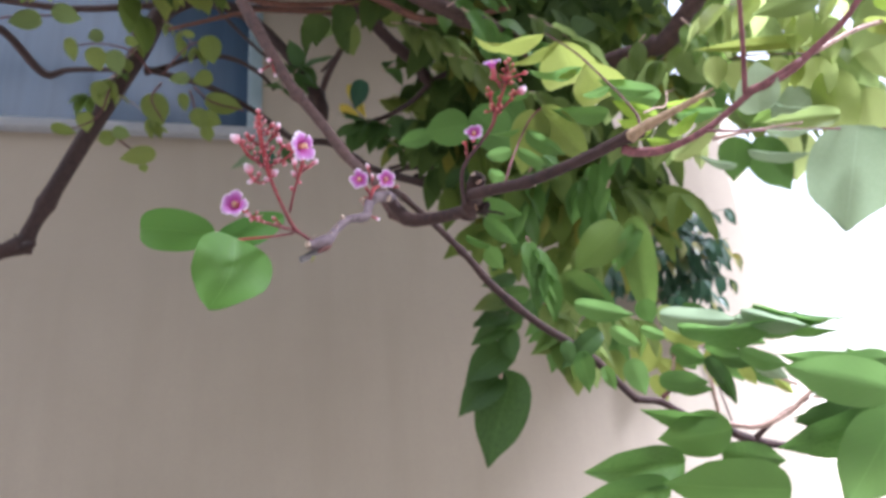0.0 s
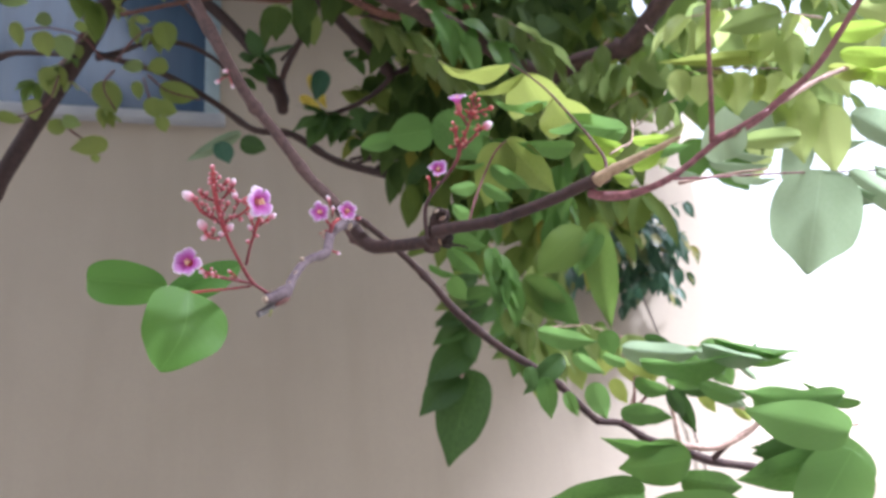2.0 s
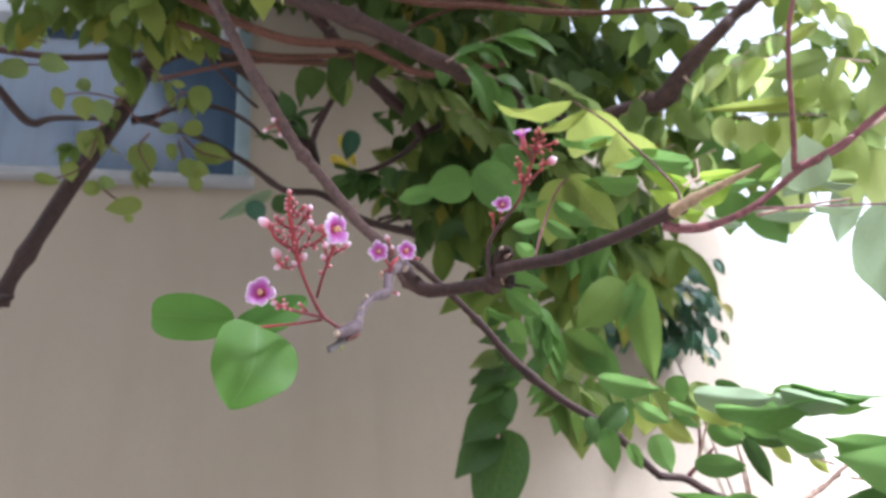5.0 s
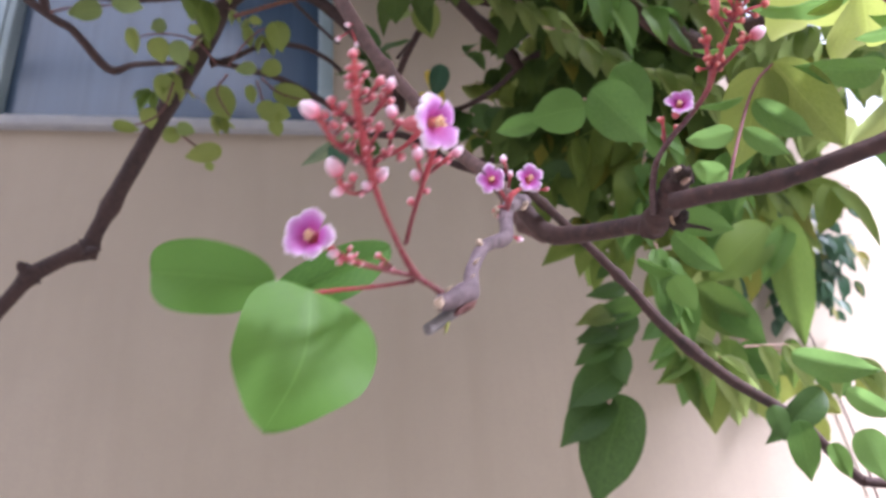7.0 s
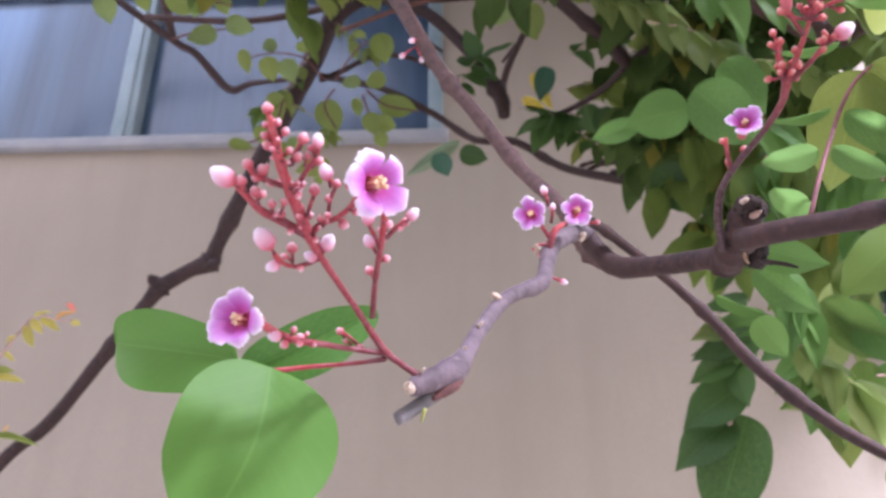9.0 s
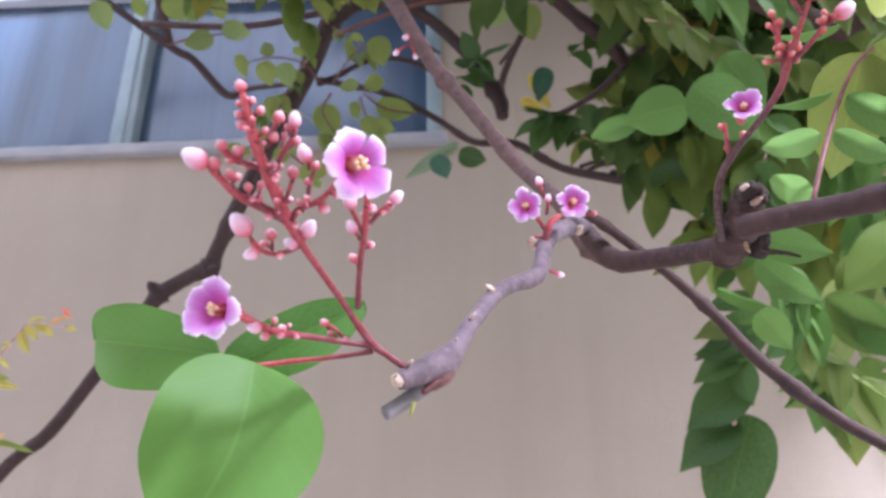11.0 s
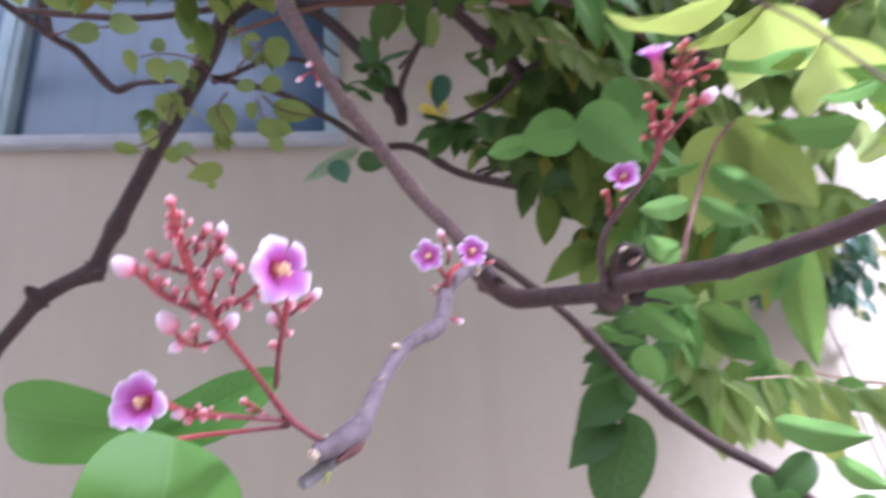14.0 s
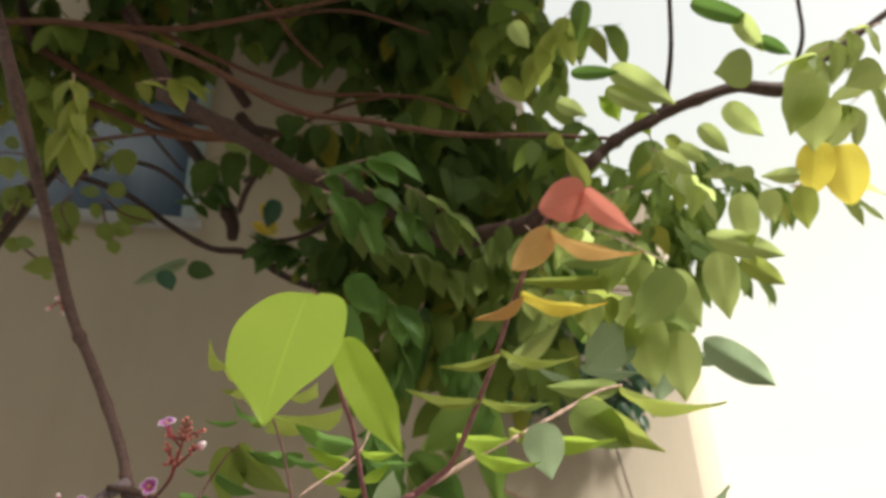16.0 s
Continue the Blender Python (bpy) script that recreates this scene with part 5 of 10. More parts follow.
stem("pedicel", [(-0.0009, 0.2386, 1.5644, 0.00031), (-0.0009, 0.2382, 1.5647, 0.00027), (-0.0012, 0.2378, 1.5650, 0.00031)], STALK, cluster, "", sides=5, steps=2)
bud(cluster, (-0.0034, 0.2362, 1.5635), (-0.0026, 0.2365, 1.5640), 0.00076)
stem("pedicel", [(-0.0026, 0.2365, 1.5640, 0.00031), (-0.0029, 0.2364, 1.5638, 0.00026), (-0.0034, 0.2362, 1.5635, 0.00031)], STALK, cluster, "", sides=5, steps=2)
bud(cluster, (-0.0042, 0.2342, 1.5643), (-0.0030, 0.2347, 1.5644), 0.00092)
stem("pedicel", [(-0.0030, 0.2347, 1.5644, 0.00030), (-0.0035, 0.2345, 1.5644, 0.00026), (-0.0042, 0.2342, 1.5643, 0.00030)], STALK, cluster, "", sides=5, steps=2)
bud(cluster, (0.0027, 0.2249, 1.5786), (0.0018, 0.2252, 1.5790), 0.00047)
stem("pedicel", [(0.0018, 0.2252, 1.5790, 0.00030), (0.0023, 0.2250, 1.5788, 0.00025), (0.0027, 0.2249, 1.5786, 0.00030)], STALK, cluster, "", sides=5, steps=2)
bud(cluster, (0.0031, 0.2228, 1.5799), (0.0018, 0.2235, 1.5792), 0.00057)
stem("pedicel", [(0.0018, 0.2235, 1.5792, 0.00029), (0.0025, 0.2232, 1.5795, 0.00025), (0.0031, 0.2228, 1.5799, 0.00029)], STALK, cluster, "", sides=5, steps=2)
bud(cluster, (0.0016, 0.2226, 1.5791), (0.0016, 0.2228, 1.5797), 0.00040)
stem("pedicel", [(0.0016, 0.2228, 1.5797, 0.00029), (0.0017, 0.2227, 1.5794, 0.00025), (0.0016, 0.2226, 1.5791, 0.00029)], STALK, cluster, "", sides=5, steps=2)
bud(cluster, (0.0020, 0.2196, 1.5821), (0.0011, 0.2205, 1.5811), 0.00057)
stem("pedicel", [(0.0011, 0.2205, 1.5811, 0.00029), (0.0016, 0.2200, 1.5816, 0.00025), (0.0020, 0.2196, 1.5821, 0.00029)], STALK, cluster, "", sides=5, steps=2)
bud(cluster, (0.0020, 0.2203, 1.5784), (0.0027, 0.2212, 1.5774), 0.00054)
stem("pedicel", [(0.0027, 0.2212, 1.5774, 0.00029), (0.0024, 0.2207, 1.5779, 0.00024), (0.0020, 0.2203, 1.5784, 0.00028)], STALK, cluster, "", sides=5, steps=2)
bud(cluster, (0.0003, 0.2190, 1.5824), (0.0009, 0.2198, 1.5817), 0.00052)
stem("pedicel", [(0.0009, 0.2198, 1.5817, 0.00029), (0.0007, 0.2194, 1.5820, 0.00025), (0.0003, 0.2190, 1.5824, 0.00029)], STALK, cluster, "", sides=5, steps=2)
bud(cluster, (0.0022, 0.2161, 1.5813), (0.0011, 0.2162, 1.5820), 0.00058)
stem("pedicel", [(0.0011, 0.2162, 1.5820, 0.00028), (0.0017, 0.2162, 1.5816, 0.00024), (0.0022, 0.2161, 1.5813, 0.00028)], STALK, cluster, "", sides=5, steps=2)
bud(cluster, (0.0028, 0.2152, 1.5813), (0.0015, 0.2158, 1.5807), 0.00048)
stem("pedicel", [(0.0015, 0.2158, 1.5807, 0.00028), (0.0022, 0.2155, 1.5810, 0.00024), (0.0028, 0.2152, 1.5813, 0.00027)], STALK, cluster, "", sides=5, steps=2)
bud(cluster, (-0.0002, 0.2175, 1.5828), (0.0005, 0.2178, 1.5831), 0.00050)
stem("pedicel", [(0.0005, 0.2178, 1.5831, 0.00028), (0.0002, 0.2176, 1.5830, 0.00024), (-0.0002, 0.2175, 1.5828, 0.00028)], STALK, cluster, "", sides=5, steps=2)
bud(cluster, (0.0017, 0.2161, 1.5819), (0.0013, 0.2168, 1.5813), 0.00034)
stem("pedicel", [(0.0013, 0.2168, 1.5813, 0.00028), (0.0016, 0.2164, 1.5816, 0.00024), (0.0017, 0.2161, 1.5819, 0.00028)], STALK, cluster, "", sides=5, steps=2)
bud(cluster, (0.0004, 0.2096, 1.5838), (0.0012, 0.2102, 1.5835), 0.00044)
stem("pedicel", [(0.0012, 0.2102, 1.5835, 0.00026), (0.0009, 0.2099, 1.5837, 0.00023), (0.0004, 0.2096, 1.5838, 0.00026)], STALK, cluster, "", sides=5, steps=2)
bud(cluster, (-0.0006, 0.2134, 1.5848), (0.0003, 0.2137, 1.5852), 0.00038)
stem("pedicel", [(0.0003, 0.2137, 1.5852, 0.00028), (-0.0001, 0.2135, 1.5850, 0.00024), (-0.0006, 0.2134, 1.5848, 0.00027)], STALK, cluster, "", sides=5, steps=2)
bud(cluster, (0.0012, 0.2093, 1.5851), (0.0010, 0.2101, 1.5841), 0.00040)
stem("pedicel", [(0.0010, 0.2101, 1.5841, 0.00027), (0.0012, 0.2097, 1.5846, 0.00023), (0.0012, 0.2093, 1.5851, 0.00026)], STALK, cluster, "", sides=5, steps=2)
bud(cluster, (0.0019, 0.2126, 1.5834), (0.0007, 0.2129, 1.5839), 0.00039)
stem("pedicel", [(0.0007, 0.2129, 1.5839, 0.00027), (0.0014, 0.2128, 1.5836, 0.00023), (0.0019, 0.2126, 1.5834, 0.00027)], STALK, cluster, "", sides=5, steps=2)
bud(cluster, (-0.0006, 0.2143, 1.5853), (-0.0001, 0.2144, 1.5860), 0.00038)
stem("pedicel", [(-0.0001, 0.2144, 1.5860, 0.00028), (-0.0002, 0.2143, 1.5857, 0.00024), (-0.0006, 0.2143, 1.5853, 0.00028)], STALK, cluster, "", sides=5, steps=2)
bud(cluster, (-0.0020, 0.2145, 1.5795), (-0.0031, 0.2153, 1.5788), 0.00057)
stem("pedicel", [(-0.0031, 0.2153, 1.5788, 0.00027), (-0.0024, 0.2149, 1.5792, 0.00023), (-0.0020, 0.2145, 1.5795, 0.00027)], STALK, cluster, "", sides=5, steps=2)
bud(cluster, (0.0002, 0.2224, 1.5771), (0.0004, 0.2225, 1.5781), 0.00061)
stem("pedicel", [(0.0004, 0.2225, 1.5781, 0.00029), (0.0003, 0.2225, 1.5776, 0.00025), (0.0002, 0.2224, 1.5771, 0.00029)], STALK, cluster, "", sides=5, steps=2)
bud(cluster, (-0.0062, 0.2161, 1.5822), (-0.0057, 0.2169, 1.5815), 0.00055)
stem("pedicel", [(-0.0057, 0.2169, 1.5815, 0.00028), (-0.0059, 0.2165, 1.5818, 0.00024), (-0.0062, 0.2161, 1.5822, 0.00028)], STALK, cluster, "", sides=5, steps=2)
bud(cluster, (-0.0015, 0.2197, 1.5787), (-0.0024, 0.2198, 1.5796), 0.00045)
stem("pedicel", [(-0.0024, 0.2198, 1.5796, 0.00028), (-0.0019, 0.2197, 1.5792, 0.00024), (-0.0015, 0.2197, 1.5787, 0.00028)], STALK, cluster, "", sides=5, steps=2)
bud(cluster, (0.0017, 0.2224, 1.5778), (0.0004, 0.2227, 1.5781), 0.00040)
stem("pedicel", [(0.0004, 0.2227, 1.5781, 0.00029), (0.0011, 0.2225, 1.5780, 0.00025), (0.0017, 0.2224, 1.5778, 0.00029)], STALK, cluster, "", sides=5, steps=2)
bud(cluster, (-0.0005, 0.2169, 1.5825), (-0.0014, 0.2172, 1.5830), 0.00059)
stem("pedicel", [(-0.0014, 0.2172, 1.5830, 0.00028), (-0.0009, 0.2171, 1.5827, 0.00024), (-0.0005, 0.2169, 1.5825, 0.00028)], STALK, cluster, "", sides=5, steps=2)
bud(cluster, (0.0007, 0.2180, 1.5826), (-0.0005, 0.2183, 1.5829), 0.00039)
stem("pedicel", [(-0.0005, 0.2183, 1.5829, 0.00028), (0.0002, 0.2182, 1.5828, 0.00024), (0.0007, 0.2180, 1.5826, 0.00028)], STALK, cluster, "", sides=5, steps=2)
bud(cluster, (-0.0018, 0.2180, 1.5830), (-0.0005, 0.2185, 1.5830), 0.00041)
stem("pedicel", [(-0.0005, 0.2185, 1.5830, 0.00029), (-0.0011, 0.2183, 1.5830, 0.00024), (-0.0018, 0.2180, 1.5830, 0.00028)], STALK, cluster, "", sides=5, steps=2)
bud(cluster, (-0.0016, 0.2141, 1.5838), (-0.0020, 0.2151, 1.5825), 0.00044)
stem("pedicel", [(-0.0020, 0.2151, 1.5825, 0.00028), (-0.0017, 0.2146, 1.5831, 0.00024), (-0.0016, 0.2141, 1.5838, 0.00028)], STALK, cluster, "", sides=5, steps=2)
bud(cluster, (-0.0019, 0.2168, 1.5825), (-0.0012, 0.2171, 1.5828), 0.00034)
stem("pedicel", [(-0.0012, 0.2171, 1.5828, 0.00028), (-0.0014, 0.2170, 1.5826, 0.00024), (-0.0019, 0.2168, 1.5825, 0.00028)], STALK, cluster, "", sides=5, steps=2)
bud(cluster, (0.0059, 0.2136, 1.5857), (0.0054, 0.2143, 1.5851), 0.00046)
stem("pedicel", [(0.0054, 0.2143, 1.5851, 0.00028), (0.0057, 0.2139, 1.5854, 0.00024), (0.0059, 0.2136, 1.5857, 0.00028)], STALK, cluster, "", sides=5, steps=2)
bud(cluster, (0.0026, 0.2184, 1.5823), (0.0022, 0.2184, 1.5833), 0.00041)
stem("pedicel", [(0.0022, 0.2184, 1.5833, 0.00029), (0.0025, 0.2184, 1.5828, 0.00024), (0.0026, 0.2184, 1.5823, 0.00028)], STALK, cluster, "", sides=5, steps=2)
bud(cluster, (0.0030, 0.2177, 1.5826), (0.0016, 0.2184, 1.5821), 0.00049)
stem("pedicel", [(0.0016, 0.2184, 1.5821, 0.00028), (0.0024, 0.2181, 1.5823, 0.00024), (0.0030, 0.2177, 1.5826, 0.00028)], STALK, cluster, "", sides=5, steps=2)
bud(cluster, (0.0052, 0.2123, 1.5854), (0.0057, 0.2131, 1.5844), 0.00053)
stem("pedicel", [(0.0057, 0.2131, 1.5844, 0.00027), (0.0055, 0.2127, 1.5849, 0.00023), (0.0052, 0.2123, 1.5854, 0.00027)], STALK, cluster, "", sides=5, steps=2)
bud(cluster, (0.0028, 0.2160, 1.5797), (0.0025, 0.2159, 1.5808), 0.00056)
stem("pedicel", [(0.0025, 0.2159, 1.5808, 0.00028), (0.0027, 0.2159, 1.5803, 0.00024), (0.0028, 0.2160, 1.5797, 0.00028)], STALK, cluster, "", sides=5, steps=2)
bud(cluster, (0.0050, 0.2209, 1.5783), (0.0054, 0.2219, 1.5772), 0.00055)
stem("pedicel", [(0.0054, 0.2219, 1.5772, 0.00029), (0.0053, 0.2214, 1.5778, 0.00025), (0.0050, 0.2209, 1.5783, 0.00029)], STALK, cluster, "", sides=5, steps=2)
bud(cluster, (0.0064, 0.2198, 1.5782), (0.0068, 0.2206, 1.5774), 0.00052)
stem("pedicel", [(0.0068, 0.2206, 1.5774, 0.00028), (0.0067, 0.2202, 1.5778, 0.00024), (0.0064, 0.2198, 1.5782, 0.00028)], STALK, cluster, "", sides=5, steps=2)
bud(cluster, (0.0107, 0.2198, 1.5784), (0.0095, 0.2200, 1.5790), 0.00060)
stem("pedicel", [(0.0095, 0.2200, 1.5790, 0.00028), (0.0102, 0.2199, 1.5787, 0.00024), (0.0107, 0.2198, 1.5784, 0.00028)], STALK, cluster, "", sides=5, steps=2)
bud(cluster, (0.0045, 0.2229, 1.5777), (0.0032, 0.2237, 1.5769), 0.00038)
stem("pedicel", [(0.0032, 0.2237, 1.5769, 0.00029), (0.0039, 0.2233, 1.5773, 0.00025), (0.0045, 0.2229, 1.5777, 0.00029)], STALK, cluster, "", sides=5, steps=2)
bud(cluster, (0.0040, 0.2233, 1.5759), (0.0034, 0.2234, 1.5768), 0.00052)
stem("pedicel", [(0.0034, 0.2234, 1.5768, 0.00029), (0.0038, 0.2233, 1.5763, 0.00025), (0.0040, 0.2233, 1.5759, 0.00029)], STALK, cluster, "", sides=5, steps=2)
bud(cluster, (0.0143, 0.2259, 1.5790), (0.0139, 0.2259, 1.5802), 0.00036)
stem("pedicel", [(0.0139, 0.2259, 1.5802, 0.00030), (0.0142, 0.2259, 1.5796, 0.00026), (0.0143, 0.2259, 1.5790, 0.00030)], STALK, cluster, "", sides=5, steps=2)
bud(cluster, (0.0153, 0.2225, 1.5772), (0.0144, 0.2227, 1.5779), 0.00057)
stem("pedicel", [(0.0144, 0.2227, 1.5779, 0.00029), (0.0149, 0.2226, 1.5775, 0.00025), (0.0153, 0.2225, 1.5772, 0.00029)], STALK, cluster, "", sides=5, steps=2)
bud(cluster, (0.0143, 0.2282, 1.5783), (0.0132, 0.2291, 1.5775), 0.00042)
stem("pedicel", [(0.0132, 0.2291, 1.5775, 0.00030), (0.0138, 0.2287, 1.5779, 0.00026), (0.0143, 0.2282, 1.5783, 0.00030)], STALK, cluster, "", sides=5, steps=2)
bud(cluster, (0.0142, 0.2252, 1.5810), (0.0139, 0.2262, 1.5799), 0.00050)
stem("pedicel", [(0.0139, 0.2262, 1.5799, 0.00030), (0.0141, 0.2257, 1.5805, 0.00026), (0.0142, 0.2252, 1.5810, 0.00030)], STALK, cluster, "", sides=5, steps=2)
bud(cluster, (0.0135, 0.2265, 1.5784), (0.0145, 0.2274, 1.5775), 0.00050)
stem("pedicel", [(0.0145, 0.2274, 1.5775, 0.00030), (0.0141, 0.2270, 1.5780, 0.00026), (0.0135, 0.2265, 1.5784, 0.00030)], STALK, cluster, "", sides=5, steps=2)
bud(cluster, (0.0139, 0.2294, 1.5784), (0.0145, 0.2296, 1.5790), 0.00059)
stem("pedicel", [(0.0145, 0.2296, 1.5790, 0.00031), (0.0143, 0.2295, 1.5787, 0.00026), (0.0139, 0.2294, 1.5784, 0.00031)], STALK, cluster, "", sides=5, steps=2)
bud(cluster, (0.0180, 0.2246, 1.5798), (0.0173, 0.2254, 1.5789), 0.00038)
stem("pedicel", [(0.0173, 0.2254, 1.5789, 0.00030), (0.0177, 0.2250, 1.5793, 0.00025), (0.0180, 0.2246, 1.5798, 0.00030)], STALK, cluster, "", sides=5, steps=2)
bud(cluster, (0.0170, 0.2229, 1.5767), (0.0174, 0.2230, 1.5774), 0.00041)
stem("pedicel", [(0.0174, 0.2230, 1.5774, 0.00029), (0.0173, 0.2230, 1.5770, 0.00025), (0.0170, 0.2229, 1.5767, 0.00029)], STALK, cluster, "", sides=5, steps=2)
bud(cluster, (0.0007, 0.2392, 1.5641), (-0.0005, 0.2393, 1.5648), 0.00056)
stem("pedicel", [(-0.0005, 0.2393, 1.5648, 0.00032), (0.0002, 0.2393, 1.5644, 0.00027), (0.0007, 0.2392, 1.5641, 0.00032)], STALK, cluster, "", sides=5, steps=2)
bud(cluster, (-0.0014, 0.2340, 1.5652), (-0.0021, 0.2348, 1.5645), 0.00059)
stem("pedicel", [(-0.0021, 0.2348, 1.5645, 0.00031), (-0.0016, 0.2344, 1.5648, 0.00026), (-0.0014, 0.2340, 1.5652, 0.00030)], STALK, cluster, "", sides=5, steps=2)
bud(cluster, (-0.0011, 0.2369, 1.5637), (-0.0008, 0.2371, 1.5644), 0.00062)
stem("pedicel", [(-0.0008, 0.2371, 1.5644, 0.00031), (-0.0008, 0.2370, 1.5640, 0.00027), (-0.0011, 0.2369, 1.5637, 0.00031)], STALK, cluster, "", sides=5, steps=2)
bud(cluster, (-0.0001, 0.2380, 1.5656), (-0.0010, 0.2388, 1.5649), 0.00043)
stem("pedicel", [(-0.0010, 0.2388, 1.5649, 0.00032), (-0.0005, 0.2384, 1.5653, 0.00027), (-0.0001, 0.2380, 1.5656, 0.00031)], STALK, cluster, "", sides=5, steps=2)
bud(cluster, (-0.0022, 0.2289, 1.5759), (-0.0011, 0.2296, 1.5754), 0.00062)
stem("pedicel", [(-0.0011, 0.2296, 1.5754, 0.00030), (-0.0016, 0.2293, 1.5756, 0.00026), (-0.0022, 0.2289, 1.5759, 0.00030)], STALK, cluster, "", sides=5, steps=2)
bud(cluster, (-0.0014, 0.2268, 1.5749), (-0.0004, 0.2275, 1.5744), 0.00049)
stem("pedicel", [(-0.0004, 0.2275, 1.5744, 0.00030), (-0.0008, 0.2272, 1.5746, 0.00025), (-0.0014, 0.2268, 1.5749, 0.00030)], STALK, cluster, "", sides=5, steps=2)
bud(cluster, (0.0010, 0.2267, 1.5727), (0.0009, 0.2269, 1.5735), 0.00059)
stem("pedicel", [(0.0009, 0.2269, 1.5735, 0.00030), (0.0010, 0.2268, 1.5731, 0.00025), (0.0010, 0.2267, 1.5727, 0.00029)], STALK, cluster, "", sides=5, steps=2)
bud(cluster, (-0.0039, 0.2255, 1.5764), (-0.0033, 0.2264, 1.5755), 0.00054)
stem("pedicel", [(-0.0033, 0.2264, 1.5755, 0.00030), (-0.0035, 0.2260, 1.5760, 0.00025), (-0.0039, 0.2255, 1.5764, 0.00030)], STALK, cluster, "", sides=5, steps=2)
flower(cluster, (0.0142, 0.2161, 1.5811), (0.62, -0.68, -0.38), 0.00590, 3, "open lilac flower with pale rims")
flower(cluster, (-0.0085, 0.2282, 1.5654), (-0.24, -0.94, -0.24), 0.00510, 4, "open lilac flower with magenta throat")
leaflet(cluster, (-0.0096, 0.2515, 1.5640), (-0.0168, 0.2404, 1.5354), (0.1266, -0.9271, -0.3529), 0.90, "gloss", 8, "leaflet", "broad glossy green leaflet")
leaflet(cluster, (-0.0167, 0.2540, 1.5665), (-0.0446, 0.2583, 1.5720), (0.36, -0.82, -0.44), 0.56, "gloss", 10, "leaflet", "glossy green leaflet")
leaflet(cluster, (-0.0168, 0.2583, 1.5651), (0.0100, 0.2587, 1.5752), (0.2007, -0.8158, -0.5424), 0.42, "gloss", 9, "leaflet", "green leaflet")

# twin blossom
cluster = stem("panicle", [(0.0518, 0.3169, 1.6111, 0.00128), (0.0529, 0.3145, 1.6141, 0.00111), (0.0541, 0.3134, 1.6165, 0.00095), (0.0568, 0.3136, 1.6187, 0.00072)], STALK, tree, "pair of small lilac flowers on a short red stalk", 8, 0, 5, 0.12)
stem("stalk", [(0.0529, 0.3145, 1.6141, 0.00071), (0.0510, 0.3131, 1.6171, 0.00063), (0.0489, 0.3117, 1.6201, 0.00071)], STALK, cluster, "", sides=7, lumpy=0.12)
stem("stalk", [(0.0560, 0.3137, 1.6183, 0.00072), (0.0586, 0.3143, 1.6196, 0.00072), (0.0608, 0.3146, 1.6214, 0.00072)], STALK, cluster, "", sides=7, lumpy=0.12)
stem("stalk", [(0.0523, 0.3150, 1.6130, 0.00056), (0.0495, 0.3139, 1.6127, 0.00047), (0.0473, 0.3145, 1.6114, 0.00039)], STALK, cluster, "", sides=7, lumpy=0.12)
stem("stalk", [(0.0505, 0.3144, 1.6043, 0.00054), (0.0526, 0.3143, 1.6023, 0.00046), (0.0545, 0.3147, 1.6015, 0.00039)], STALK, cluster, "", sides=7, lumpy=0.12)
bud(cluster, (0.0516, 0.3078, 1.6265), (0.0526, 0.3103, 1.6230), 0.00111)
stem("pedicel", [(0.0526, 0.3103, 1.6230, 0.00055), (0.0523, 0.3090, 1.6247, 0.00047), (0.0516, 0.3078, 1.6265, 0.00055)], STALK, cluster, "", sides=5, steps=2)
bud(cluster, (0.0537, 0.3098, 1.6221), (0.0532, 0.3122, 1.6186), 0.00095)
stem("pedicel", [(0.0532, 0.3122, 1.6186, 0.00055), (0.0536, 0.3110, 1.6204, 0.00047), (0.0537, 0.3098, 1.6221, 0.00055)], STALK, cluster, "", sides=5, steps=2)
bud(cluster, (0.0548, 0.3147, 1.6014), (0.0527, 0.3150, 1.6026), 0.00093)
stem("pedicel", [(0.0527, 0.3150, 1.6026, 0.00054), (0.0539, 0.3149, 1.6020, 0.00047), (0.0548, 0.3147, 1.6014, 0.00054)], STALK, cluster, "", sides=5, steps=2)
bud(cluster, (0.0671, 0.3156, 1.6196), (0.0637, 0.3164, 1.6196), 0.00081)
stem("pedicel", [(0.0637, 0.3164, 1.6196, 0.00057), (0.0656, 0.3160, 1.6196, 0.00048), (0.0671, 0.3156, 1.6196, 0.00056)], STALK, cluster, "", sides=5, steps=2)
bud(cluster, (0.0493, 0.3152, 1.6098), (0.0506, 0.3154, 1.6115), 0.00063)
stem("pedicel", [(0.0506, 0.3154, 1.6115, 0.00055), (0.0501, 0.3153, 1.6107, 0.00047), (0.0493, 0.3152, 1.6098, 0.00055)], STALK, cluster, "", sides=5, steps=2)
flower(cluster, (0.0474, 0.3102, 1.6209), (-0.1781, -0.9141, -0.3643), 0.00490, 0)
flower(cluster, (0.0612, 0.3140, 1.6229), (0.0705, -0.9603, -0.2698), 0.00499, 1)

# side blossom
cluster = stem("panicle", [(0.0969, 0.3047, 1.6039, 0.00098), (0.0944, 0.2968, 1.6088, 0.00105), (0.0936, 0.2890, 1.6137, 0.00092), (0.0967, 0.2837, 1.6183, 0.00086), (0.1021, 0.2782, 1.6234, 0.00076), (0.1060, 0.2728, 1.6282, 0.00084), (0.1077, 0.2682, 1.6335, 0.00083), (0.1097, 0.2637, 1.6386, 0.00063), (0.1111, 0.2595, 1.6430, 0.00049), (0.1122, 0.2559, 1.6485, 0.00036)], TWIG_SIDE, tree, "red twig with side blossom and buds", 8, 0, 5, 0.12)
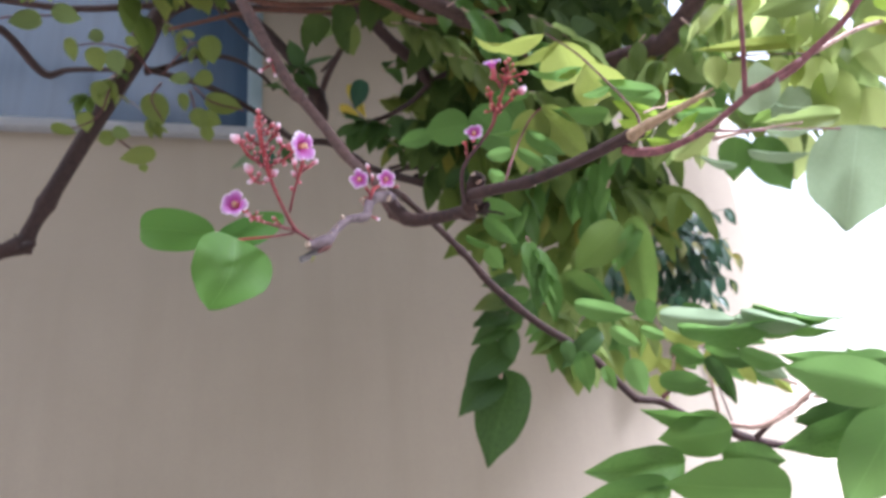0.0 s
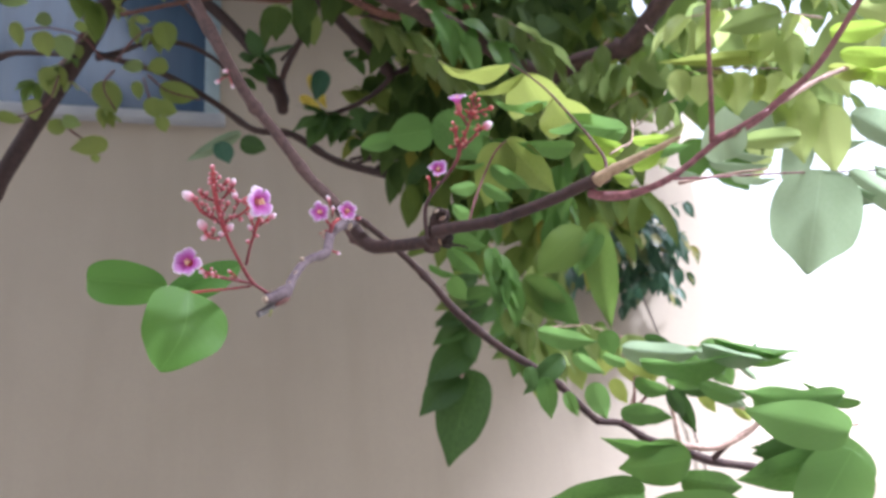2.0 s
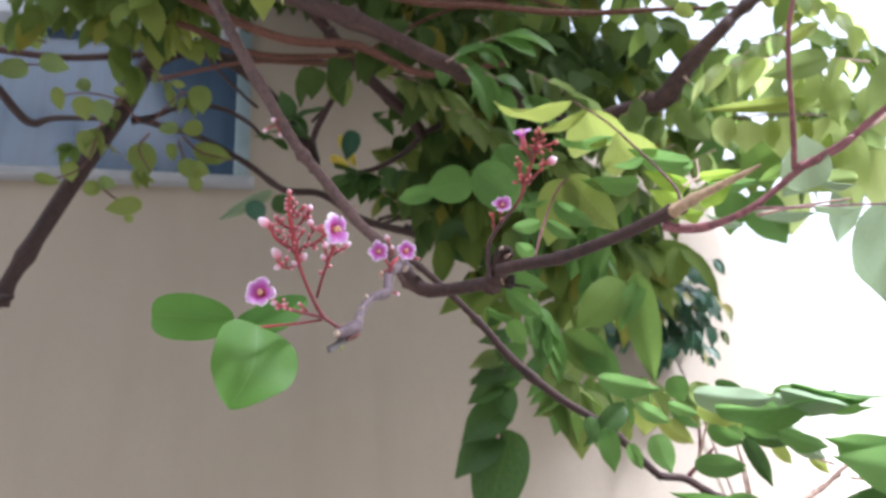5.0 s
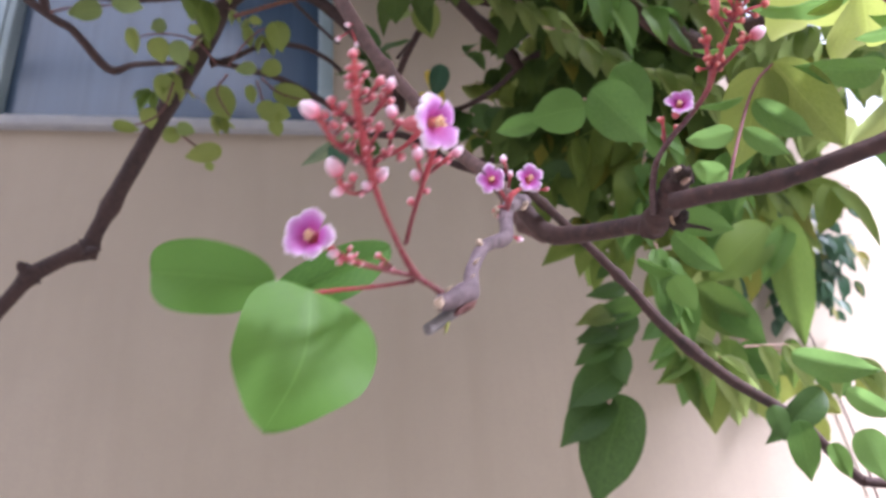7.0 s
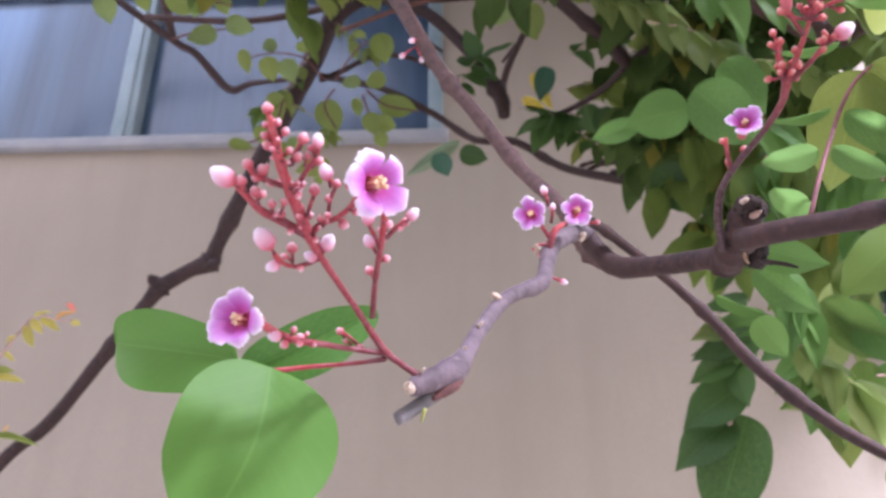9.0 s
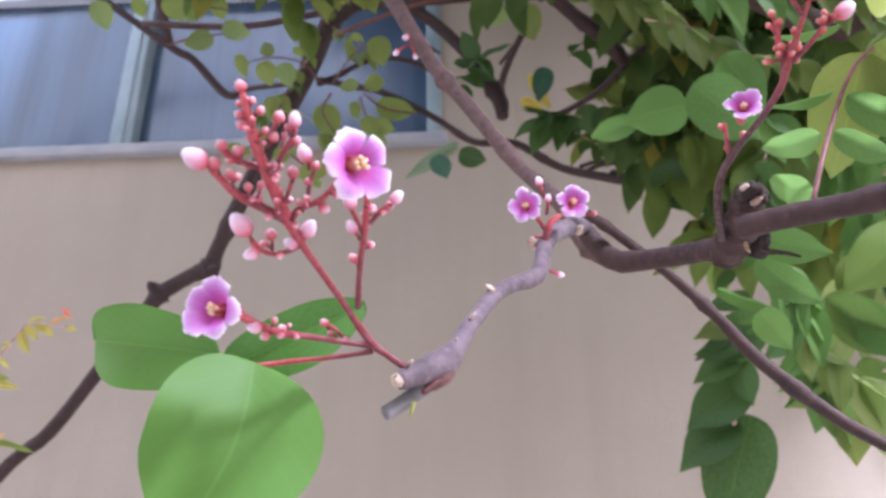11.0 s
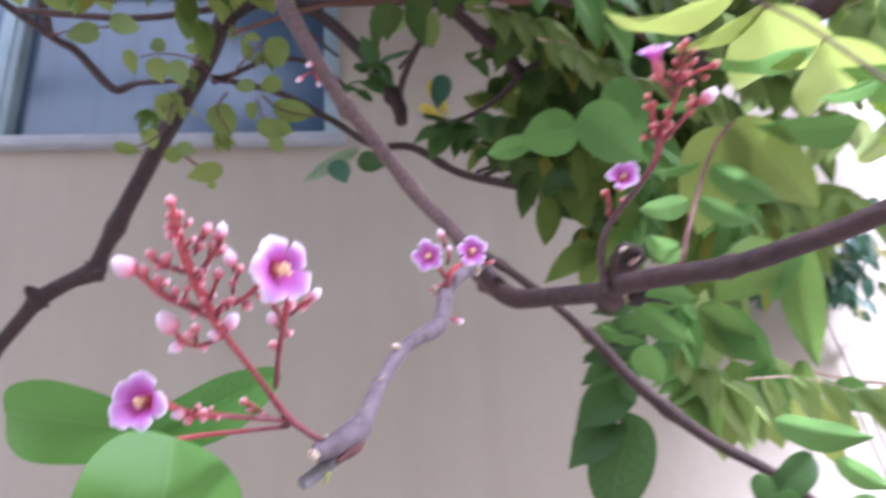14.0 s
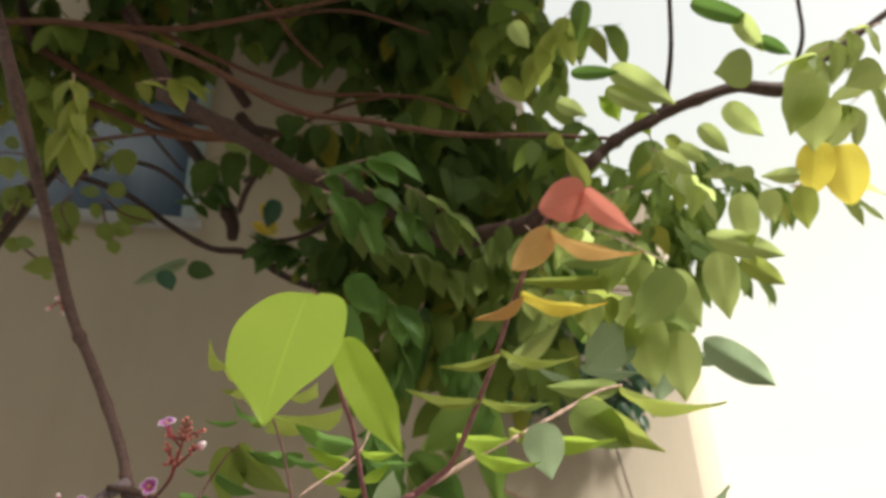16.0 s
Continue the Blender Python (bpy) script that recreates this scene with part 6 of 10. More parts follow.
stem("stalk", [(0.1064, 0.2725, 1.6289, 0.00070), (0.1067, 0.2693, 1.6334, 0.00077), (0.1050, 0.2663, 1.6373, 0.00070), (0.1042, 0.2637, 1.6406, 0.00048)], STALK, cluster, "", sides=7, lumpy=0.12)
stem("stalk", [(0.1080, 0.2688, 1.6322, 0.00070), (0.1118, 0.2665, 1.6350, 0.00062), (0.1149, 0.2642, 1.6379, 0.00055), (0.1179, 0.2625, 1.6395, 0.00068)], STALK, cluster, "", sides=7, lumpy=0.12)
stem("stalk", [(0.1097, 0.2620, 1.6399, 0.00062), (0.1066, 0.2593, 1.6431, 0.00054), (0.1042, 0.2570, 1.6456, 0.00074)], STALK, cluster, "", sides=7, lumpy=0.12)
stem("stalk", [(0.1111, 0.2595, 1.6430, 0.00048), (0.1150, 0.2577, 1.6447, 0.00047), (0.1192, 0.2564, 1.6455, 0.00040)], STALK, cluster, "", sides=7, lumpy=0.12)
stem("stalk", [(0.0955, 0.2851, 1.6174, 0.00066), (0.0946, 0.2823, 1.6210, 0.00051), (0.0940, 0.2799, 1.6238, 0.00043)], STALK, cluster, "", sides=7, lumpy=0.12)
bud(cluster, (0.1121, 0.2537, 1.6509), (0.1120, 0.2556, 1.6483), 0.00094, 0.0015, "red")
stem("pedicel", [(0.1120, 0.2556, 1.6483, 0.00047), (0.1122, 0.2547, 1.6496, 0.00040), (0.1121, 0.2537, 1.6509, 0.00047)], STALK, cluster, "", sides=5, steps=2)
bud(cluster, (0.1104, 0.2542, 1.6497), (0.1114, 0.2562, 1.6471), 0.00084, 0.0015, "red")
stem("pedicel", [(0.1114, 0.2562, 1.6471, 0.00047), (0.1110, 0.2552, 1.6484, 0.00040), (0.1104, 0.2542, 1.6497, 0.00047)], STALK, cluster, "", sides=5, steps=2)
bud(cluster, (0.1140, 0.2546, 1.6490), (0.1125, 0.2562, 1.6471), 0.00084, 0.0015, "red")
stem("pedicel", [(0.1125, 0.2562, 1.6471, 0.00047), (0.1134, 0.2554, 1.6480, 0.00040), (0.1140, 0.2546, 1.6490, 0.00047)], STALK, cluster, "", sides=5, steps=2)
bud(cluster, (0.1097, 0.2564, 1.6473), (0.1113, 0.2584, 1.6446), 0.00084, 0.0015, "red")
stem("pedicel", [(0.1113, 0.2584, 1.6446, 0.00048), (0.1106, 0.2574, 1.6460, 0.00041), (0.1097, 0.2564, 1.6473, 0.00047)], STALK, cluster, "", sides=5, steps=2)
bud(cluster, (0.1130, 0.2571, 1.6460), (0.1118, 0.2587, 1.6440), 0.00084, 0.0015, "red")
stem("pedicel", [(0.1118, 0.2587, 1.6440, 0.00048), (0.1126, 0.2579, 1.6450, 0.00041), (0.1130, 0.2571, 1.6460, 0.00047)], STALK, cluster, "", sides=5, steps=2)
bud(cluster, (0.1143, 0.2558, 1.6466), (0.1121, 0.2574, 1.6446), 0.00084, 0.0015, "red")
stem("pedicel", [(0.1121, 0.2574, 1.6446, 0.00047), (0.1134, 0.2566, 1.6456, 0.00040), (0.1143, 0.2558, 1.6466, 0.00047)], STALK, cluster, "", sides=5, steps=2)
bud(cluster, (0.1199, 0.2563, 1.6458), (0.1176, 0.2572, 1.6454), 0.00115, 0.0015, "red")
stem("pedicel", [(0.1176, 0.2572, 1.6454, 0.00047), (0.1189, 0.2568, 1.6456, 0.00040), (0.1199, 0.2563, 1.6458, 0.00047)], STALK, cluster, "", sides=5, steps=2)
bud(cluster, (0.1177, 0.2584, 1.6435), (0.1154, 0.2585, 1.6448), 0.00084, 0.0015, "red")
stem("pedicel", [(0.1154, 0.2585, 1.6448, 0.00048), (0.1167, 0.2585, 1.6441, 0.00041), (0.1177, 0.2584, 1.6435, 0.00047)], STALK, cluster, "", sides=5, steps=2)
bud(cluster, (0.1041, 0.2582, 1.6440), (0.1063, 0.2595, 1.6432), 0.00106, 0.0015, "red")
stem("pedicel", [(0.1063, 0.2595, 1.6432, 0.00048), (0.1053, 0.2589, 1.6436, 0.00041), (0.1041, 0.2582, 1.6440, 0.00048)], STALK, cluster, "", sides=5, steps=2)
bud(cluster, (0.1034, 0.2631, 1.6418), (0.1047, 0.2649, 1.6397), 0.00087, 0.0015, "red")
stem("pedicel", [(0.1047, 0.2649, 1.6397, 0.00049), (0.1042, 0.2640, 1.6408, 0.00042), (0.1034, 0.2631, 1.6418, 0.00048)], STALK, cluster, "", sides=5, steps=2)
bud(cluster, (0.1051, 0.2640, 1.6399), (0.1052, 0.2661, 1.6372), 0.00087, 0.0015, "red")
stem("pedicel", [(0.1052, 0.2661, 1.6372, 0.00049), (0.1053, 0.2651, 1.6386, 0.00042), (0.1051, 0.2640, 1.6399, 0.00048)], STALK, cluster, "", sides=5, steps=2)
bud(cluster, (0.1027, 0.2642, 1.6393), (0.1047, 0.2658, 1.6378), 0.00076, 0.0015, "red")
stem("pedicel", [(0.1047, 0.2658, 1.6378, 0.00049), (0.1038, 0.2650, 1.6386, 0.00042), (0.1027, 0.2642, 1.6393, 0.00048)], STALK, cluster, "", sides=5, steps=2)
bud(cluster, (0.1085, 0.2651, 1.6380), (0.1087, 0.2668, 1.6358), 0.00087, 0.0015, "red")
stem("pedicel", [(0.1087, 0.2668, 1.6358, 0.00049), (0.1088, 0.2659, 1.6369, 0.00042), (0.1085, 0.2651, 1.6380, 0.00048)], STALK, cluster, "", sides=5, steps=2)
bud(cluster, (0.1058, 0.2672, 1.6354), (0.1072, 0.2688, 1.6339), 0.00098, 0.0015, "red")
stem("pedicel", [(0.1072, 0.2688, 1.6339, 0.00049), (0.1066, 0.2680, 1.6347, 0.00042), (0.1058, 0.2672, 1.6354, 0.00049)], STALK, cluster, "", sides=5, steps=2)
bud(cluster, (0.1096, 0.2674, 1.6354), (0.1091, 0.2689, 1.6339), 0.00098, 0.0015, "red")
stem("pedicel", [(0.1091, 0.2689, 1.6339, 0.00049), (0.1095, 0.2681, 1.6346, 0.00042), (0.1096, 0.2674, 1.6354, 0.00049)], STALK, cluster, "", sides=5, steps=2)
bud(cluster, (0.1186, 0.2619, 1.6397), (0.1152, 0.2634, 1.6377), 0.00195, 0.0015, "red")
stem("pedicel", [(0.1152, 0.2634, 1.6377, 0.00048), (0.1170, 0.2627, 1.6387, 0.00041), (0.1186, 0.2619, 1.6397, 0.00048)], STALK, cluster, "", sides=5, steps=2)
bud(cluster, (0.1146, 0.2645, 1.6371), (0.1138, 0.2656, 1.6364), 0.00086, 0.0015, "red")
stem("pedicel", [(0.1138, 0.2656, 1.6364, 0.00048), (0.1144, 0.2651, 1.6368, 0.00041), (0.1146, 0.2645, 1.6371, 0.00048)], STALK, cluster, "", sides=5, steps=2)
bud(cluster, (0.0935, 0.2811, 1.6237), (0.0949, 0.2827, 1.6220), 0.00080, 0.0015, "red")
stem("pedicel", [(0.0949, 0.2827, 1.6220, 0.00051), (0.0944, 0.2819, 1.6228, 0.00044), (0.0935, 0.2811, 1.6237, 0.00051)], STALK, cluster, "", sides=5, steps=2)
bud(cluster, (0.0987, 0.2822, 1.6216), (0.0977, 0.2838, 1.6199), 0.00090, 0.0015, "red")
stem("pedicel", [(0.0977, 0.2838, 1.6199, 0.00051), (0.0984, 0.2830, 1.6208, 0.00044), (0.0987, 0.2822, 1.6216, 0.00051)], STALK, cluster, "", sides=5, steps=2)
bud(cluster, (0.0949, 0.2842, 1.6195), (0.0957, 0.2858, 1.6178), 0.00069, 0.0015, "red")
stem("pedicel", [(0.0957, 0.2858, 1.6178, 0.00051), (0.0954, 0.2850, 1.6186, 0.00044), (0.0949, 0.2842, 1.6195, 0.00051)], STALK, cluster, "", sides=5, steps=2)
flower(cluster, (0.0968, 0.2743, 1.6243), (-0.20, -0.97, 0.08), 0.00465, 4)
flower(cluster, (0.1039, 0.2545, 1.6486), (-0.2542, -0.6099, 0.7506), 0.00485, 2, "lilac flower seen from its side")

rng = random.Random(17)
for root, spread, count in (((0.1108, 0.2600, 1.6425), 0.0042, 12), ((0.1062, 0.2690, 1.6335), 0.0036, 9), ((0.1150, 0.2640, 1.6380), 0.0030, 6)):
    for _ in range(count):
        d = Vector((rng.uniform(-1, 1), rng.uniform(-1, 0.2), rng.uniform(-0.2, 1.1)))
        d = d.normalized() * spread * rng.uniform(0.6, 1.1)
        end = Vector(root) + d
        bud(cluster, end, root, rng.uniform(0.00062, 0.00092), 0.0015, "red")
        stem("pedicel", [(*root, 0.0005), (*(Vector(root) + d * 0.55 + Vector((0, 0, -0.0003))), 0.00042), (*end, 0.00045)], STALK, cluster, "", sides=5, steps=2)

# leaves on the arm
yellow_leaf = stem("compound_leaf", [(0.1573, 0.2371, 1.6020, 0.00090), (0.1593, 0.2384, 1.6106, 0.00070), (0.1573, 0.2432, 1.6243, 0.00060), (0.1544, 0.2493, 1.6385, 0.00058), (0.1481, 0.2563, 1.6580, 0.00050), (0.1386, 0.2647, 1.6768, 0.00040)], TWIG_BROWN, tree, "pale yellow-green compound leaf")
leaflet(yellow_leaf, (0.1382, 0.2648, 1.6769), (0.1109, 0.3092, 1.6964), (-0.2156, -0.1877, -0.9583), 0.17, "yellow_green", 1)
leaflet(yellow_leaf, (0.1417, 0.2604, 1.6687), (0.1252, 0.2853, 1.6705), (-0.2493, -0.1882, -0.9500), 0.2, "yellow_green", 3)
leaflet(yellow_leaf, (0.1423, 0.2611, 1.6675), (0.1785, 0.3095, 1.6680), (-0.24, -0.26, -0.94), 0.50, "yellow_green", 1)
leaflet(yellow_leaf, (0.1510, 0.2545, 1.6520), (0.1905, 0.2990, 1.6600), (-0.24, -0.24, -0.94), 0.46, "yellow_green", 3)
leaflet(yellow_leaf, (0.1488, 0.2561, 1.6503), (0.1286, 0.2802, 1.6591), (-0.2750, -0.1963, -0.9412), 0.22, "pale_green", 1)
leaflet(yellow_leaf, (0.1347, 0.2880, 1.6575), (0.1180, 0.2932, 1.6578), (-0.2340, -0.2240, -0.9461), 0.2, "pale_green", 3)
leaflet(yellow_leaf, (0.1470, 0.2580, 1.6498), (0.1396, 0.2654, 1.6486), (-0.3443, -0.3360, -0.8767), 0.4, "yellow_green", 1)
leaflet(yellow_leaf, (0.1559, 0.2487, 1.6335), (0.1463, 0.2605, 1.6343), (-0.3871, -0.3401, -0.8570), 0.32, "pale_green", 1)
leaflet(yellow_leaf, (0.1574, 0.2467, 1.6318), (0.1739, 0.2392, 1.6242), (-0.4067, -0.2419, -0.8810), 0.24, "pale_green", 3)
arm_leaf = stem("compound_leaf", [(0.1107, 0.2823, 1.6025, 0.00059), (0.1140, 0.2811, 1.6106, 0.00054), (0.1186, 0.2815, 1.6195, 0.00054), (0.1250, 0.2824, 1.6309, 0.00056), (0.1305, 0.2816, 1.6390, 0.00050), (0.1357, 0.2803, 1.6434, 0.00036)], TWIG_RED, tree, "small yellow-green leaf with pinkish petiole")
leaflet(arm_leaf, (0.1358, 0.2801, 1.6438), (0.1608, 0.2894, 1.6151), (-0.4295, -0.6586, -0.6178), 0.44, "light_olive", 1)
leaflet(arm_leaf, (0.1328, 0.2806, 1.6422), (0.1265, 0.2999, 1.6159), (-0.3800, -0.7931, -0.4760), 0.6, "light_olive", 2)
leaflet(arm_leaf, (0.1263, 0.2820, 1.6307), (0.1460, 0.2857, 1.6186), (-0.3558, -0.4853, -0.7987), 0.4, "pale_green", 3)
leaflet(arm_leaf, (0.1202, 0.2817, 1.6205), (0.1354, 0.2850, 1.6122), (-0.3417, -0.5097, -0.7896), 0.4, "pale_green", 3)
leaflet(arm_leaf, (0.1168, 0.2818, 1.6201), (0.1054, 0.2927, 1.6215), (-0.2987, -0.5975, -0.7441), 0.48, "pale_green", 1)
leaflet(arm_leaf, (0.1224, 0.2807, 1.6314), (0.1102, 0.2905, 1.6335), (-0.2337, -0.2576, -0.9376), 0.2, "pale_green", 3)
leaflet(arm_leaf, (0.1125, 0.2836, 1.6062), (0.1047, 0.2941, 1.6138), (-0.2986, -0.6239, -0.7222), 0.55, "pale_green", 1)
leaflet(arm_leaf, (0.1113, 0.3182, 1.6108), (0.1287, 0.3127, 1.5996), (-0.4222, -0.7049, -0.5699), 0.5, "green", 1)
leaflet(arm_leaf, (0.1137, 0.3257, 1.6064), (0.1300, 0.3283, 1.5892), (-0.4094, -0.6186, -0.6706), 0.42, "green", 1)
leaflet(arm_leaf, (0.1088, 0.3477, 1.6061), (0.1240, 0.3466, 1.5970), (-0.3323, -0.4291, -0.8399), 0.3, "green", 3)
leaflet(arm_leaf, (0.1176, 0.3416, 1.5957), (0.1242, 0.3421, 1.5827), (-0.4030, -0.8155, -0.4153), 0.7, "green", 0)

# grey-green leaves at the red twig
grey_leaf = stem("compound_leaf", [(0.1729, 0.2150, 1.5882, 0.00064), (0.1978, 0.2184, 1.5908, 0.00049), (0.2341, 0.2219, 1.5943, 0.00046), (0.2596, 0.2231, 1.5956, 0.00041), (0.2901, 0.2253, 1.5975, 0.00036)], TWIG_RED, tree, "grey-green compound leaf with broad leaflets")
leaflet(grey_leaf, (0.2495, 0.2180, 1.5940), (0.2445, 0.2396, 1.5533), (-0.6944, -0.7146, -0.0844), 0.78, "grey_green", 7)
leaflet(grey_leaf, (0.2686, 0.2213, 1.5951), (0.2968, 0.2076, 1.5570), (-0.8476, -0.3856, -0.3645), 0.24, "grey_green", 1)
leaflet(grey_leaf, (0.2881, 0.2251, 1.5975), (0.3859, 0.2413, 1.5851), (-0.6336, -0.2257, -0.7400), 0.2, "grey_green", 1)
leaflet(grey_leaf, (0.2029, 0.2182, 1.5912), (0.2148, 0.2065, 1.5827), (-0.4272, -0.2030, -0.8811), 0.22, "grey_green", 3)
leaflet(grey_leaf, (0.2558, 0.2200, 1.5933), (0.2839, 0.2230, 1.5771), (-0.5945, -0.2872, -0.7510), 0.26, "grey_green", 3)
leaflet(tree, (0.1921, 0.2075, 1.5921), (0.1951, 0.2035, 1.6169), (-0.8315, -0.5358, -0.1466), 0.72, "grey_green", 2, "leaf", "grey-green leaf")
leaflet(tree, (0.1954, 0.2062, 1.5967), (0.2137, 0.2055, 1.5915), (-0.4190, -0.1957, -0.8866), 0.22, "grey_green", 3, "leaf", "grey-green leaf")
leaflet(tree, (0.2325, 0.1577, 1.6327), (0.2471, 0.1470, 1.6272), (-0.4623, -0.0544, -0.8851), 0.16, "olive", 3, "leaf", "thin olive leaf")
leaflet(tree, (0.2477, 0.1598, 1.6246), (0.2484, 0.1628, 1.6035), (-0.7738, -0.4933, -0.3974), 0.85, "grey_green", 0, "leaf", "grey-green leaf")
leaflet(tree, (0.5134, 0.4604, 1.7612), (0.5039, 0.4873, 1.7108), (-0.3771, -0.8637, -0.3344), 0.5, "grey_green", 0, "leaf", "grey-green leaf")
leaflet(tree, (0.5064, 0.4634, 1.7622), (0.5725, 0.4412, 1.7390), (-0.4836, -0.1736, -0.8579), 0.22, "grey_green", 3, "leaf", "grey-green leaf")
leaflet(tree, (0.4392, 0.4995, 1.7550), (0.4935, 0.4808, 1.7372), (-0.4322, -0.2325, -0.8713), 0.22, "grey_green", 3, "leaf", "grey-green leaf")
leaflet(tree, (0.4304, 0.5085, 1.7445), (0.3996, 0.5180, 1.7572), (-0.3869, -0.2676, -0.8824), 0.3, "grey_green", 3, "leaf", "grey-green leaf")
leaflet(tree, (0.3785, 0.5267, 1.7610), (0.4260, 0.4896, 1.7921), (-0.5123, -0.5762, -0.6368), 0.3, "lit_olive", 1, "leaf", "green leaf")
leaflet(tree, (0.4436, 0.4706, 1.8155), (0.5337, 0.4444, 1.7749), (-0.5447, -0.3662, -0.7545), 0.3, "yellow_green", 1, "leaf", "yellow-green leaf")

# lime and red young leaves
lime_leaf = stem("compound_leaf", [(0.1873, 0.2056, 1.5997, 0.00113), (0.1833, 0.1951, 1.6113, 0.00100), (0.1785, 0.1822, 1.6284, 0.00087), (0.1725, 0.1686, 1.6381, 0.00085), (0.1690, 0.1547, 1.6447, 0.00071), (0.1678, 0.1386, 1.6498, 0.00058), (0.1640, 0.1295, 1.6586, 0.00048), (0.1571, 0.1270, 1.6630, 0.00038)], TWIG_RED, tree, "lime leaf with two large leaflets")
leaflet(lime_leaf, (0.1563, 0.1300, 1.6630), (0.1410, 0.1060, 1.6165), (-0.244, -0.826, 0.508), 0.66, "lime", 7)
leaflet(lime_leaf, (0.1680, 0.1340, 1.6480), (0.1855, 0.1290, 1.6080), (-0.45, -0.80, 0.30), 0.33, "lime", 7)
red_leaf = stem("twig", [(0.1873, 0.2056, 1.5997, 0.00181), (0.2032, 0.1995, 1.6046, 0.00159), (0.2102, 0.1882, 1.6091, 0.00145), (0.2143, 0.1724, 1.6127, 0.00118), (0.2159, 0.1478, 1.6239, 0.00101), (0.2180, 0.1270, 1.6362, 0.00086), (0.2182, 0.1065, 1.6468, 0.00073), (0.2188, 0.0921, 1.6543, 0.00070), (0.2191, 0.0808, 1.6604, 0.00059), (0.2228, 0.0717, 1.6672, 0.00050), (0.2297, 0.0657, 1.6704, 0.00041)], TWIG_RED, tree, "wine-red rachis of a young leaf")
leaflet(red_leaf, (0.2308, 0.0657, 1.6697), (0.2169, 0.0670, 1.6639), (-0.3911, -0.6840, -0.6157), 0.85, "red", 5)
leaflet(red_leaf, (0.2300, 0.0656, 1.6704), (0.2385, 0.0584, 1.6520), (-0.5537, -0.4917, -0.6720), 0.36, "red", 1)
leaflet(red_leaf, (0.2222, 0.0746, 1.6616), (0.2119, 0.0808, 1.6509), (-0.1022, -0.8019, -0.5887), 0.6, "orange", 5)
leaflet(red_leaf, (0.2222, 0.0746, 1.6616), (0.2392, 0.0621, 1.6443), (-0.2853, -0.2509, -0.9250), 0.25, "orange", 1)
leaflet(red_leaf, (0.2205, 0.0983, 1.6503), (0.2050, 0.1002, 1.6419), (-0.2147, -0.3207, -0.9225), 0.34, "orange", 3)
leaflet(red_leaf, (0.2200, 0.0978, 1.6515), (0.2452, 0.0922, 1.6407), (-0.2430, -0.2120, -0.9466), 0.25, "yellow", 1)
leaflet(red_leaf, (0.2192, 0.1206, 1.6391), (0.1990, 0.1235, 1.6337), (-0.1457, -0.1747, -0.9738), 0.23, "yellow_green", 3)
leaflet(red_leaf, (0.2193, 0.1201, 1.6399), (0.2415, 0.1118, 1.6294), (-0.1991, -0.1560, -0.9675), 0.18, "yellow_green", 1)
leaflet(red_leaf, (0.2169, 0.1393, 1.6286), (0.1913, 0.1454, 1.6316), (-0.1018, -0.0942, -0.9903), 0.16, "yellow_green", 3)
leaflet(red_leaf, (0.2169, 0.1391, 1.6289), (0.2352, 0.1319, 1.6209), (-0.2128, -0.2784, -0.9366), 0.22, "yellow_green", 1)
leaflet(red_leaf, (0.2141, 0.1626, 1.6207), (0.2310, 0.1517, 1.6140), (-0.2443, -0.4982, -0.8319), 0.4, "lime", 1)
leaflet(red_leaf, (0.2224, 0.1684, 1.6159), (0.2419, 0.1565, 1.6049), (-0.2725, -0.5034, -0.8200), 0.32, "lime", 1)
low_leaf = stem("compound_leaf", [(0.2105, 0.1897, 1.6083, 0.00123), (0.2312, 0.1888, 1.6185, 0.00104), (0.2531, 0.1915, 1.6277, 0.00096), (0.2785, 0.1975, 1.6398, 0.00088), (0.2966, 0.2029, 1.6484, 0.00079), (0.3112, 0.2071, 1.6522, 0.00067)], TWIG_PALE, tree, "yellow-green compound leaf")
leaflet(low_leaf, (0.3094, 0.2066, 1.6518), (0.3299, 0.1682, 1.6240), (-0.3843, -0.3035, -0.8719), 0.2, "yellow_green", 1)
leaflet(low_leaf, (0.2889, 0.2002, 1.6445), (0.3138, 0.1890, 1.6130), (-0.6108, -0.5684, -0.5513), 0.32, "yellow_green", 1)
leaflet(low_leaf, (0.2806, 0.1988, 1.6406), (0.3036, 0.1947, 1.6192), (-0.4495, -0.7234, -0.5241), 0.66, "olive", 0)
leaflet(low_leaf, (0.2550, 0.1928, 1.6287), (0.2870, 0.1786, 1.6149), (-0.3395, -0.4612, -0.8198), 0.28, "lime", 1)
leaflet(low_leaf, (0.2468, 0.1947, 1.6298), (0.2648, 0.1882, 1.6204), (-0.2967, -0.4768, -0.8274), 0.35, "yellow_green", 1)
leaflet(tree, (0.6090, 0.3218, 1.8986), (0.6071, 0.3422, 1.8594), (-0.6623, -0.6065, -0.4399), 0.72, "yellow", 5, "leaf", "bright yellow leaf")
leaflet(tree, (0.6378, 0.3262, 1.9020), (0.6517, 0.3469, 1.8526), (-0.5583, -0.6843, -0.4691), 0.66, "yellow", 5, "leaf", "yellowing leaf")

# spray of small leaves near the split wood
spray = stem("compound_leaf", [(0.1625, 0.2380, 1.6122, 0.00054), (0.1731, 0.2450, 1.6196, 0.00049), (0.1849, 0.2550, 1.6273, 0.00051), (0.1947, 0.2646, 1.6368, 0.00046), (0.2000, 0.2692, 1.6475, 0.00039)], TWIG_PALE, tree, "spray of small lime-green leaflets")
leaflet(spray, (0.1911, 0.2647, 1.6389), (0.1598, 0.2619, 1.6445), (-0.0593, -0.5334, -0.8438), 0.42, "pale_green", 1)
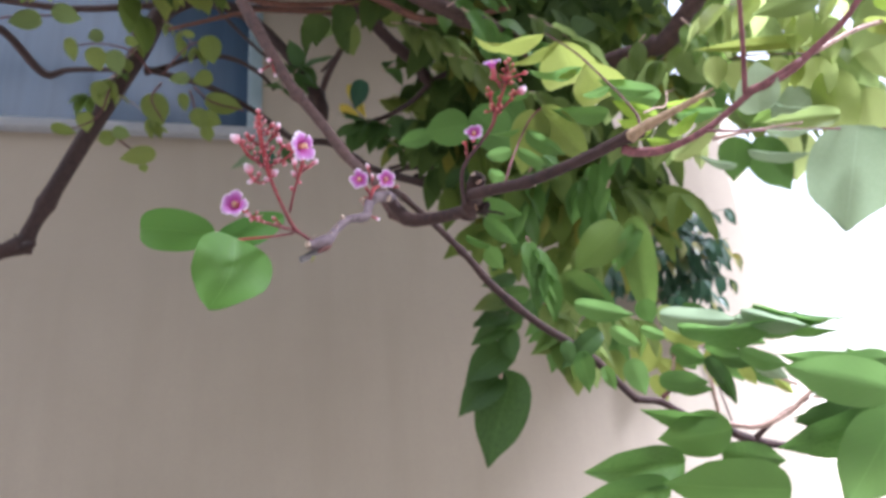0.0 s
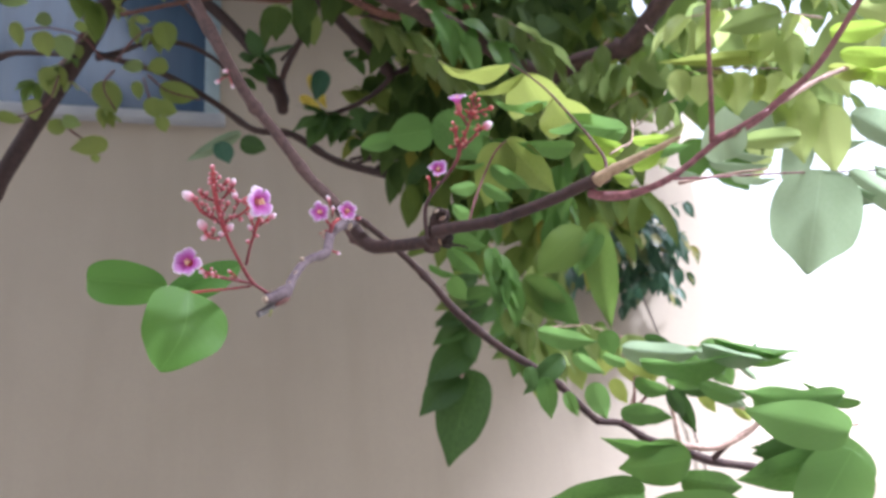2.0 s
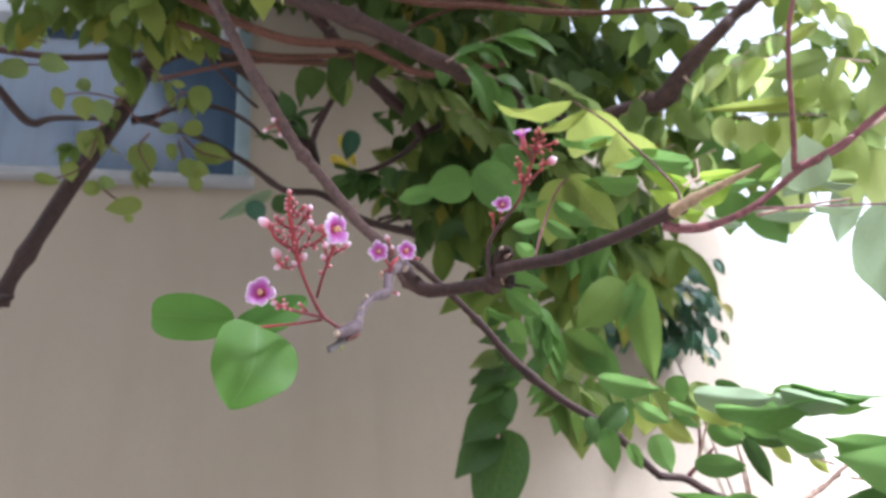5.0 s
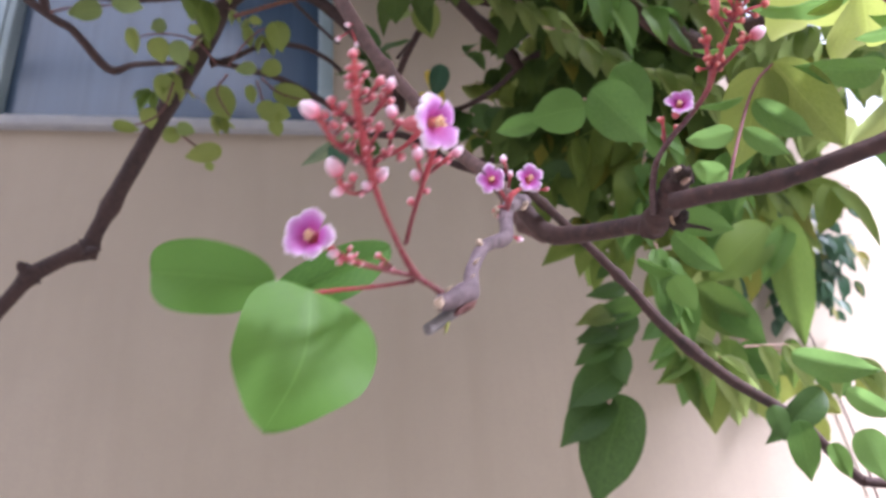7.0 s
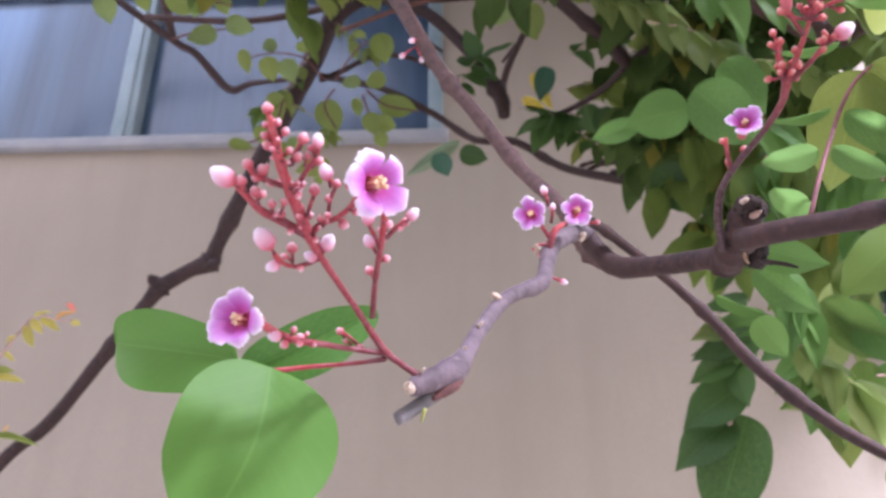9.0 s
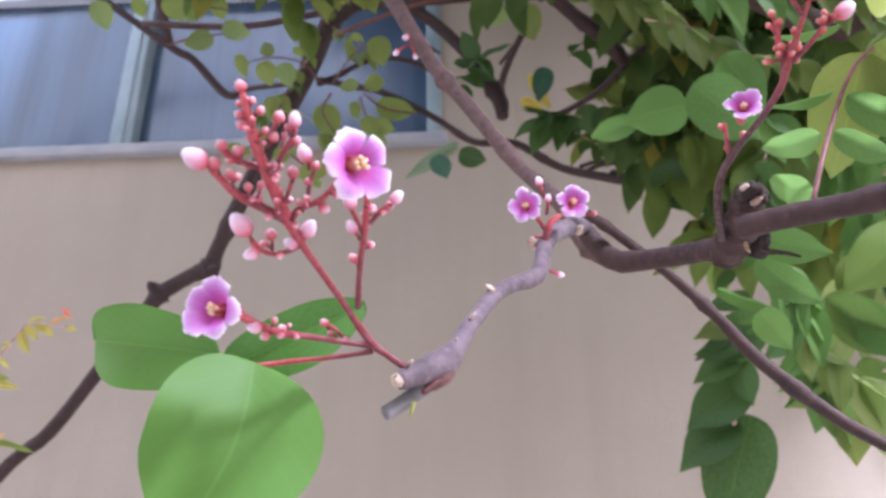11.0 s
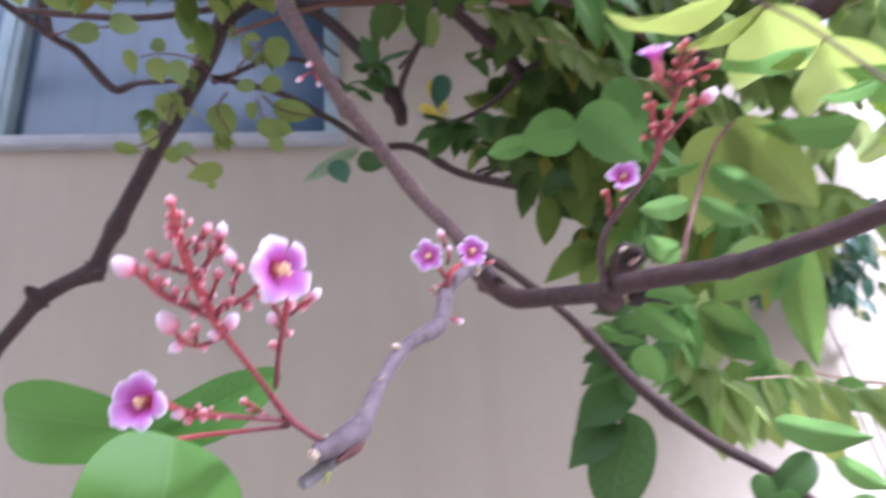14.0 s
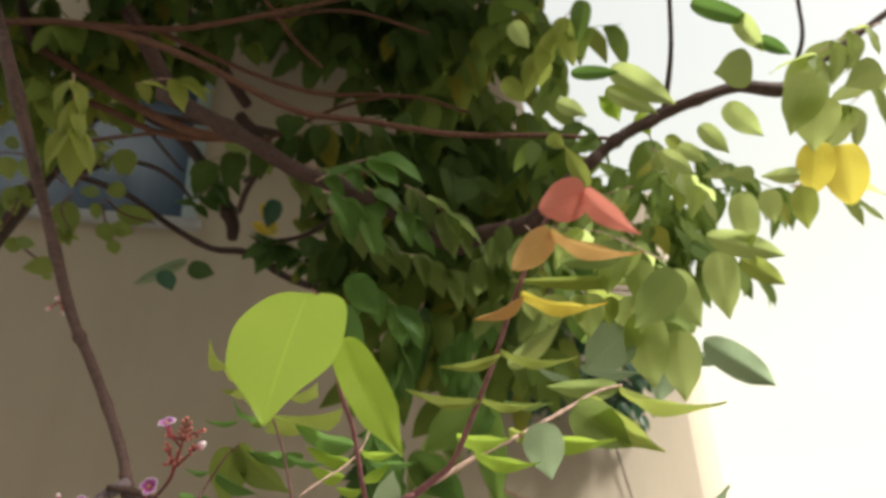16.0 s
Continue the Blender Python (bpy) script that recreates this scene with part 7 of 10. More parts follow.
leaflet(spray, (0.1898, 0.2688, 1.6314), (0.1663, 0.2647, 1.6352), (-0.0661, -0.5451, -0.8357), 0.38, "lime", 1)
leaflet(spray, (0.1867, 0.2732, 1.6247), (0.1688, 0.2680, 1.6271), (-0.0656, -0.5562, -0.8285), 0.5, "lime", 1)
leaflet(spray, (0.1670, 0.2732, 1.6362), (0.1387, 0.2733, 1.6344), (-0.0052, -0.5481, -0.8364), 0.36, "pale_green", 1)
leaflet(spray, (0.1948, 0.2652, 1.6356), (0.2095, 0.2545, 1.6298), (-0.1255, -0.5360, -0.8349), 0.36, "lime", 1)
leaflet(spray, (0.1990, 0.2660, 1.6315), (0.2190, 0.2545, 1.6242), (-0.1429, -0.5395, -0.8297), 0.32, "pale_green", 1)
leaflet(spray, (0.1954, 0.2714, 1.6230), (0.2070, 0.2573, 1.6256), (-0.1240, -0.5489, -0.8267), 0.4, "lime", 1)
leaflet(spray, (0.1956, 0.2739, 1.6180), (0.1824, 0.2689, 1.6173), (-0.0940, -0.5642, -0.8203), 0.5, "lime", 1)

# leaves along the lower branch
leaflet(tree, (0.1951, 0.3861, 1.5589), (0.1683, 0.3907, 1.5393), (-0.4833, -0.8178, -0.3125), 0.4, "deep", 1, "leaf", "dark green leaf")
leaflet(tree, (0.2165, 0.3975, 1.5433), (0.2219, 0.3998, 1.5205), (-0.5499, -0.7576, -0.3516), 0.62, "pale_green", 0, "leaf", "green leaf")
leaflet(tree, (0.2157, 0.3636, 1.4774), (0.1616, 0.3725, 1.4768), (-0.4641, -0.8591, -0.2156), 0.42, "green", 1, "leaf", "leaf by the lower branch")
leaflet(tree, (0.2414, 0.3599, 1.4947), (0.1966, 0.3623, 1.5027), (-0.5251, -0.7294, -0.4385), 0.28, "green", 1, "leaf", "leaf by the lower branch")
leaflet(tree, (0.2436, 0.3555, 1.4904), (0.2031, 0.3609, 1.4892), (-0.5347, -0.8093, -0.2434), 0.62, "green", 2, "leaf", "leaf by the lower branch")
leaflet(tree, (0.2406, 0.3663, 1.4806), (0.2744, 0.3555, 1.4681), (-0.5993, -0.7447, -0.2936), 0.5, "green", 1, "leaf", "leaf by the lower branch")
leaflet(tree, (0.3025, 0.3130, 1.4850), (0.2506, 0.3257, 1.4753), (-0.6630, -0.7157, -0.2195), 0.34, "green", 0, "leaf", "leaf by the lower branch")
leaflet(tree, (0.2960, 0.2928, 1.4836), (0.2639, 0.3064, 1.4601), (-0.6671, -0.7442, -0.0339), 0.72, "pale_green", 0, "leaf", "leaf by the lower branch")
leaflet(tree, (0.2991, 0.3232, 1.4896), (0.2644, 0.3272, 1.4883), (-0.6605, -0.7119, -0.2386), 0.36, "deep", 1, "leaf", "leaf by the lower branch")
leaflet(tree, (0.2514, 0.3036, 1.5135), (0.2955, 0.2936, 1.4938), (-0.6731, -0.6856, -0.2771), 0.42, "pale_green", 1, "leaf", "leaf by the lower branch")
leaflet(tree, (0.3057, 0.2926, 1.5035), (0.2723, 0.2916, 1.5134), (-0.6550, -0.4513, -0.6060), 0.22, "pale_green", 3, "leaf", "leaf by the lower branch")
leaflet(tree, (0.2268, 0.3506, 1.5507), (0.2545, 0.3416, 1.5374), (-0.5550, -0.7488, -0.3623), 0.42, "grey_green", 1, "leaf", "leaf by the lower branch")
leaflet(tree, (0.2519, 0.3336, 1.5474), (0.2804, 0.3259, 1.5312), (-0.6123, -0.7087, -0.3505), 0.46, "pale_green", 0, "leaf", "leaf by the lower branch")
leaflet(tree, (0.2540, 0.3324, 1.5487), (0.3044, 0.3205, 1.5280), (-0.5892, -0.4789, -0.6508), 0.13, "pale_green", 3, "leaf", "leaf by the lower branch")
leaflet(tree, (0.2456, 0.3413, 1.5467), (0.2655, 0.3361, 1.5302), (-0.5880, -0.7297, -0.3489), 0.52, "pale_green", 0, "leaf", "leaf by the lower branch")
leaflet(tree, (0.2271, 0.3572, 1.5611), (0.2265, 0.3568, 1.5463), (-0.5086, -0.8327, -0.2188), 0.75, "olive", 0, "leaf", "leaf by the lower branch")
leaflet(tree, (0.2329, 0.3574, 1.5442), (0.2324, 0.3554, 1.5331), (-0.5225, -0.8324, -0.1848), 0.8, "yellow_green", 0, "leaf", "leaf by the lower branch")
leaflet(tree, (0.2440, 0.3555, 1.5413), (0.2474, 0.3522, 1.5307), (-0.5468, -0.8184, -0.1770), 0.7, "yellow_green", 0, "leaf", "leaf by the lower branch")
leaflet(tree, (0.2534, 0.3540, 1.5387), (0.2540, 0.3509, 1.5295), (-0.5611, -0.8098, -0.1714), 0.7, "yellow_green", 2, "leaf", "leaf by the lower branch")
leaflet(tree, (0.2394, 0.3493, 1.5328), (0.2611, 0.3423, 1.5191), (-0.5785, -0.7495, -0.3217), 0.36, "deep", 1, "leaf", "leaf by the lower branch")
leaflet(tree, (0.2583, 0.3417, 1.5251), (0.2745, 0.3371, 1.5097), (-0.6129, -0.7304, -0.3014), 0.42, "grey_green", 1, "leaf", "leaf by the lower branch")
leaflet(tree, (0.2405, 0.3511, 1.5280), (0.2492, 0.3531, 1.5023), (-0.5513, -0.8240, -0.1311), 0.34, "deep", 3, "leaf", "leaf by the lower branch")
leaflet(tree, (0.2166, 0.3606, 1.5218), (0.2376, 0.3532, 1.5096), (-0.5333, -0.7029, -0.4707), 0.46, "green", 1, "leaf", "leaf by the lower branch")
leaflet(tree, (0.2269, 0.3578, 1.5344), (0.2397, 0.3513, 1.5251), (-0.5370, -0.6824, -0.4960), 0.4, "pale_green", 1, "leaf", "leaf by the lower branch")
leaflet(tree, (0.1735, 0.3680, 1.5709), (0.2051, 0.3586, 1.5559), (-0.4340, -0.7014, -0.5653), 0.36, "pale_green", 1, "leaf", "leaf by the lower branch")
leaflet(tree, (0.1932, 0.3692, 1.5556), (0.2076, 0.3647, 1.5405), (-0.4598, -0.7092, -0.5344), 0.44, "pale_green", 1, "leaf", "leaf by the lower branch")
leaflet(tree, (0.1811, 0.3874, 1.5477), (0.1821, 0.3907, 1.5233), (-0.4021, -0.8985, -0.1758), 0.5, "green", 0, "leaf", "leaf by the lower branch")
leaflet(tree, (0.1719, 0.3870, 1.5545), (0.1726, 0.3861, 1.5396), (-0.3843, -0.9004, -0.2037), 0.6, "deep", 2, "leaf", "leaf by the lower branch")
leaflet(tree, (0.1933, 0.3883, 1.5378), (0.1971, 0.3867, 1.5226), (-0.4297, -0.8882, -0.1626), 0.5, "green", 1, "leaf", "leaf by the lower branch")
leaflet(tree, (0.2579, 0.3531, 1.5249), (0.2632, 0.3505, 1.5119), (-0.5753, -0.8066, -0.1359), 0.5, "yellow_green", 2, "leaf", "leaf by the lower branch")
leaflet(tree, (0.2764, 0.3518, 1.5160), (0.2827, 0.3481, 1.5046), (-0.6060, -0.7870, -0.1154), 0.45, "yellow_green", 1, "leaf", "leaf by the lower branch")
leaflet(tree, (0.2098, 0.3655, 1.5533), (0.2232, 0.3593, 1.5428), (-0.4914, -0.6899, -0.5315), 0.4, "pale_green", 1, "leaf", "leaf by the lower branch")
stem("twig", [(0.2236, 0.3771, 1.5183, 0.00082), (0.2262, 0.3682, 1.5315, 0.00065), (0.2285, 0.3524, 1.5505, 0.00048)], TWIG_PALE, tree, "")
stem("twig", [(0.2812, 0.3422, 1.5092, 0.00093), (0.2682, 0.3430, 1.5157, 0.00062), (0.2596, 0.3427, 1.5270, 0.00047)], TWIG_PALE, tree, "")
stem("twig", [(0.3126, 0.3063, 1.4936, 0.00086), (0.3008, 0.3258, 1.4953, 0.00075), (0.2891, 0.3432, 1.5018, 0.00078)], TWIG_PALE, tree, "")
stem("twig", [(0.2480, 0.3713, 1.5030, 0.00065), (0.2429, 0.3624, 1.5135, 0.00048), (0.2395, 0.3584, 1.5248, 0.00048)], TWIG_PALE, tree, "")

arching = stem("compound_leaf", [(0.4492, 0.8500, 1.7058, 0.00271), (0.4827, 0.8369, 1.6854, 0.00234), (0.5275, 0.8313, 1.6661, 0.00201), (0.5724, 0.8224, 1.6541, 0.00201), (0.6104, 0.8064, 1.6373, 0.00165), (0.6515, 0.8006, 1.6211, 0.00132)], TWIG_PALE, tree, "arching leaf with hanging leaflets")
leaflet(arching, (0.4546, 0.8363, 1.6940), (0.4834, 0.8381, 1.6564), (-0.6224, -0.7743, -0.1148), 0.5, "olive", 1)
leaflet(arching, (0.4896, 0.8327, 1.6773), (0.4753, 0.8536, 1.6272), (-0.6305, -0.7710, -0.0894), 0.75, "yellow_green", 1)
leaflet(arching, (0.4987, 0.8432, 1.6469), (0.5424, 0.8416, 1.6063), (-0.6573, -0.7512, -0.0608), 0.42, "yellow_green", 1)
leaflet(arching, (0.5233, 0.8272, 1.6656), (0.5439, 0.8334, 1.6237), (-0.6697, -0.7384, -0.0791), 0.75, "green", 1)
leaflet(arching, (0.5679, 0.8186, 1.6530), (0.5665, 0.8359, 1.6019), (-0.6918, -0.7196, -0.0601), 0.52, "yellow_green", 1)
leaflet(arching, (0.5883, 0.8160, 1.6443), (0.6009, 0.8249, 1.6023), (-0.7102, -0.7019, -0.0549), 0.7, "green", 1)
leaflet(arching, (0.6189, 0.8103, 1.6354), (0.6452, 0.8171, 1.5880), (-0.7329, -0.6790, -0.0422), 0.62, "green", 1)
leaflet(arching, (0.6532, 0.8054, 1.6217), (0.6796, 0.8056, 1.5895), (-0.7530, -0.6571, -0.0354), 0.25, "grey_green", 1)
leaflet(tree, (0.3963, 0.6482, 1.7609), (0.4060, 0.6849, 1.6461), (-0.5667, -0.7788, -0.2689), 0.3, "mid_green", 0, "leaf", "leaf of the middle distance")
leaflet(tree, (0.3825, 0.6529, 1.7553), (0.3254, 0.6705, 1.7113), (-0.5154, -0.7950, -0.3201), 0.6, "mid_green", 2, "leaf", "leaf of the middle distance")
leaflet(tree, (0.4009, 0.6510, 1.7526), (0.3706, 0.6654, 1.7054), (-0.5510, -0.7755, -0.3082), 0.4, "green", 1, "leaf", "leaf of the middle distance")
leaflet(tree, (0.3155, 0.6828, 1.7122), (0.3644, 0.6882, 1.6548), (-0.4971, -0.8312, -0.2491), 0.48, "mid_green", 1, "leaf", "leaf of the middle distance")
leaflet(tree, (0.2918, 0.6833, 1.7206), (0.2976, 0.6914, 1.6738), (-0.4420, -0.8537, -0.2753), 0.62, "green", 0, "leaf", "leaf of the middle distance")
leaflet(tree, (0.3072, 0.7009, 1.6735), (0.3198, 0.7224, 1.5928), (-0.4596, -0.8703, -0.1769), 0.36, "mid_green", 3, "leaf", "leaf of the middle distance")
leaflet(tree, (0.3445, 0.6981, 1.6652), (0.3412, 0.7167, 1.5976), (-0.4947, -0.8519, -0.1719), 0.42, "mid_green", 1, "leaf", "leaf of the middle distance")
leaflet(tree, (0.3643, 0.6976, 1.6586), (0.3767, 0.7108, 1.5973), (-0.5259, -0.8345, -0.1644), 0.45, "green", 0, "leaf", "leaf of the middle distance")
leaflet(tree, (0.3193, 0.7033, 1.6630), (0.2761, 0.7128, 1.6324), (-0.4413, -0.8747, -0.2003), 0.35, "mid_green", 3, "leaf", "leaf of the middle distance")
leaflet(tree, (0.3101, 0.6965, 1.6825), (0.2695, 0.7058, 1.6514), (-0.4332, -0.8714, -0.2302), 0.38, "green", 1, "leaf", "leaf of the middle distance")
leaflet(tree, (0.3994, 0.6911, 1.6597), (0.3938, 0.6998, 1.6162), (-0.5557, -0.8124, -0.1764), 0.4, "mid_green", 3, "leaf", "leaf of the middle distance")
# hanging spray of the middle distance
hanging = stem("compound_leaf", [(0.3126, 0.8649, 1.7680, 0.00326), (0.3165, 0.8751, 1.7407, 0.00289), (0.3150, 0.8919, 1.7007, 0.00253), (0.3015, 0.9041, 1.6535, 0.00215)], TWIG_PALE, tree, "hanging spray of deep green leaflets")
leaflet(hanging, (0.3154, 0.8712, 1.7509), (0.2674, 0.8568, 1.7378), (-0.4666, -0.8804, -0.0855), 0.5, "olive", 1)
leaflet(hanging, (0.3162, 0.8779, 1.7340), (0.2667, 0.8650, 1.7185), (-0.4643, -0.8832, -0.0662), 0.5, "deep", 1)
leaflet(hanging, (0.3107, 0.8860, 1.7180), (0.2610, 0.8765, 1.6946), (-0.4566, -0.8885, -0.0451), 0.55, "deep", 3)
leaflet(hanging, (0.3155, 0.8863, 1.7140), (0.3123, 0.8730, 1.6669), (-0.4804, -0.8766, -0.0277), 0.6, "deep", 0)
leaflet(hanging, (0.3167, 0.8957, 1.6904), (0.2507, 0.8960, 1.6546), (-0.4499, -0.8930, -0.0095), 0.66, "deep", 1)
leaflet(hanging, (0.3086, 0.9100, 1.6614), (0.2391, 0.9155, 1.6153), (-0.4359, -0.8996, 0.0257), 0.58, "deep", 1)
leaflet(hanging, (0.3227, 0.9056, 1.6622), (0.2718, 0.9348, 1.5455), (-0.4520, -0.8899, 0.0611), 0.56, "deep", 0)
leaflet(tree, (0.2021, 0.5768, 1.8302), (0.1561, 0.5885, 1.8281), (-0.25, -0.90, -0.35), 0.78, "green", 0, "leaf", "broad green leaf")
leaflet(tree, (0.2001, 0.5544, 1.8317), (0.2517, 0.5799, 1.7973), (-0.30, -0.85, -0.43), 0.62, "green", 0, "leaf", "broad green leaf")
leaflet(tree, (0.2381, 0.5800, 1.8740), (0.2690, 0.5972, 1.8335), (-0.30, -0.85, -0.43), 0.62, "green", 2, "leaf", "broad green leaf")
leaflet(tree, (0.1707, 0.5996, 1.8343), (0.1342, 0.6202, 1.8344), (-0.35, -0.75, -0.55), 0.45, "green", 1, "leaf", "green leaf")

# sprays over the window
compound_leaf(tree, (-0.1496, 0.9530, 2.3283), (-0.0811, 0.9543, 2.3308), 4, 0.0428, "yellow_green", 0.45, 0.08, 1, None, 0.6, 0.2)
compound_leaf(tree, (-0.1123, 0.7852, 2.2903), (-0.1149, 0.8146, 2.2267), 3, 0.0490, "yellow_green", 0.45, 0.08, 2, None, 0.6, 0.2)
compound_leaf(tree, (-0.0912, 0.8270, 2.3207), (-0.1007, 0.8514, 2.2672), 3, 0.0443, "yellow_green", 0.45, 0.08, 3, None, 0.6, 0.2)
compound_leaf(tree, (0.0413, 1.0262, 2.1846), (0.0774, 1.0062, 2.2305), 4, 0.0445, "deep", 0.45, 0.08, 4, None, 0.6, 0.2)
compound_leaf(tree, (0.2317, 1.0941, 2.2906), (0.2792, 1.0864, 2.3108), 2, 0.0597, "deep", 0.45, 0.08, 5, None, 0.6, 0.2)
compound_leaf(tree, (0.2037, 1.0334, 2.1813), (0.2724, 1.0329, 2.1877), 5, 0.0445, "light_olive", 0.45, 0.08, 6, None, 0.6, 0.2)
compound_leaf(tree, (0.2184, 1.0097, 2.1145), (0.1696, 1.0059, 2.1192), 4, 0.0408, "deep", 0.45, 0.08, 7, None, 0.6, 0.2)
compound_leaf(tree, (0.3088, 1.0093, 2.2414), (0.3756, 1.0303, 2.2012), 4, 0.0471, "light_olive", 0.45, 0.08, 8, None, 0.6, 0.2)
compound_leaf(tree, (0.2518, 1.0715, 2.1026), (0.1762, 1.0538, 2.1352), 4, 0.0445, "deep", 0.45, 0.08, 9, None, 0.6, 0.2)
leaflet(tree, (-0.3929, 0.9603, 2.3413), (-0.3352, 0.9785, 2.3303), (0.2751, -0.5283, -0.8033), 0.7, "light_olive", 2, "leaf", "small leaf of an outer spray")
leaflet(tree, (-0.3244, 0.9930, 2.3759), (-0.3148, 1.0167, 2.3494), (0.3888, -0.8048, -0.4485), 0.8, "light_olive", 2, "leaf", "small leaf of an outer spray")
leaflet(tree, (-0.3137, 0.9737, 2.2796), (-0.3668, 0.9843, 2.2765), (0.1281, -0.7323, -0.6688), 0.56, "olive", 2, "leaf", "small leaf of an outer spray")
leaflet(tree, (-0.2979, 0.9664, 2.2896), (-0.2577, 0.9815, 2.2837), (0.3116, -0.5651, -0.7639), 0.7, "olive", 2, "leaf", "small leaf of an outer spray")
leaflet(tree, (-0.2376, 1.0305, 2.2995), (-0.2647, 1.0408, 2.2990), (0.3395, -0.7747, -0.5335), 0.75, "olive", 0, "leaf", "small leaf of an outer spray")
leaflet(tree, (-0.1948, 0.9832, 2.2524), (-0.1739, 0.9949, 2.2526), (0.0929, -0.7395, -0.6667), 0.66, "light_olive", 0, "leaf", "small leaf of an outer spray")
leaflet(tree, (-0.2732, 0.9787, 2.2478), (-0.2702, 1.0027, 2.2200), (0.0189, -0.8993, -0.4369), 0.54, "light_olive", 0, "leaf", "small leaf of an outer spray")
leaflet(tree, (-0.2464, 1.0064, 2.2539), (-0.2377, 1.0311, 2.2251), (0.3214, -0.6605, -0.6786), 0.8, "light_olive", 0, "leaf", "small leaf of an outer spray")
leaflet(tree, (-0.2251, 1.0391, 2.2747), (-0.2159, 1.0644, 2.2447), (0.2192, -0.6462, -0.7310), 0.8, "olive", 0, "leaf", "small leaf of an outer spray")
leaflet(tree, (-0.2482, 1.0628, 2.2304), (-0.2416, 1.0920, 2.1916), (0.0305, -0.9253, -0.3779), 0.62, "light_olive", 0, "leaf", "small leaf of an outer spray")
leaflet(tree, (-0.2729, 1.0849, 2.1849), (-0.2670, 1.1079, 2.1596), (0.4339, -0.7512, -0.4974), 0.8, "light_olive", 2, "leaf", "small leaf of an outer spray")
leaflet(tree, (-0.3108, 1.0589, 2.1392), (-0.2755, 1.0724, 2.1365), (0.0868, -0.8989, -0.4295), 0.48, "light_olive", 0, "leaf", "small leaf of an outer spray")
leaflet(tree, (-0.2226, 1.0890, 2.1421), (-0.2554, 1.1002, 2.1393), (0.2740, -0.8326, -0.4814), 0.74, "light_olive", 1, "leaf", "small leaf of an outer spray")
leaflet(tree, (-0.2204, 1.0544, 2.1311), (-0.1948, 1.0680, 2.1275), (0.2840, -0.6957, -0.6598), 0.75, "olive", 0, "leaf", "small leaf of an outer spray")
leaflet(tree, (-0.1573, 1.0692, 2.0979), (-0.2150, 1.0803, 2.0933), (0.3566, -0.8581, -0.3694), 0.5, "light_olive", 0, "leaf", "small leaf of an outer spray")
leaflet(tree, (-0.1808, 1.0959, 2.0928), (-0.1785, 1.1110, 2.0841), (0.0816, -0.7493, -0.6571), 0.8, "light_olive", 2, "leaf", "small leaf of an outer spray")
leaflet(tree, (-0.1679, 1.0706, 2.2135), (-0.1533, 1.1028, 2.1690), (-0.0131, -0.7433, -0.6689), 0.8, "light_olive", 1, "leaf", "small leaf of an outer spray")
leaflet(tree, (-0.1193, 1.0385, 2.3024), (-0.1152, 1.0609, 2.2781), (0.0299, -0.8701, -0.4919), 0.55, "light_olive", 1, "leaf", "small leaf of an outer spray")
leaflet(tree, (-0.0744, 1.0040, 2.2827), (-0.0635, 1.0324, 2.2459), (0.2269, -0.6797, -0.6975), 0.8, "light_olive", 1, "leaf", "small leaf of an outer spray")
leaflet(tree, (-0.1099, 0.9919, 2.2777), (-0.0907, 1.0030, 2.2791), (0.2221, -0.5822, -0.7821), 0.6, "light_olive", 0, "leaf", "small leaf of an outer spray")
leaflet(tree, (-0.0671, 1.0362, 2.2257), (-0.1011, 1.0474, 2.2227), (-0.1386, -0.8212, -0.5536), 0.75, "light_olive", 0, "leaf", "small leaf of an outer spray")
leaflet(tree, (-0.1021, 1.0100, 2.2032), (-0.1354, 1.0200, 2.2028), (0.2967, -0.7248, -0.6218), 0.57, "olive", 2, "leaf", "small leaf of an outer spray")
leaflet(tree, (-0.0815, 1.0630, 2.1992), (-0.0165, 1.0805, 2.1900), (0.2643, -0.6398, -0.7217), 0.53, "light_olive", 1, "leaf", "small leaf of an outer spray")
leaflet(tree, (-0.1182, 1.0679, 2.2128), (-0.1142, 1.0893, 2.1908), (0.1837, -0.9263, -0.3290), 0.6, "light_olive", 0, "leaf", "small leaf of an outer spray")
leaflet(tree, (-0.0921, 1.0256, 2.1543), (-0.0833, 1.0489, 2.1283), (-0.0059, -0.9120, -0.4102), 0.8, "light_olive", 0, "leaf", "small leaf of an outer spray")
leaflet(tree, (-0.0895, 1.0834, 2.1796), (-0.0544, 1.0986, 2.1732), (-0.1112, -0.8529, -0.5101), 0.75, "light_olive", 1, "leaf", "small leaf of an outer spray")
leaflet(tree, (-0.0796, 1.0432, 2.1313), (-0.0733, 1.0630, 2.1128), (0.0358, -0.7317, -0.6807), 0.8, "light_olive", 2, "leaf", "small leaf of an outer spray")
leaflet(tree, (-0.2013, 1.0025, 2.3007), (-0.1796, 1.0148, 2.2996), (0.0061, -0.8830, -0.4694), 0.75, "olive", 2, "leaf", "small leaf of an outer spray")
leaflet(tree, (-0.5013, 0.9739, 2.3690), (-0.4949, 1.0023, 2.3319), (0.1972, -0.7229, -0.6622), 0.75, "olive", 2, "leaf", "small leaf of an outer spray")
leaflet(tree, (-0.4198, 0.9364, 2.3291), (-0.4127, 0.9566, 2.3099), (0.5135, -0.7109, -0.4806), 0.8, "light_olive", 0, "leaf", "small leaf of an outer spray")
stem("twig", [(-0.1626, 1.0370, 2.2292, 0.00199), (-0.1911, 1.0220, 2.2594, 0.00172), (-0.2383, 1.0161, 2.2685, 0.00146), (-0.2832, 1.0179, 2.2613, 0.00119)], TWIG_BROWN, tree, "", sides=5)
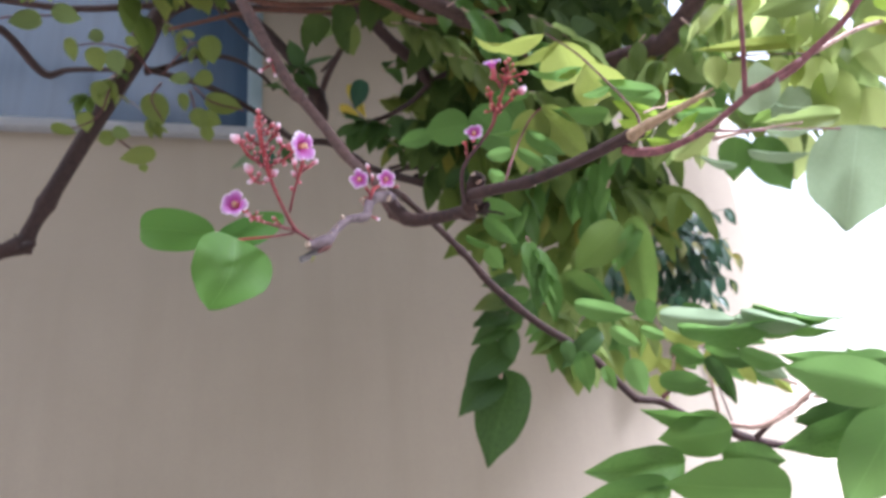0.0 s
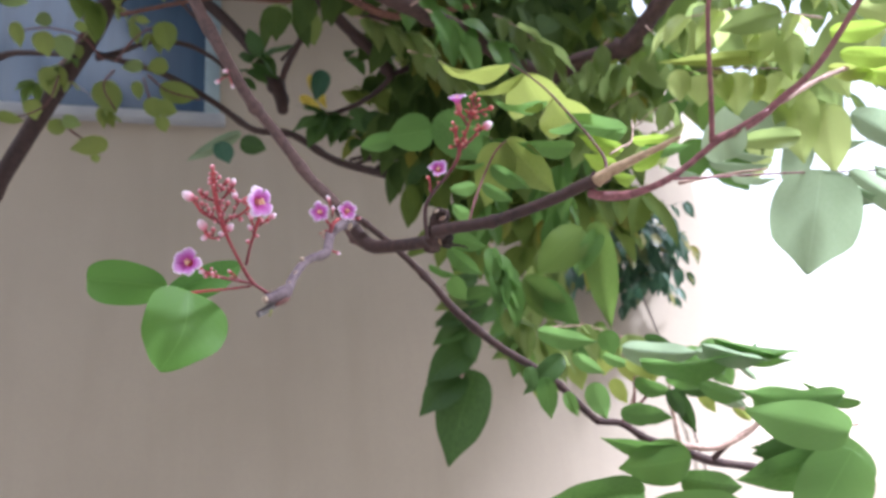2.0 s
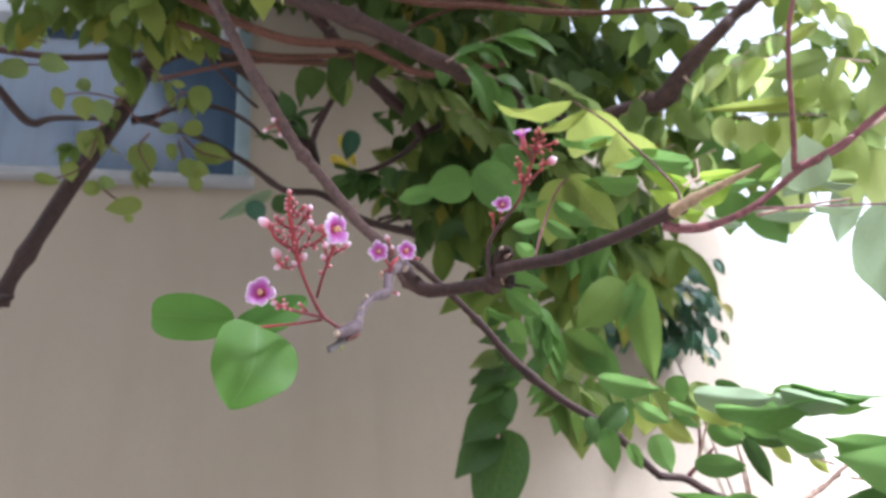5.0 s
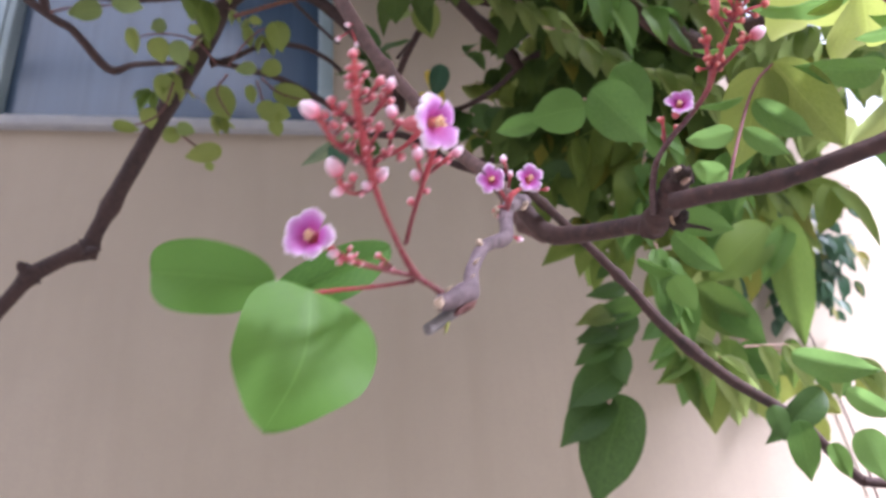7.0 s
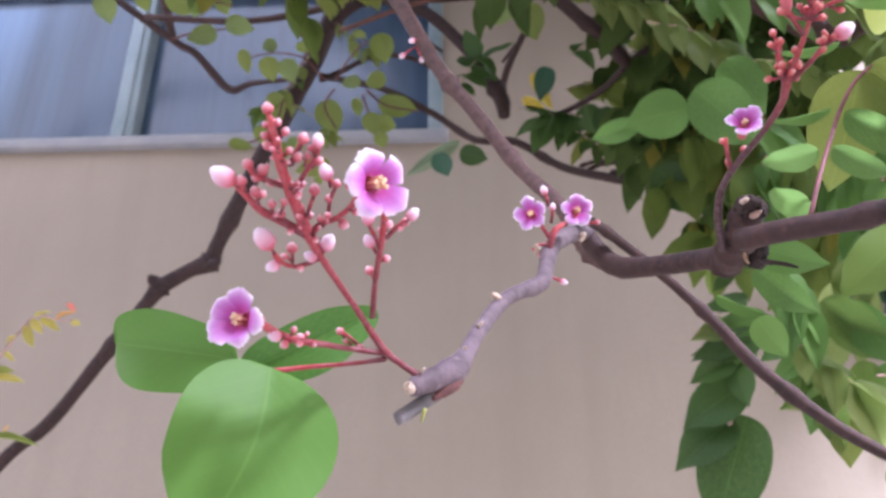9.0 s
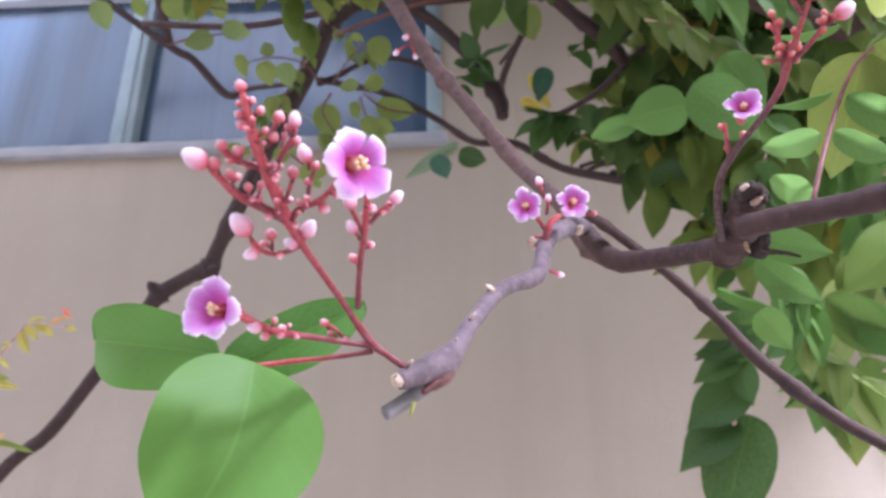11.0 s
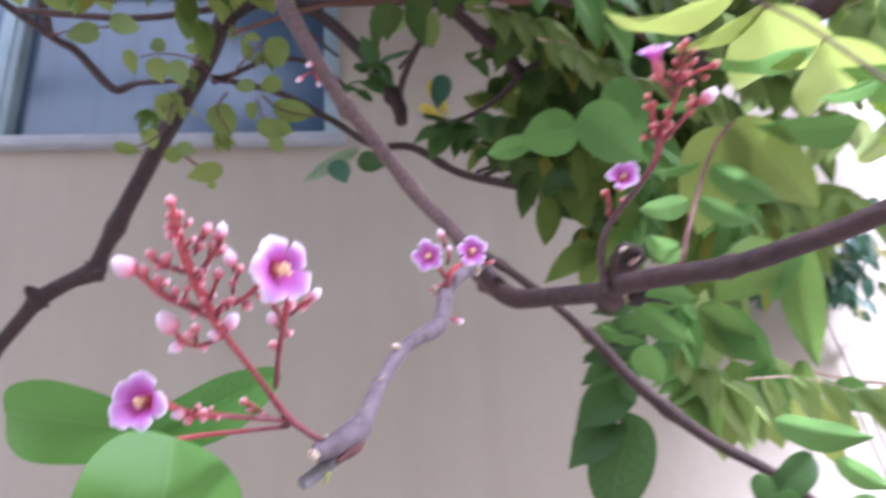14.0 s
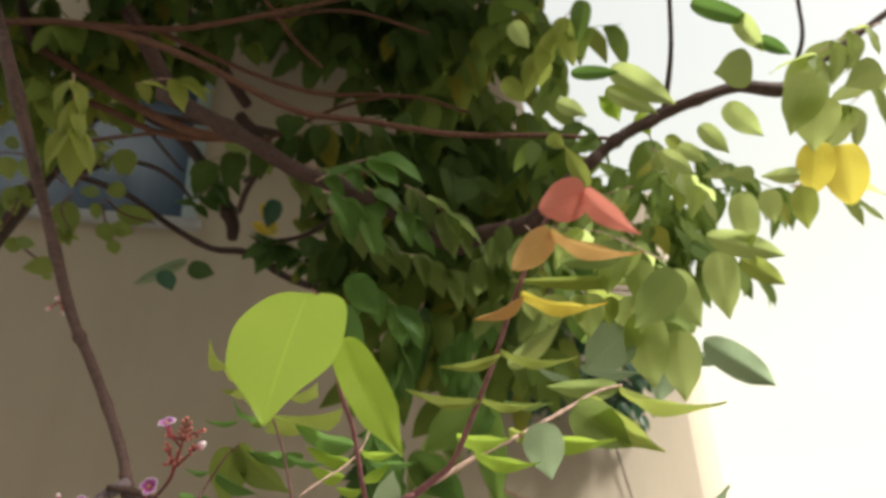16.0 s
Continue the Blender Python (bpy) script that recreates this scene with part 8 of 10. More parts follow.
stem("twig", [(-0.2261, 1.0467, 2.2034, 0.00199), (-0.2425, 1.0635, 2.1659, 0.00172), (-0.2730, 1.0709, 2.1476, 0.00146), (-0.3089, 1.0718, 2.1429, 0.00119)], TWIG_BROWN, tree, "", sides=5)
stem("twig", [(-0.1448, 1.0383, 2.2277, 0.00199), (-0.1198, 1.0252, 2.2580, 0.00172), (-0.0892, 1.0165, 2.2790, 0.00146), (-0.0571, 1.0242, 2.2649, 0.00119)], TWIG_BROWN, tree, "", sides=5)
stem("twig", [(-0.1483, 1.0439, 2.2154, 0.00199), (-0.1641, 1.0544, 2.1914, 0.00172), (-0.1476, 1.0702, 2.1586, 0.00146)], TWIG_BROWN, tree, "", sides=5)
stem("twig", [(-0.0979, 1.0474, 2.2116, 0.00199), (-0.0691, 1.0587, 2.1895, 0.00172), (-0.0189, 1.0654, 2.1787, 0.00146)], TWIG_BROWN, tree, "", sides=5)
stem("twig", [(-0.1041, 1.0496, 2.2064, 0.00199), (-0.0937, 1.0676, 2.1683, 0.00172), (-0.0760, 1.0839, 2.1345, 0.00146)], TWIG_BROWN, tree, "", sides=5)
stem("twig", [(-0.3920, 0.9993, 2.2932, 0.00199), (-0.3560, 0.9972, 2.3006, 0.00172), (-0.2724, 0.9966, 2.3081, 0.00146)], TWIG_BROWN, tree, "", sides=5)
stem("twig", [(-0.3781, 0.9774, 2.3415, 0.00199), (-0.3335, 0.9782, 2.3433, 0.00172), (-0.2950, 0.9824, 2.3372, 0.00146)], TWIG_BROWN, tree, "", sides=5)
stem("twig", [(-0.2258, 1.0767, 2.1386, 0.00199), (-0.1969, 1.0880, 2.1164, 0.00172), (-0.1647, 1.0944, 2.1049, 0.00146)], TWIG_BROWN, tree, "", sides=5)
stem("twig", [(-0.1957, 1.0055, 2.2947, 0.00199), (-0.1844, 1.0135, 2.2782, 0.00172), (-0.1911, 1.0220, 2.2594, 0.00146)], TWIG_BROWN, tree, "", sides=5)
leaflet(tree, (0.0903, 0.9791, 2.2977), (0.1370, 0.9956, 2.2894), (-0.1026, -0.6425, -0.7594), 0.75, "olive", 0, "leaf", "small leaf of an outer spray")
leaflet(tree, (0.1488, 0.9653, 2.2880), (0.1650, 0.9968, 2.2451), (-0.0703, -0.7780, -0.6243), 0.8, "light_olive", 0, "leaf", "small leaf of an outer spray")
leaflet(tree, (0.2452, 0.9434, 2.2487), (0.2828, 0.9582, 2.2435), (0.0075, -0.9060, -0.4232), 0.75, "light_olive", 2, "leaf", "small leaf of an outer spray")
leaflet(tree, (0.3432, 0.9811, 2.2618), (0.4028, 0.9987, 2.2521), (-0.2606, -0.8571, -0.4443), 0.68, "light_olive", 0, "leaf", "small leaf of an outer spray")
leaflet(tree, (0.3349, 0.9848, 2.1657), (0.2766, 0.9967, 2.1594), (-0.1506, -0.6694, -0.7275), 0.57, "light_olive", 0, "leaf", "small leaf of an outer spray")
leaflet(tree, (0.3043, 1.0264, 2.1546), (0.3575, 1.0447, 2.1430), (-0.4749, -0.7814, -0.4049), 0.75, "light_olive", 0, "leaf", "small leaf of an outer spray")
leaflet(tree, (0.2644, 1.0194, 2.1606), (0.3116, 1.0363, 2.1516), (-0.2368, -0.8253, -0.5126), 0.75, "light_olive", 2, "leaf", "small leaf of an outer spray")
leaflet(tree, (0.2160, 0.9626, 2.3109), (0.2576, 0.9777, 2.3054), (-0.2324, -0.7817, -0.5787), 0.75, "light_olive", 0, "leaf", "small leaf of an outer spray")
leaflet(tree, (0.3611, 0.9809, 2.1999), (0.4139, 0.9987, 2.1892), (-0.4951, -0.5763, -0.6502), 0.75, "light_olive", 0, "leaf", "small leaf of an outer spray")
leaflet(tree, (0.3371, 0.9944, 2.2371), (0.2994, 1.0062, 2.2326), (-0.3358, -0.8209, -0.4620), 0.75, "light_olive", 2, "leaf", "small leaf of an outer spray")
leaflet(tree, (0.3488, 0.9313, 2.2717), (0.3074, 0.9434, 2.2661), (-0.3092, -0.5937, -0.7429), 0.75, "olive", 2, "leaf", "small leaf of an outer spray")
leaflet(tree, (0.0403, 1.0537, 2.0953), (0.0831, 1.0697, 2.0878), (0.1840, -0.7301, -0.6581), 0.7, "deep", 0, "leaf", "small leaf of an outer spray")
leaflet(tree, (0.2296, 1.0350, 2.1514), (0.2459, 1.0635, 2.1149), (-0.1258, -0.6814, -0.7210), 0.8, "deep", 2, "leaf", "small leaf of an outer spray")
leaflet(tree, (0.2399, 1.0353, 2.1322), (0.2927, 1.0526, 2.1227), (-0.2076, -0.7526, -0.6249), 0.7, "deep", 0, "leaf", "small leaf of an outer spray")
leaflet(tree, (0.0075, 1.0000, 2.0618), (0.0203, 1.0241, 2.0346), (-0.2037, -0.7150, -0.6687), 0.8, "ivy", 2, "leaf", "small leaf of an outer spray")
leaflet(tree, (0.0401, 1.0156, 2.0884), (-0.0464, 1.0418, 2.0489), (0.0225, -0.8645, -0.5021), 0.22, "grey_green", 1, "leaf", "narrow grey-green leaf")
leaflet(tree, (0.1779, 1.0097, 2.2067), (0.1633, 1.0305, 2.1608), (-0.1331, -0.8070, -0.5754), 0.6, "ivy", 0, "leaf", "dark bluish leaf")
leaflet(tree, (0.2786, 0.9135, 1.9698), (0.3323, 0.9227, 1.9061), (-0.3018, -0.8535, -0.4247), 0.62, "deep", 0, "leaf", "dark green leaf")
sprig = stem("compound_leaf", [(-0.3405, 0.6053, 1.6260, 0.00130), (-0.3046, 0.5941, 1.6531, 0.00110), (-0.2806, 0.5847, 1.6753, 0.00090), (-0.2604, 0.5762, 1.6951, 0.00070), (-0.2451, 0.5774, 1.6937, 0.00050), (-0.2336, 0.5786, 1.6921, 0.00040)], TWIG_PALE, tree, "young straw-yellow leaf with reddish tip", 6)
leaflet(sprig, (-0.2645, 0.5781, 1.6907), (-0.2620, 0.5851, 1.6759), (0.1, -0.9, 0.3), 0.40, "straw", 1)
leaflet(sprig, (-0.2612, 0.5766, 1.6941), (-0.2539, 0.5809, 1.6855), (0.1, -0.9, 0.3), 0.50, "straw", 0)
leaflet(sprig, (-0.2547, 0.5766, 1.6946), (-0.2423, 0.5805, 1.6874), (0.1, -0.9, 0.3), 0.42, "straw", 1)
leaflet(sprig, (-0.2344, 0.5786, 1.6921), (-0.2287, 0.5798, 1.6899), (0.1, -0.9, 0.3), 0.80, "straw", 0)
leaflet(sprig, (-0.2597, 0.5762, 1.6951), (-0.2487, 0.5743, 1.7001), (0.1, -0.9, 0.3), 0.30, "straw", 1)
leaflet(sprig, (-0.2709, 0.5807, 1.6845), (-0.2819, 0.5822, 1.6806), (0.1, -0.9, 0.3), 0.35, "straw", 1)
leaflet(sprig, (-0.2806, 0.5847, 1.6753), (-0.2739, 0.5877, 1.6692), (0.1, -0.9, 0.3), 0.35, "straw", 1)
leaflet(sprig, (-0.2451, 0.5774, 1.6937), (-0.2317, 0.5751, 1.6997), (0.1, -0.9, 0.3), 0.30, "orange", 1)
leaflet(sprig, (-0.2362, 0.5733, 1.7033), (-0.2310, 0.5758, 1.6983), (0.1, -0.9, 0.3), 0.50, "red", 0)
leaflet(sprig, (-0.3015, 0.5932, 1.6551), (-0.2796, 0.5904, 1.6630), (0.1, -0.9, 0.3), 0.40, "straw", 1)
leaflet(sprig, (-0.2889, 0.5916, 1.6598), (-0.2690, 0.5928, 1.6586), (0.1, -0.9, 0.3), 0.32, "straw", 1)
leaflet(sprig, (-0.2926, 0.5898, 1.6633), (-0.2752, 0.5896, 1.6650), (0.1, -0.9, 0.3), 0.40, "yellow_green", 1)
sprig = stem("compound_leaf", [(-0.3366, 0.6055, 1.6259, 0.00120), (-0.3059, 0.6073, 1.6245, 0.00090), (-0.2829, 0.6091, 1.6226, 0.00060)], TWIG_PALE, tree, "narrow olive young leaf", 6)
leaflet(sprig, (-0.3059, 0.6070, 1.6252), (-0.2835, 0.6073, 1.6264), (0.1, -0.9, 0.3), 0.30, "light_olive", 1)
leaflet(sprig, (-0.2905, 0.6077, 1.6248), (-0.2615, 0.6114, 1.6193), (0.1, -0.9, 0.3), 0.16, "light_olive", 1)
leaflet(sprig, (-0.3021, 0.6077, 1.6241), (-0.2868, 0.6099, 1.6206), (0.1, -0.9, 0.3), 0.30, "light_olive", 1)
leaflet(sprig, (-0.2843, 0.6072, 1.6265), (-0.2810, 0.6053, 1.6309), (0.1, -0.9, 0.3), 0.50, "orange", 0)

leaflet(tree, (0.1550, 1.0212, 2.2041), (0.1837, 1.0462, 2.1522), (-0.1311, -0.8135, -0.5665), 0.3, "yellow", 1, "leaf", "yellowing leaf")
leaflet(tree, (0.1413, 1.0527, 2.1825), (0.1796, 1.0636, 2.1619), (-0.1216, -0.8238, -0.5537), 0.4, "yellow", 1, "leaf", "yellowing leaf")
leaflet(tree, (0.2964, 0.9828, 2.1071), (0.3115, 0.9925, 2.0873), (-0.2628, -0.8125, -0.5204), 0.6, "yellow", 1, "leaf", "yellowing leaf")
leaflet(tree, (0.3139, 0.9717, 2.0849), (0.2997, 0.9825, 2.0604), (-0.2706, -0.8182, -0.5073), 0.5, "yellow", 1, "leaf", "yellowing leaf")
leaflet(tree, (0.3533, 0.8623, 2.0859), (0.3492, 0.8695, 2.0701), (-0.3355, -0.7650, -0.5497), 0.5, "yellow", 1, "leaf", "yellowing leaf")
panicle = stem("panicle", [(0.0133, 0.4215, 1.7810, 0.00104), (0.0117, 0.4213, 1.7743, 0.00074), (0.0130, 0.4217, 1.7687, 0.00059)], STALK, tree, "tiny pink sprout on the stem", 6)
bud(panicle, (0.0042, 0.4212, 1.7692), (0.0117, 0.4213, 1.7743), 0.00147)
stem("pedicel", [(0.0117, 0.4213, 1.7743, 0.00059), (0.0079, 0.4210, 1.7722, 0.00059), (0.0042, 0.4212, 1.7692, 0.00059)], STALK, panicle, "", sides=5, steps=2)
bud(panicle, (0.0135, 0.4225, 1.7671), (0.0130, 0.4231, 1.7705), 0.00147)
stem("pedicel", [(0.0130, 0.4231, 1.7705, 0.00059), (0.0133, 0.4225, 1.7693, 0.00059), (0.0135, 0.4225, 1.7671, 0.00059)], STALK, panicle, "", sides=5, steps=2)
bud(panicle, (0.0095, 0.4183, 1.7757), (0.0127, 0.4201, 1.7769), 0.00147)
stem("pedicel", [(0.0127, 0.4201, 1.7769, 0.00059), (0.0111, 0.4190, 1.7769, 0.00059), (0.0095, 0.4183, 1.7757, 0.00059)], STALK, panicle, "", sides=5, steps=2)

compound_leaf(tree, (-0.1845, 1.0999, 2.3417), (-0.2367, 1.0783, 2.2414), 3, 0.0320, "light_olive", 0.5, 0.08, 13, None, 0.5, 0.2)
compound_leaf(tree, (-0.2104, 1.1190, 2.2984), (-0.2699, 1.0896, 2.2146), 2, 0.0320, "mid_green", 0.5, 0.08, 14, None, 0.5, 0.2)
compound_leaf(tree, (-0.1588, 1.0828, 2.3806), (-0.0922, 1.0577, 2.2969), 3, 0.0301, "light_olive", 0.5, 0.08, 15, None, 0.5, 0.2)
compound_leaf(tree, (-0.2388, 1.1277, 2.2537), (-0.1702, 1.1071, 2.1842), 2, 0.0300, "light_olive", 0.5, 0.08, 16, None, 0.5, 0.2)
compound_leaf(tree, (-0.1437, 1.0754, 2.3978), (-0.1987, 1.0125, 2.3866), 3, 0.0320, "light_olive", 0.5, 0.08, 17, None, 0.5, 0.2)
# leaf curtain of the right-hand side
compound_leaf(tree, (0.4387, 0.3391, 1.7873), (0.3977, 0.4329, 1.8602), 4, 0.0359, "lit_olive", 0.6, 0.08, 18, None, 0.5, 0.2)
compound_leaf(tree, (0.4818, 0.5473, 1.9310), (0.4535, 0.6078, 1.9399), 3, 0.0398, "olive", 0.6, 0.08, 19, None, 0.5, 0.2)
compound_leaf(tree, (0.4142, 0.5631, 1.9402), (0.4045, 0.6287, 1.9235), 3, 0.0398, "olive", 0.6, 0.08, 20, None, 0.5, 0.2)
compound_leaf(tree, (0.4704, 0.6157, 1.9088), (0.4148, 0.6453, 1.8760), 3, 0.0398, "olive", 0.6, 0.08, 21, None, 0.5, 0.2)
compound_leaf(tree, (0.4852, 0.5710, 1.8711), (0.4629, 0.6341, 1.8695), 2, 0.0422, "olive", 0.6, 0.08, 22, None, 0.5, 0.2)
compound_leaf(tree, (0.4204, 0.6487, 1.8638), (0.3881, 0.7213, 1.8463), 4, 0.0462, "green", 0.6, 0.08, 24, None, 0.5, 0.2)
compound_leaf(tree, (0.3947, 0.6737, 1.8212), (0.3986, 0.7440, 1.7837), 4, 0.0481, "green", 0.6, 0.08, 25, None, 0.5, 0.2)
compound_leaf(tree, (0.3683, 0.7060, 1.7615), (0.3486, 0.7295, 1.7181), 3, 0.0498, "olive", 0.6, 0.08, 26, None, 0.5, 0.2)
compound_leaf(tree, (0.2632, 0.6352, 1.7354), (0.2776, 0.6463, 1.6981), 4, 0.0392, "green", 0.6, 0.08, 27, None, 0.5, 0.2)
compound_leaf(tree, (0.2714, 0.6581, 1.6738), (0.3124, 0.6611, 1.6380), 4, 0.0408, "olive", 0.6, 0.08, 28, None, 0.5, 0.2)
compound_leaf(tree, (0.2756, 0.5654, 1.6242), (0.3429, 0.5533, 1.6064), 4, 0.0350, "olive", 0.6, 0.08, 29, None, 0.5, 0.2)
compound_leaf(tree, (0.2081, 0.5587, 1.9595), (0.2565, 0.5999, 1.9616), 3, 0.0474, "green", 0.6, 0.08, 30, None, 0.5, 0.2)
compound_leaf(tree, (0.3112, 0.6196, 2.0111), (0.3582, 0.6205, 1.9759), 3, 0.0485, "olive", 0.6, 0.08, 31, None, 0.5, 0.2)
compound_leaf(tree, (0.1754, 0.7368, 2.0936), (0.2422, 0.7292, 2.0651), 4, 0.0490, "olive", 0.6, 0.08, 32, None, 0.5, 0.2)
compound_leaf(tree, (0.3678, 0.7902, 1.9318), (0.3529, 0.8097, 1.8949), 3, 0.0525, "deep", 0.6, 0.08, 33, None, 0.5, 0.2)
compound_leaf(tree, (0.3446, 0.7694, 1.8957), (0.3294, 0.7917, 1.8525), 3, 0.0525, "green", 0.6, 0.08, 34, None, 0.5, 0.2)
compound_leaf(tree, (0.2275, 0.6982, 2.0149), (0.2905, 0.6936, 1.9819), 4, 0.0463, "olive", 0.6, 0.08, 35, None, 0.5, 0.2)
compound_leaf(tree, (0.3089, 0.6969, 1.9610), (0.3785, 0.6882, 1.9332), 4, 0.0463, "olive", 0.6, 0.08, 36, None, 0.5, 0.2)
compound_leaf(tree, (0.2470, 0.6797, 1.9104), (0.3063, 0.6753, 1.8793), 3, 0.0467, "green", 0.6, 0.08, 37, None, 0.5, 0.2)
compound_leaf(tree, (0.4120, 0.6628, 1.9715), (0.4617, 0.6663, 1.9280), 3, 0.0436, "olive", 0.6, 0.08, 38, None, 0.5, 0.2)
compound_leaf(tree, (0.5050, 0.4111, 1.9440), (0.5487, 0.4170, 1.9065), 4, 0.0327, "lit_olive", 0.5, 0.08, 39, None, 0.5, 0.2)
compound_leaf(tree, (0.6823, 0.2797, 2.0078), (0.6241, 0.3086, 1.9848), 4, 0.0411, "lit_olive", 0.5, 0.08, 40, None, 0.5, 0.2)
compound_leaf(tree, (0.7211, 0.3045, 1.9816), (0.6716, 0.3340, 1.9524), 3, 0.0423, "lit_olive", 0.5, 0.08, 41, None, 0.5, 0.2)
compound_leaf(tree, (0.4670, 0.4401, 2.1386), (0.4517, 0.5070, 2.1300), 4, 0.0398, "yellow_green", 0.5, 0.08, 42, None, 0.5, 0.2)
compound_leaf(tree, (0.4909, 0.4320, 1.9111), (0.4611, 0.4973, 1.9140), 4, 0.0372, "olive", 0.5, 0.08, 43, None, 0.5, 0.2)
compound_leaf(tree, (0.3926, 0.4746, 1.8847), (0.4313, 0.4842, 1.8428), 4, 0.0381, "mid_green", 0.5, 0.08, 44, None, 0.5, 0.2)
compound_leaf(tree, (0.2047, 0.5922, 1.9924), (0.2638, 0.5657, 2.0100), 3, 0.0498, "green", 0.5, 0.08, 45, None, 0.5, 0.2)
compound_leaf(tree, (0.1954, 0.6300, 2.0379), (0.3129, 0.6264, 1.9755), 4, 0.0463, "green", 0.5, 0.08, 46, None, 0.5, 0.2)
compound_leaf(tree, (0.0079, 0.5953, 2.1025), (0.0497, 0.5817, 2.1047), 2, 0.0373, "yellow_green", 0.5, 0.08, 47, None, 0.5, 0.2)
compound_leaf(tree, (0.0024, 0.3862, 1.9460), (0.0042, 0.4050, 1.9077), 3, 0.0342, "yellow_green", 0.5, 0.08, 48, None, 0.5, 0.2)
compound_leaf(tree, (0.6381, 0.3939, 1.8995), (0.6801, 0.3830, 1.8962), 2, 0.0436, "lit_olive", 0.5, 0.08, 49, None, 0.5, 0.2)
compound_leaf(tree, (0.4430, 0.3927, 1.8334), (0.4719, 0.3961, 1.8096), 3, 0.0338, "olive", 0.5, 0.08, 50, None, 0.5, 0.2)
stem("twig", [(0.4999, 0.4006, 1.7852, 0.0008), (0.4406, 0.4049, 1.7893, 0.0007), (0.3985, 0.4150, 1.7942, 0.0006), (0.3821, 0.4291, 1.7988, 0.0005)], TWIG_BROWN, tree, "")
leaflet(tree, (0.4369, 0.3975, 1.7962), (0.3484, 0.4165, 1.7986), (-0.6386, -0.5952, -0.4878), 0.14, "yellow_green", 3, "leaf", "leaflet against the sky")
leaflet(tree, (0.3864, 0.4154, 1.7883), (0.3786, 0.4225, 1.7628), (-0.6322, -0.6235, -0.4600), 0.95, "lit_olive", 0, "leaf", "leaflet against the sky")
leaflet(tree, (0.4023, 0.4112, 1.7873), (0.4002, 0.4165, 1.7622), (-0.6534, -0.6069, -0.4525), 0.6, "lit_olive", 2, "leaf", "leaflet against the sky")
leaflet(tree, (0.4140, 0.4078, 1.7873), (0.4089, 0.4184, 1.7516), (-0.6655, -0.6020, -0.4412), 0.66, "lit_olive", 0, "leaf", "leaflet against the sky")
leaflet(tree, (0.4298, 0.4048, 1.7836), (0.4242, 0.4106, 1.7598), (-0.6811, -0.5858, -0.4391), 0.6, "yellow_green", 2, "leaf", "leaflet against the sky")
leaflet(tree, (0.4457, 0.4004, 1.7830), (0.4444, 0.4111, 1.7444), (-0.7006, -0.5758, -0.4214), 0.75, "lit_olive", 0, "leaf", "leaflet against the sky")
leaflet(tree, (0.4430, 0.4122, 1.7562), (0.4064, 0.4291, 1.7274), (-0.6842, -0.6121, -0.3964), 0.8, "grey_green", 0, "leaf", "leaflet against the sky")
leaflet(tree, (0.3657, 0.4187, 1.7947), (0.3635, 0.4248, 1.7680), (-0.6099, -0.6348, -0.4744), 0.7, "lit_olive", 2, "leaf", "leaflet against the sky")
leaflet(tree, (0.4623, 0.3880, 1.8015), (0.4328, 0.3955, 1.7903), (-0.6957, -0.5473, -0.4653), 0.5, "lit_olive", 1, "leaf", "leaflet against the sky")
leaflet(tree, (0.4651, 0.4021, 1.7652), (0.4495, 0.4120, 1.7385), (-0.7145, -0.5737, -0.4004), 0.7, "lit_olive", 0, "leaf", "leaflet against the sky")
leaflet(tree, (0.4464, 0.4804, 2.1170), (0.4568, 0.4591, 2.1300), (-0.3675, -0.6643, -0.6508), 0.6, "yellow_green", 0, "leaf", "leaflet against the sky")
leaflet(tree, (0.4703, 0.4670, 2.1294), (0.4768, 0.4727, 2.0913), (-0.3932, -0.6646, -0.6353), 0.55, "yellow_green", 0, "leaf", "leaflet against the sky")
leaflet(tree, (0.4871, 0.4448, 2.1634), (0.4800, 0.4605, 2.1136), (-0.3997, -0.6365, -0.6597), 0.45, "mid_green", 1, "leaf", "leaflet against the sky")
leaflet(tree, (0.5193, 0.4839, 2.0668), (0.5282, 0.4873, 2.0321), (-0.4543, -0.6868, -0.5674), 0.6, "lime", 0, "leaf", "leaflet against the sky")
leaflet(tree, (0.5297, 0.4928, 2.0432), (0.5057, 0.4806, 2.0586), (-0.4476, -0.6889, -0.5701), 0.5, "lime", 2, "leaf", "leaflet against the sky")
leaflet(tree, (0.4567, 0.5217, 2.0290), (0.4717, 0.5155, 2.0095), (-0.3929, -0.7416, -0.5438), 0.7, "yellow_green", 0, "leaf", "leaflet against the sky")
leaflet(tree, (0.4112, 0.4759, 2.1466), (0.4273, 0.4767, 2.1127), (-0.3309, -0.6744, -0.6600), 0.6, "lit_olive", 0, "leaf", "leaflet against the sky")
leaflet(tree, (0.4047, 0.5064, 2.0901), (0.4269, 0.5038, 2.0592), (-0.3331, -0.7215, -0.6070), 0.6, "yellow_green", 2, "leaf", "leaflet against the sky")
leaflet(tree, (0.4643, 0.5025, 2.0626), (0.4945, 0.4934, 2.0398), (-0.4068, -0.7091, -0.5759), 0.5, "lit_olive", 1, "leaf", "leaflet against the sky")
leaflet(tree, (0.5542, 0.4850, 2.0442), (0.5623, 0.4858, 2.0148), (-0.4918, -0.6825, -0.5407), 0.6, "lime", 0, "leaf", "leaflet against the sky")
leaflet(tree, (0.5861, 0.4883, 2.0188), (0.6028, 0.4853, 1.9919), (-0.5299, -0.6787, -0.5085), 0.5, "yellow_green", 2, "leaf", "leaflet against the sky")
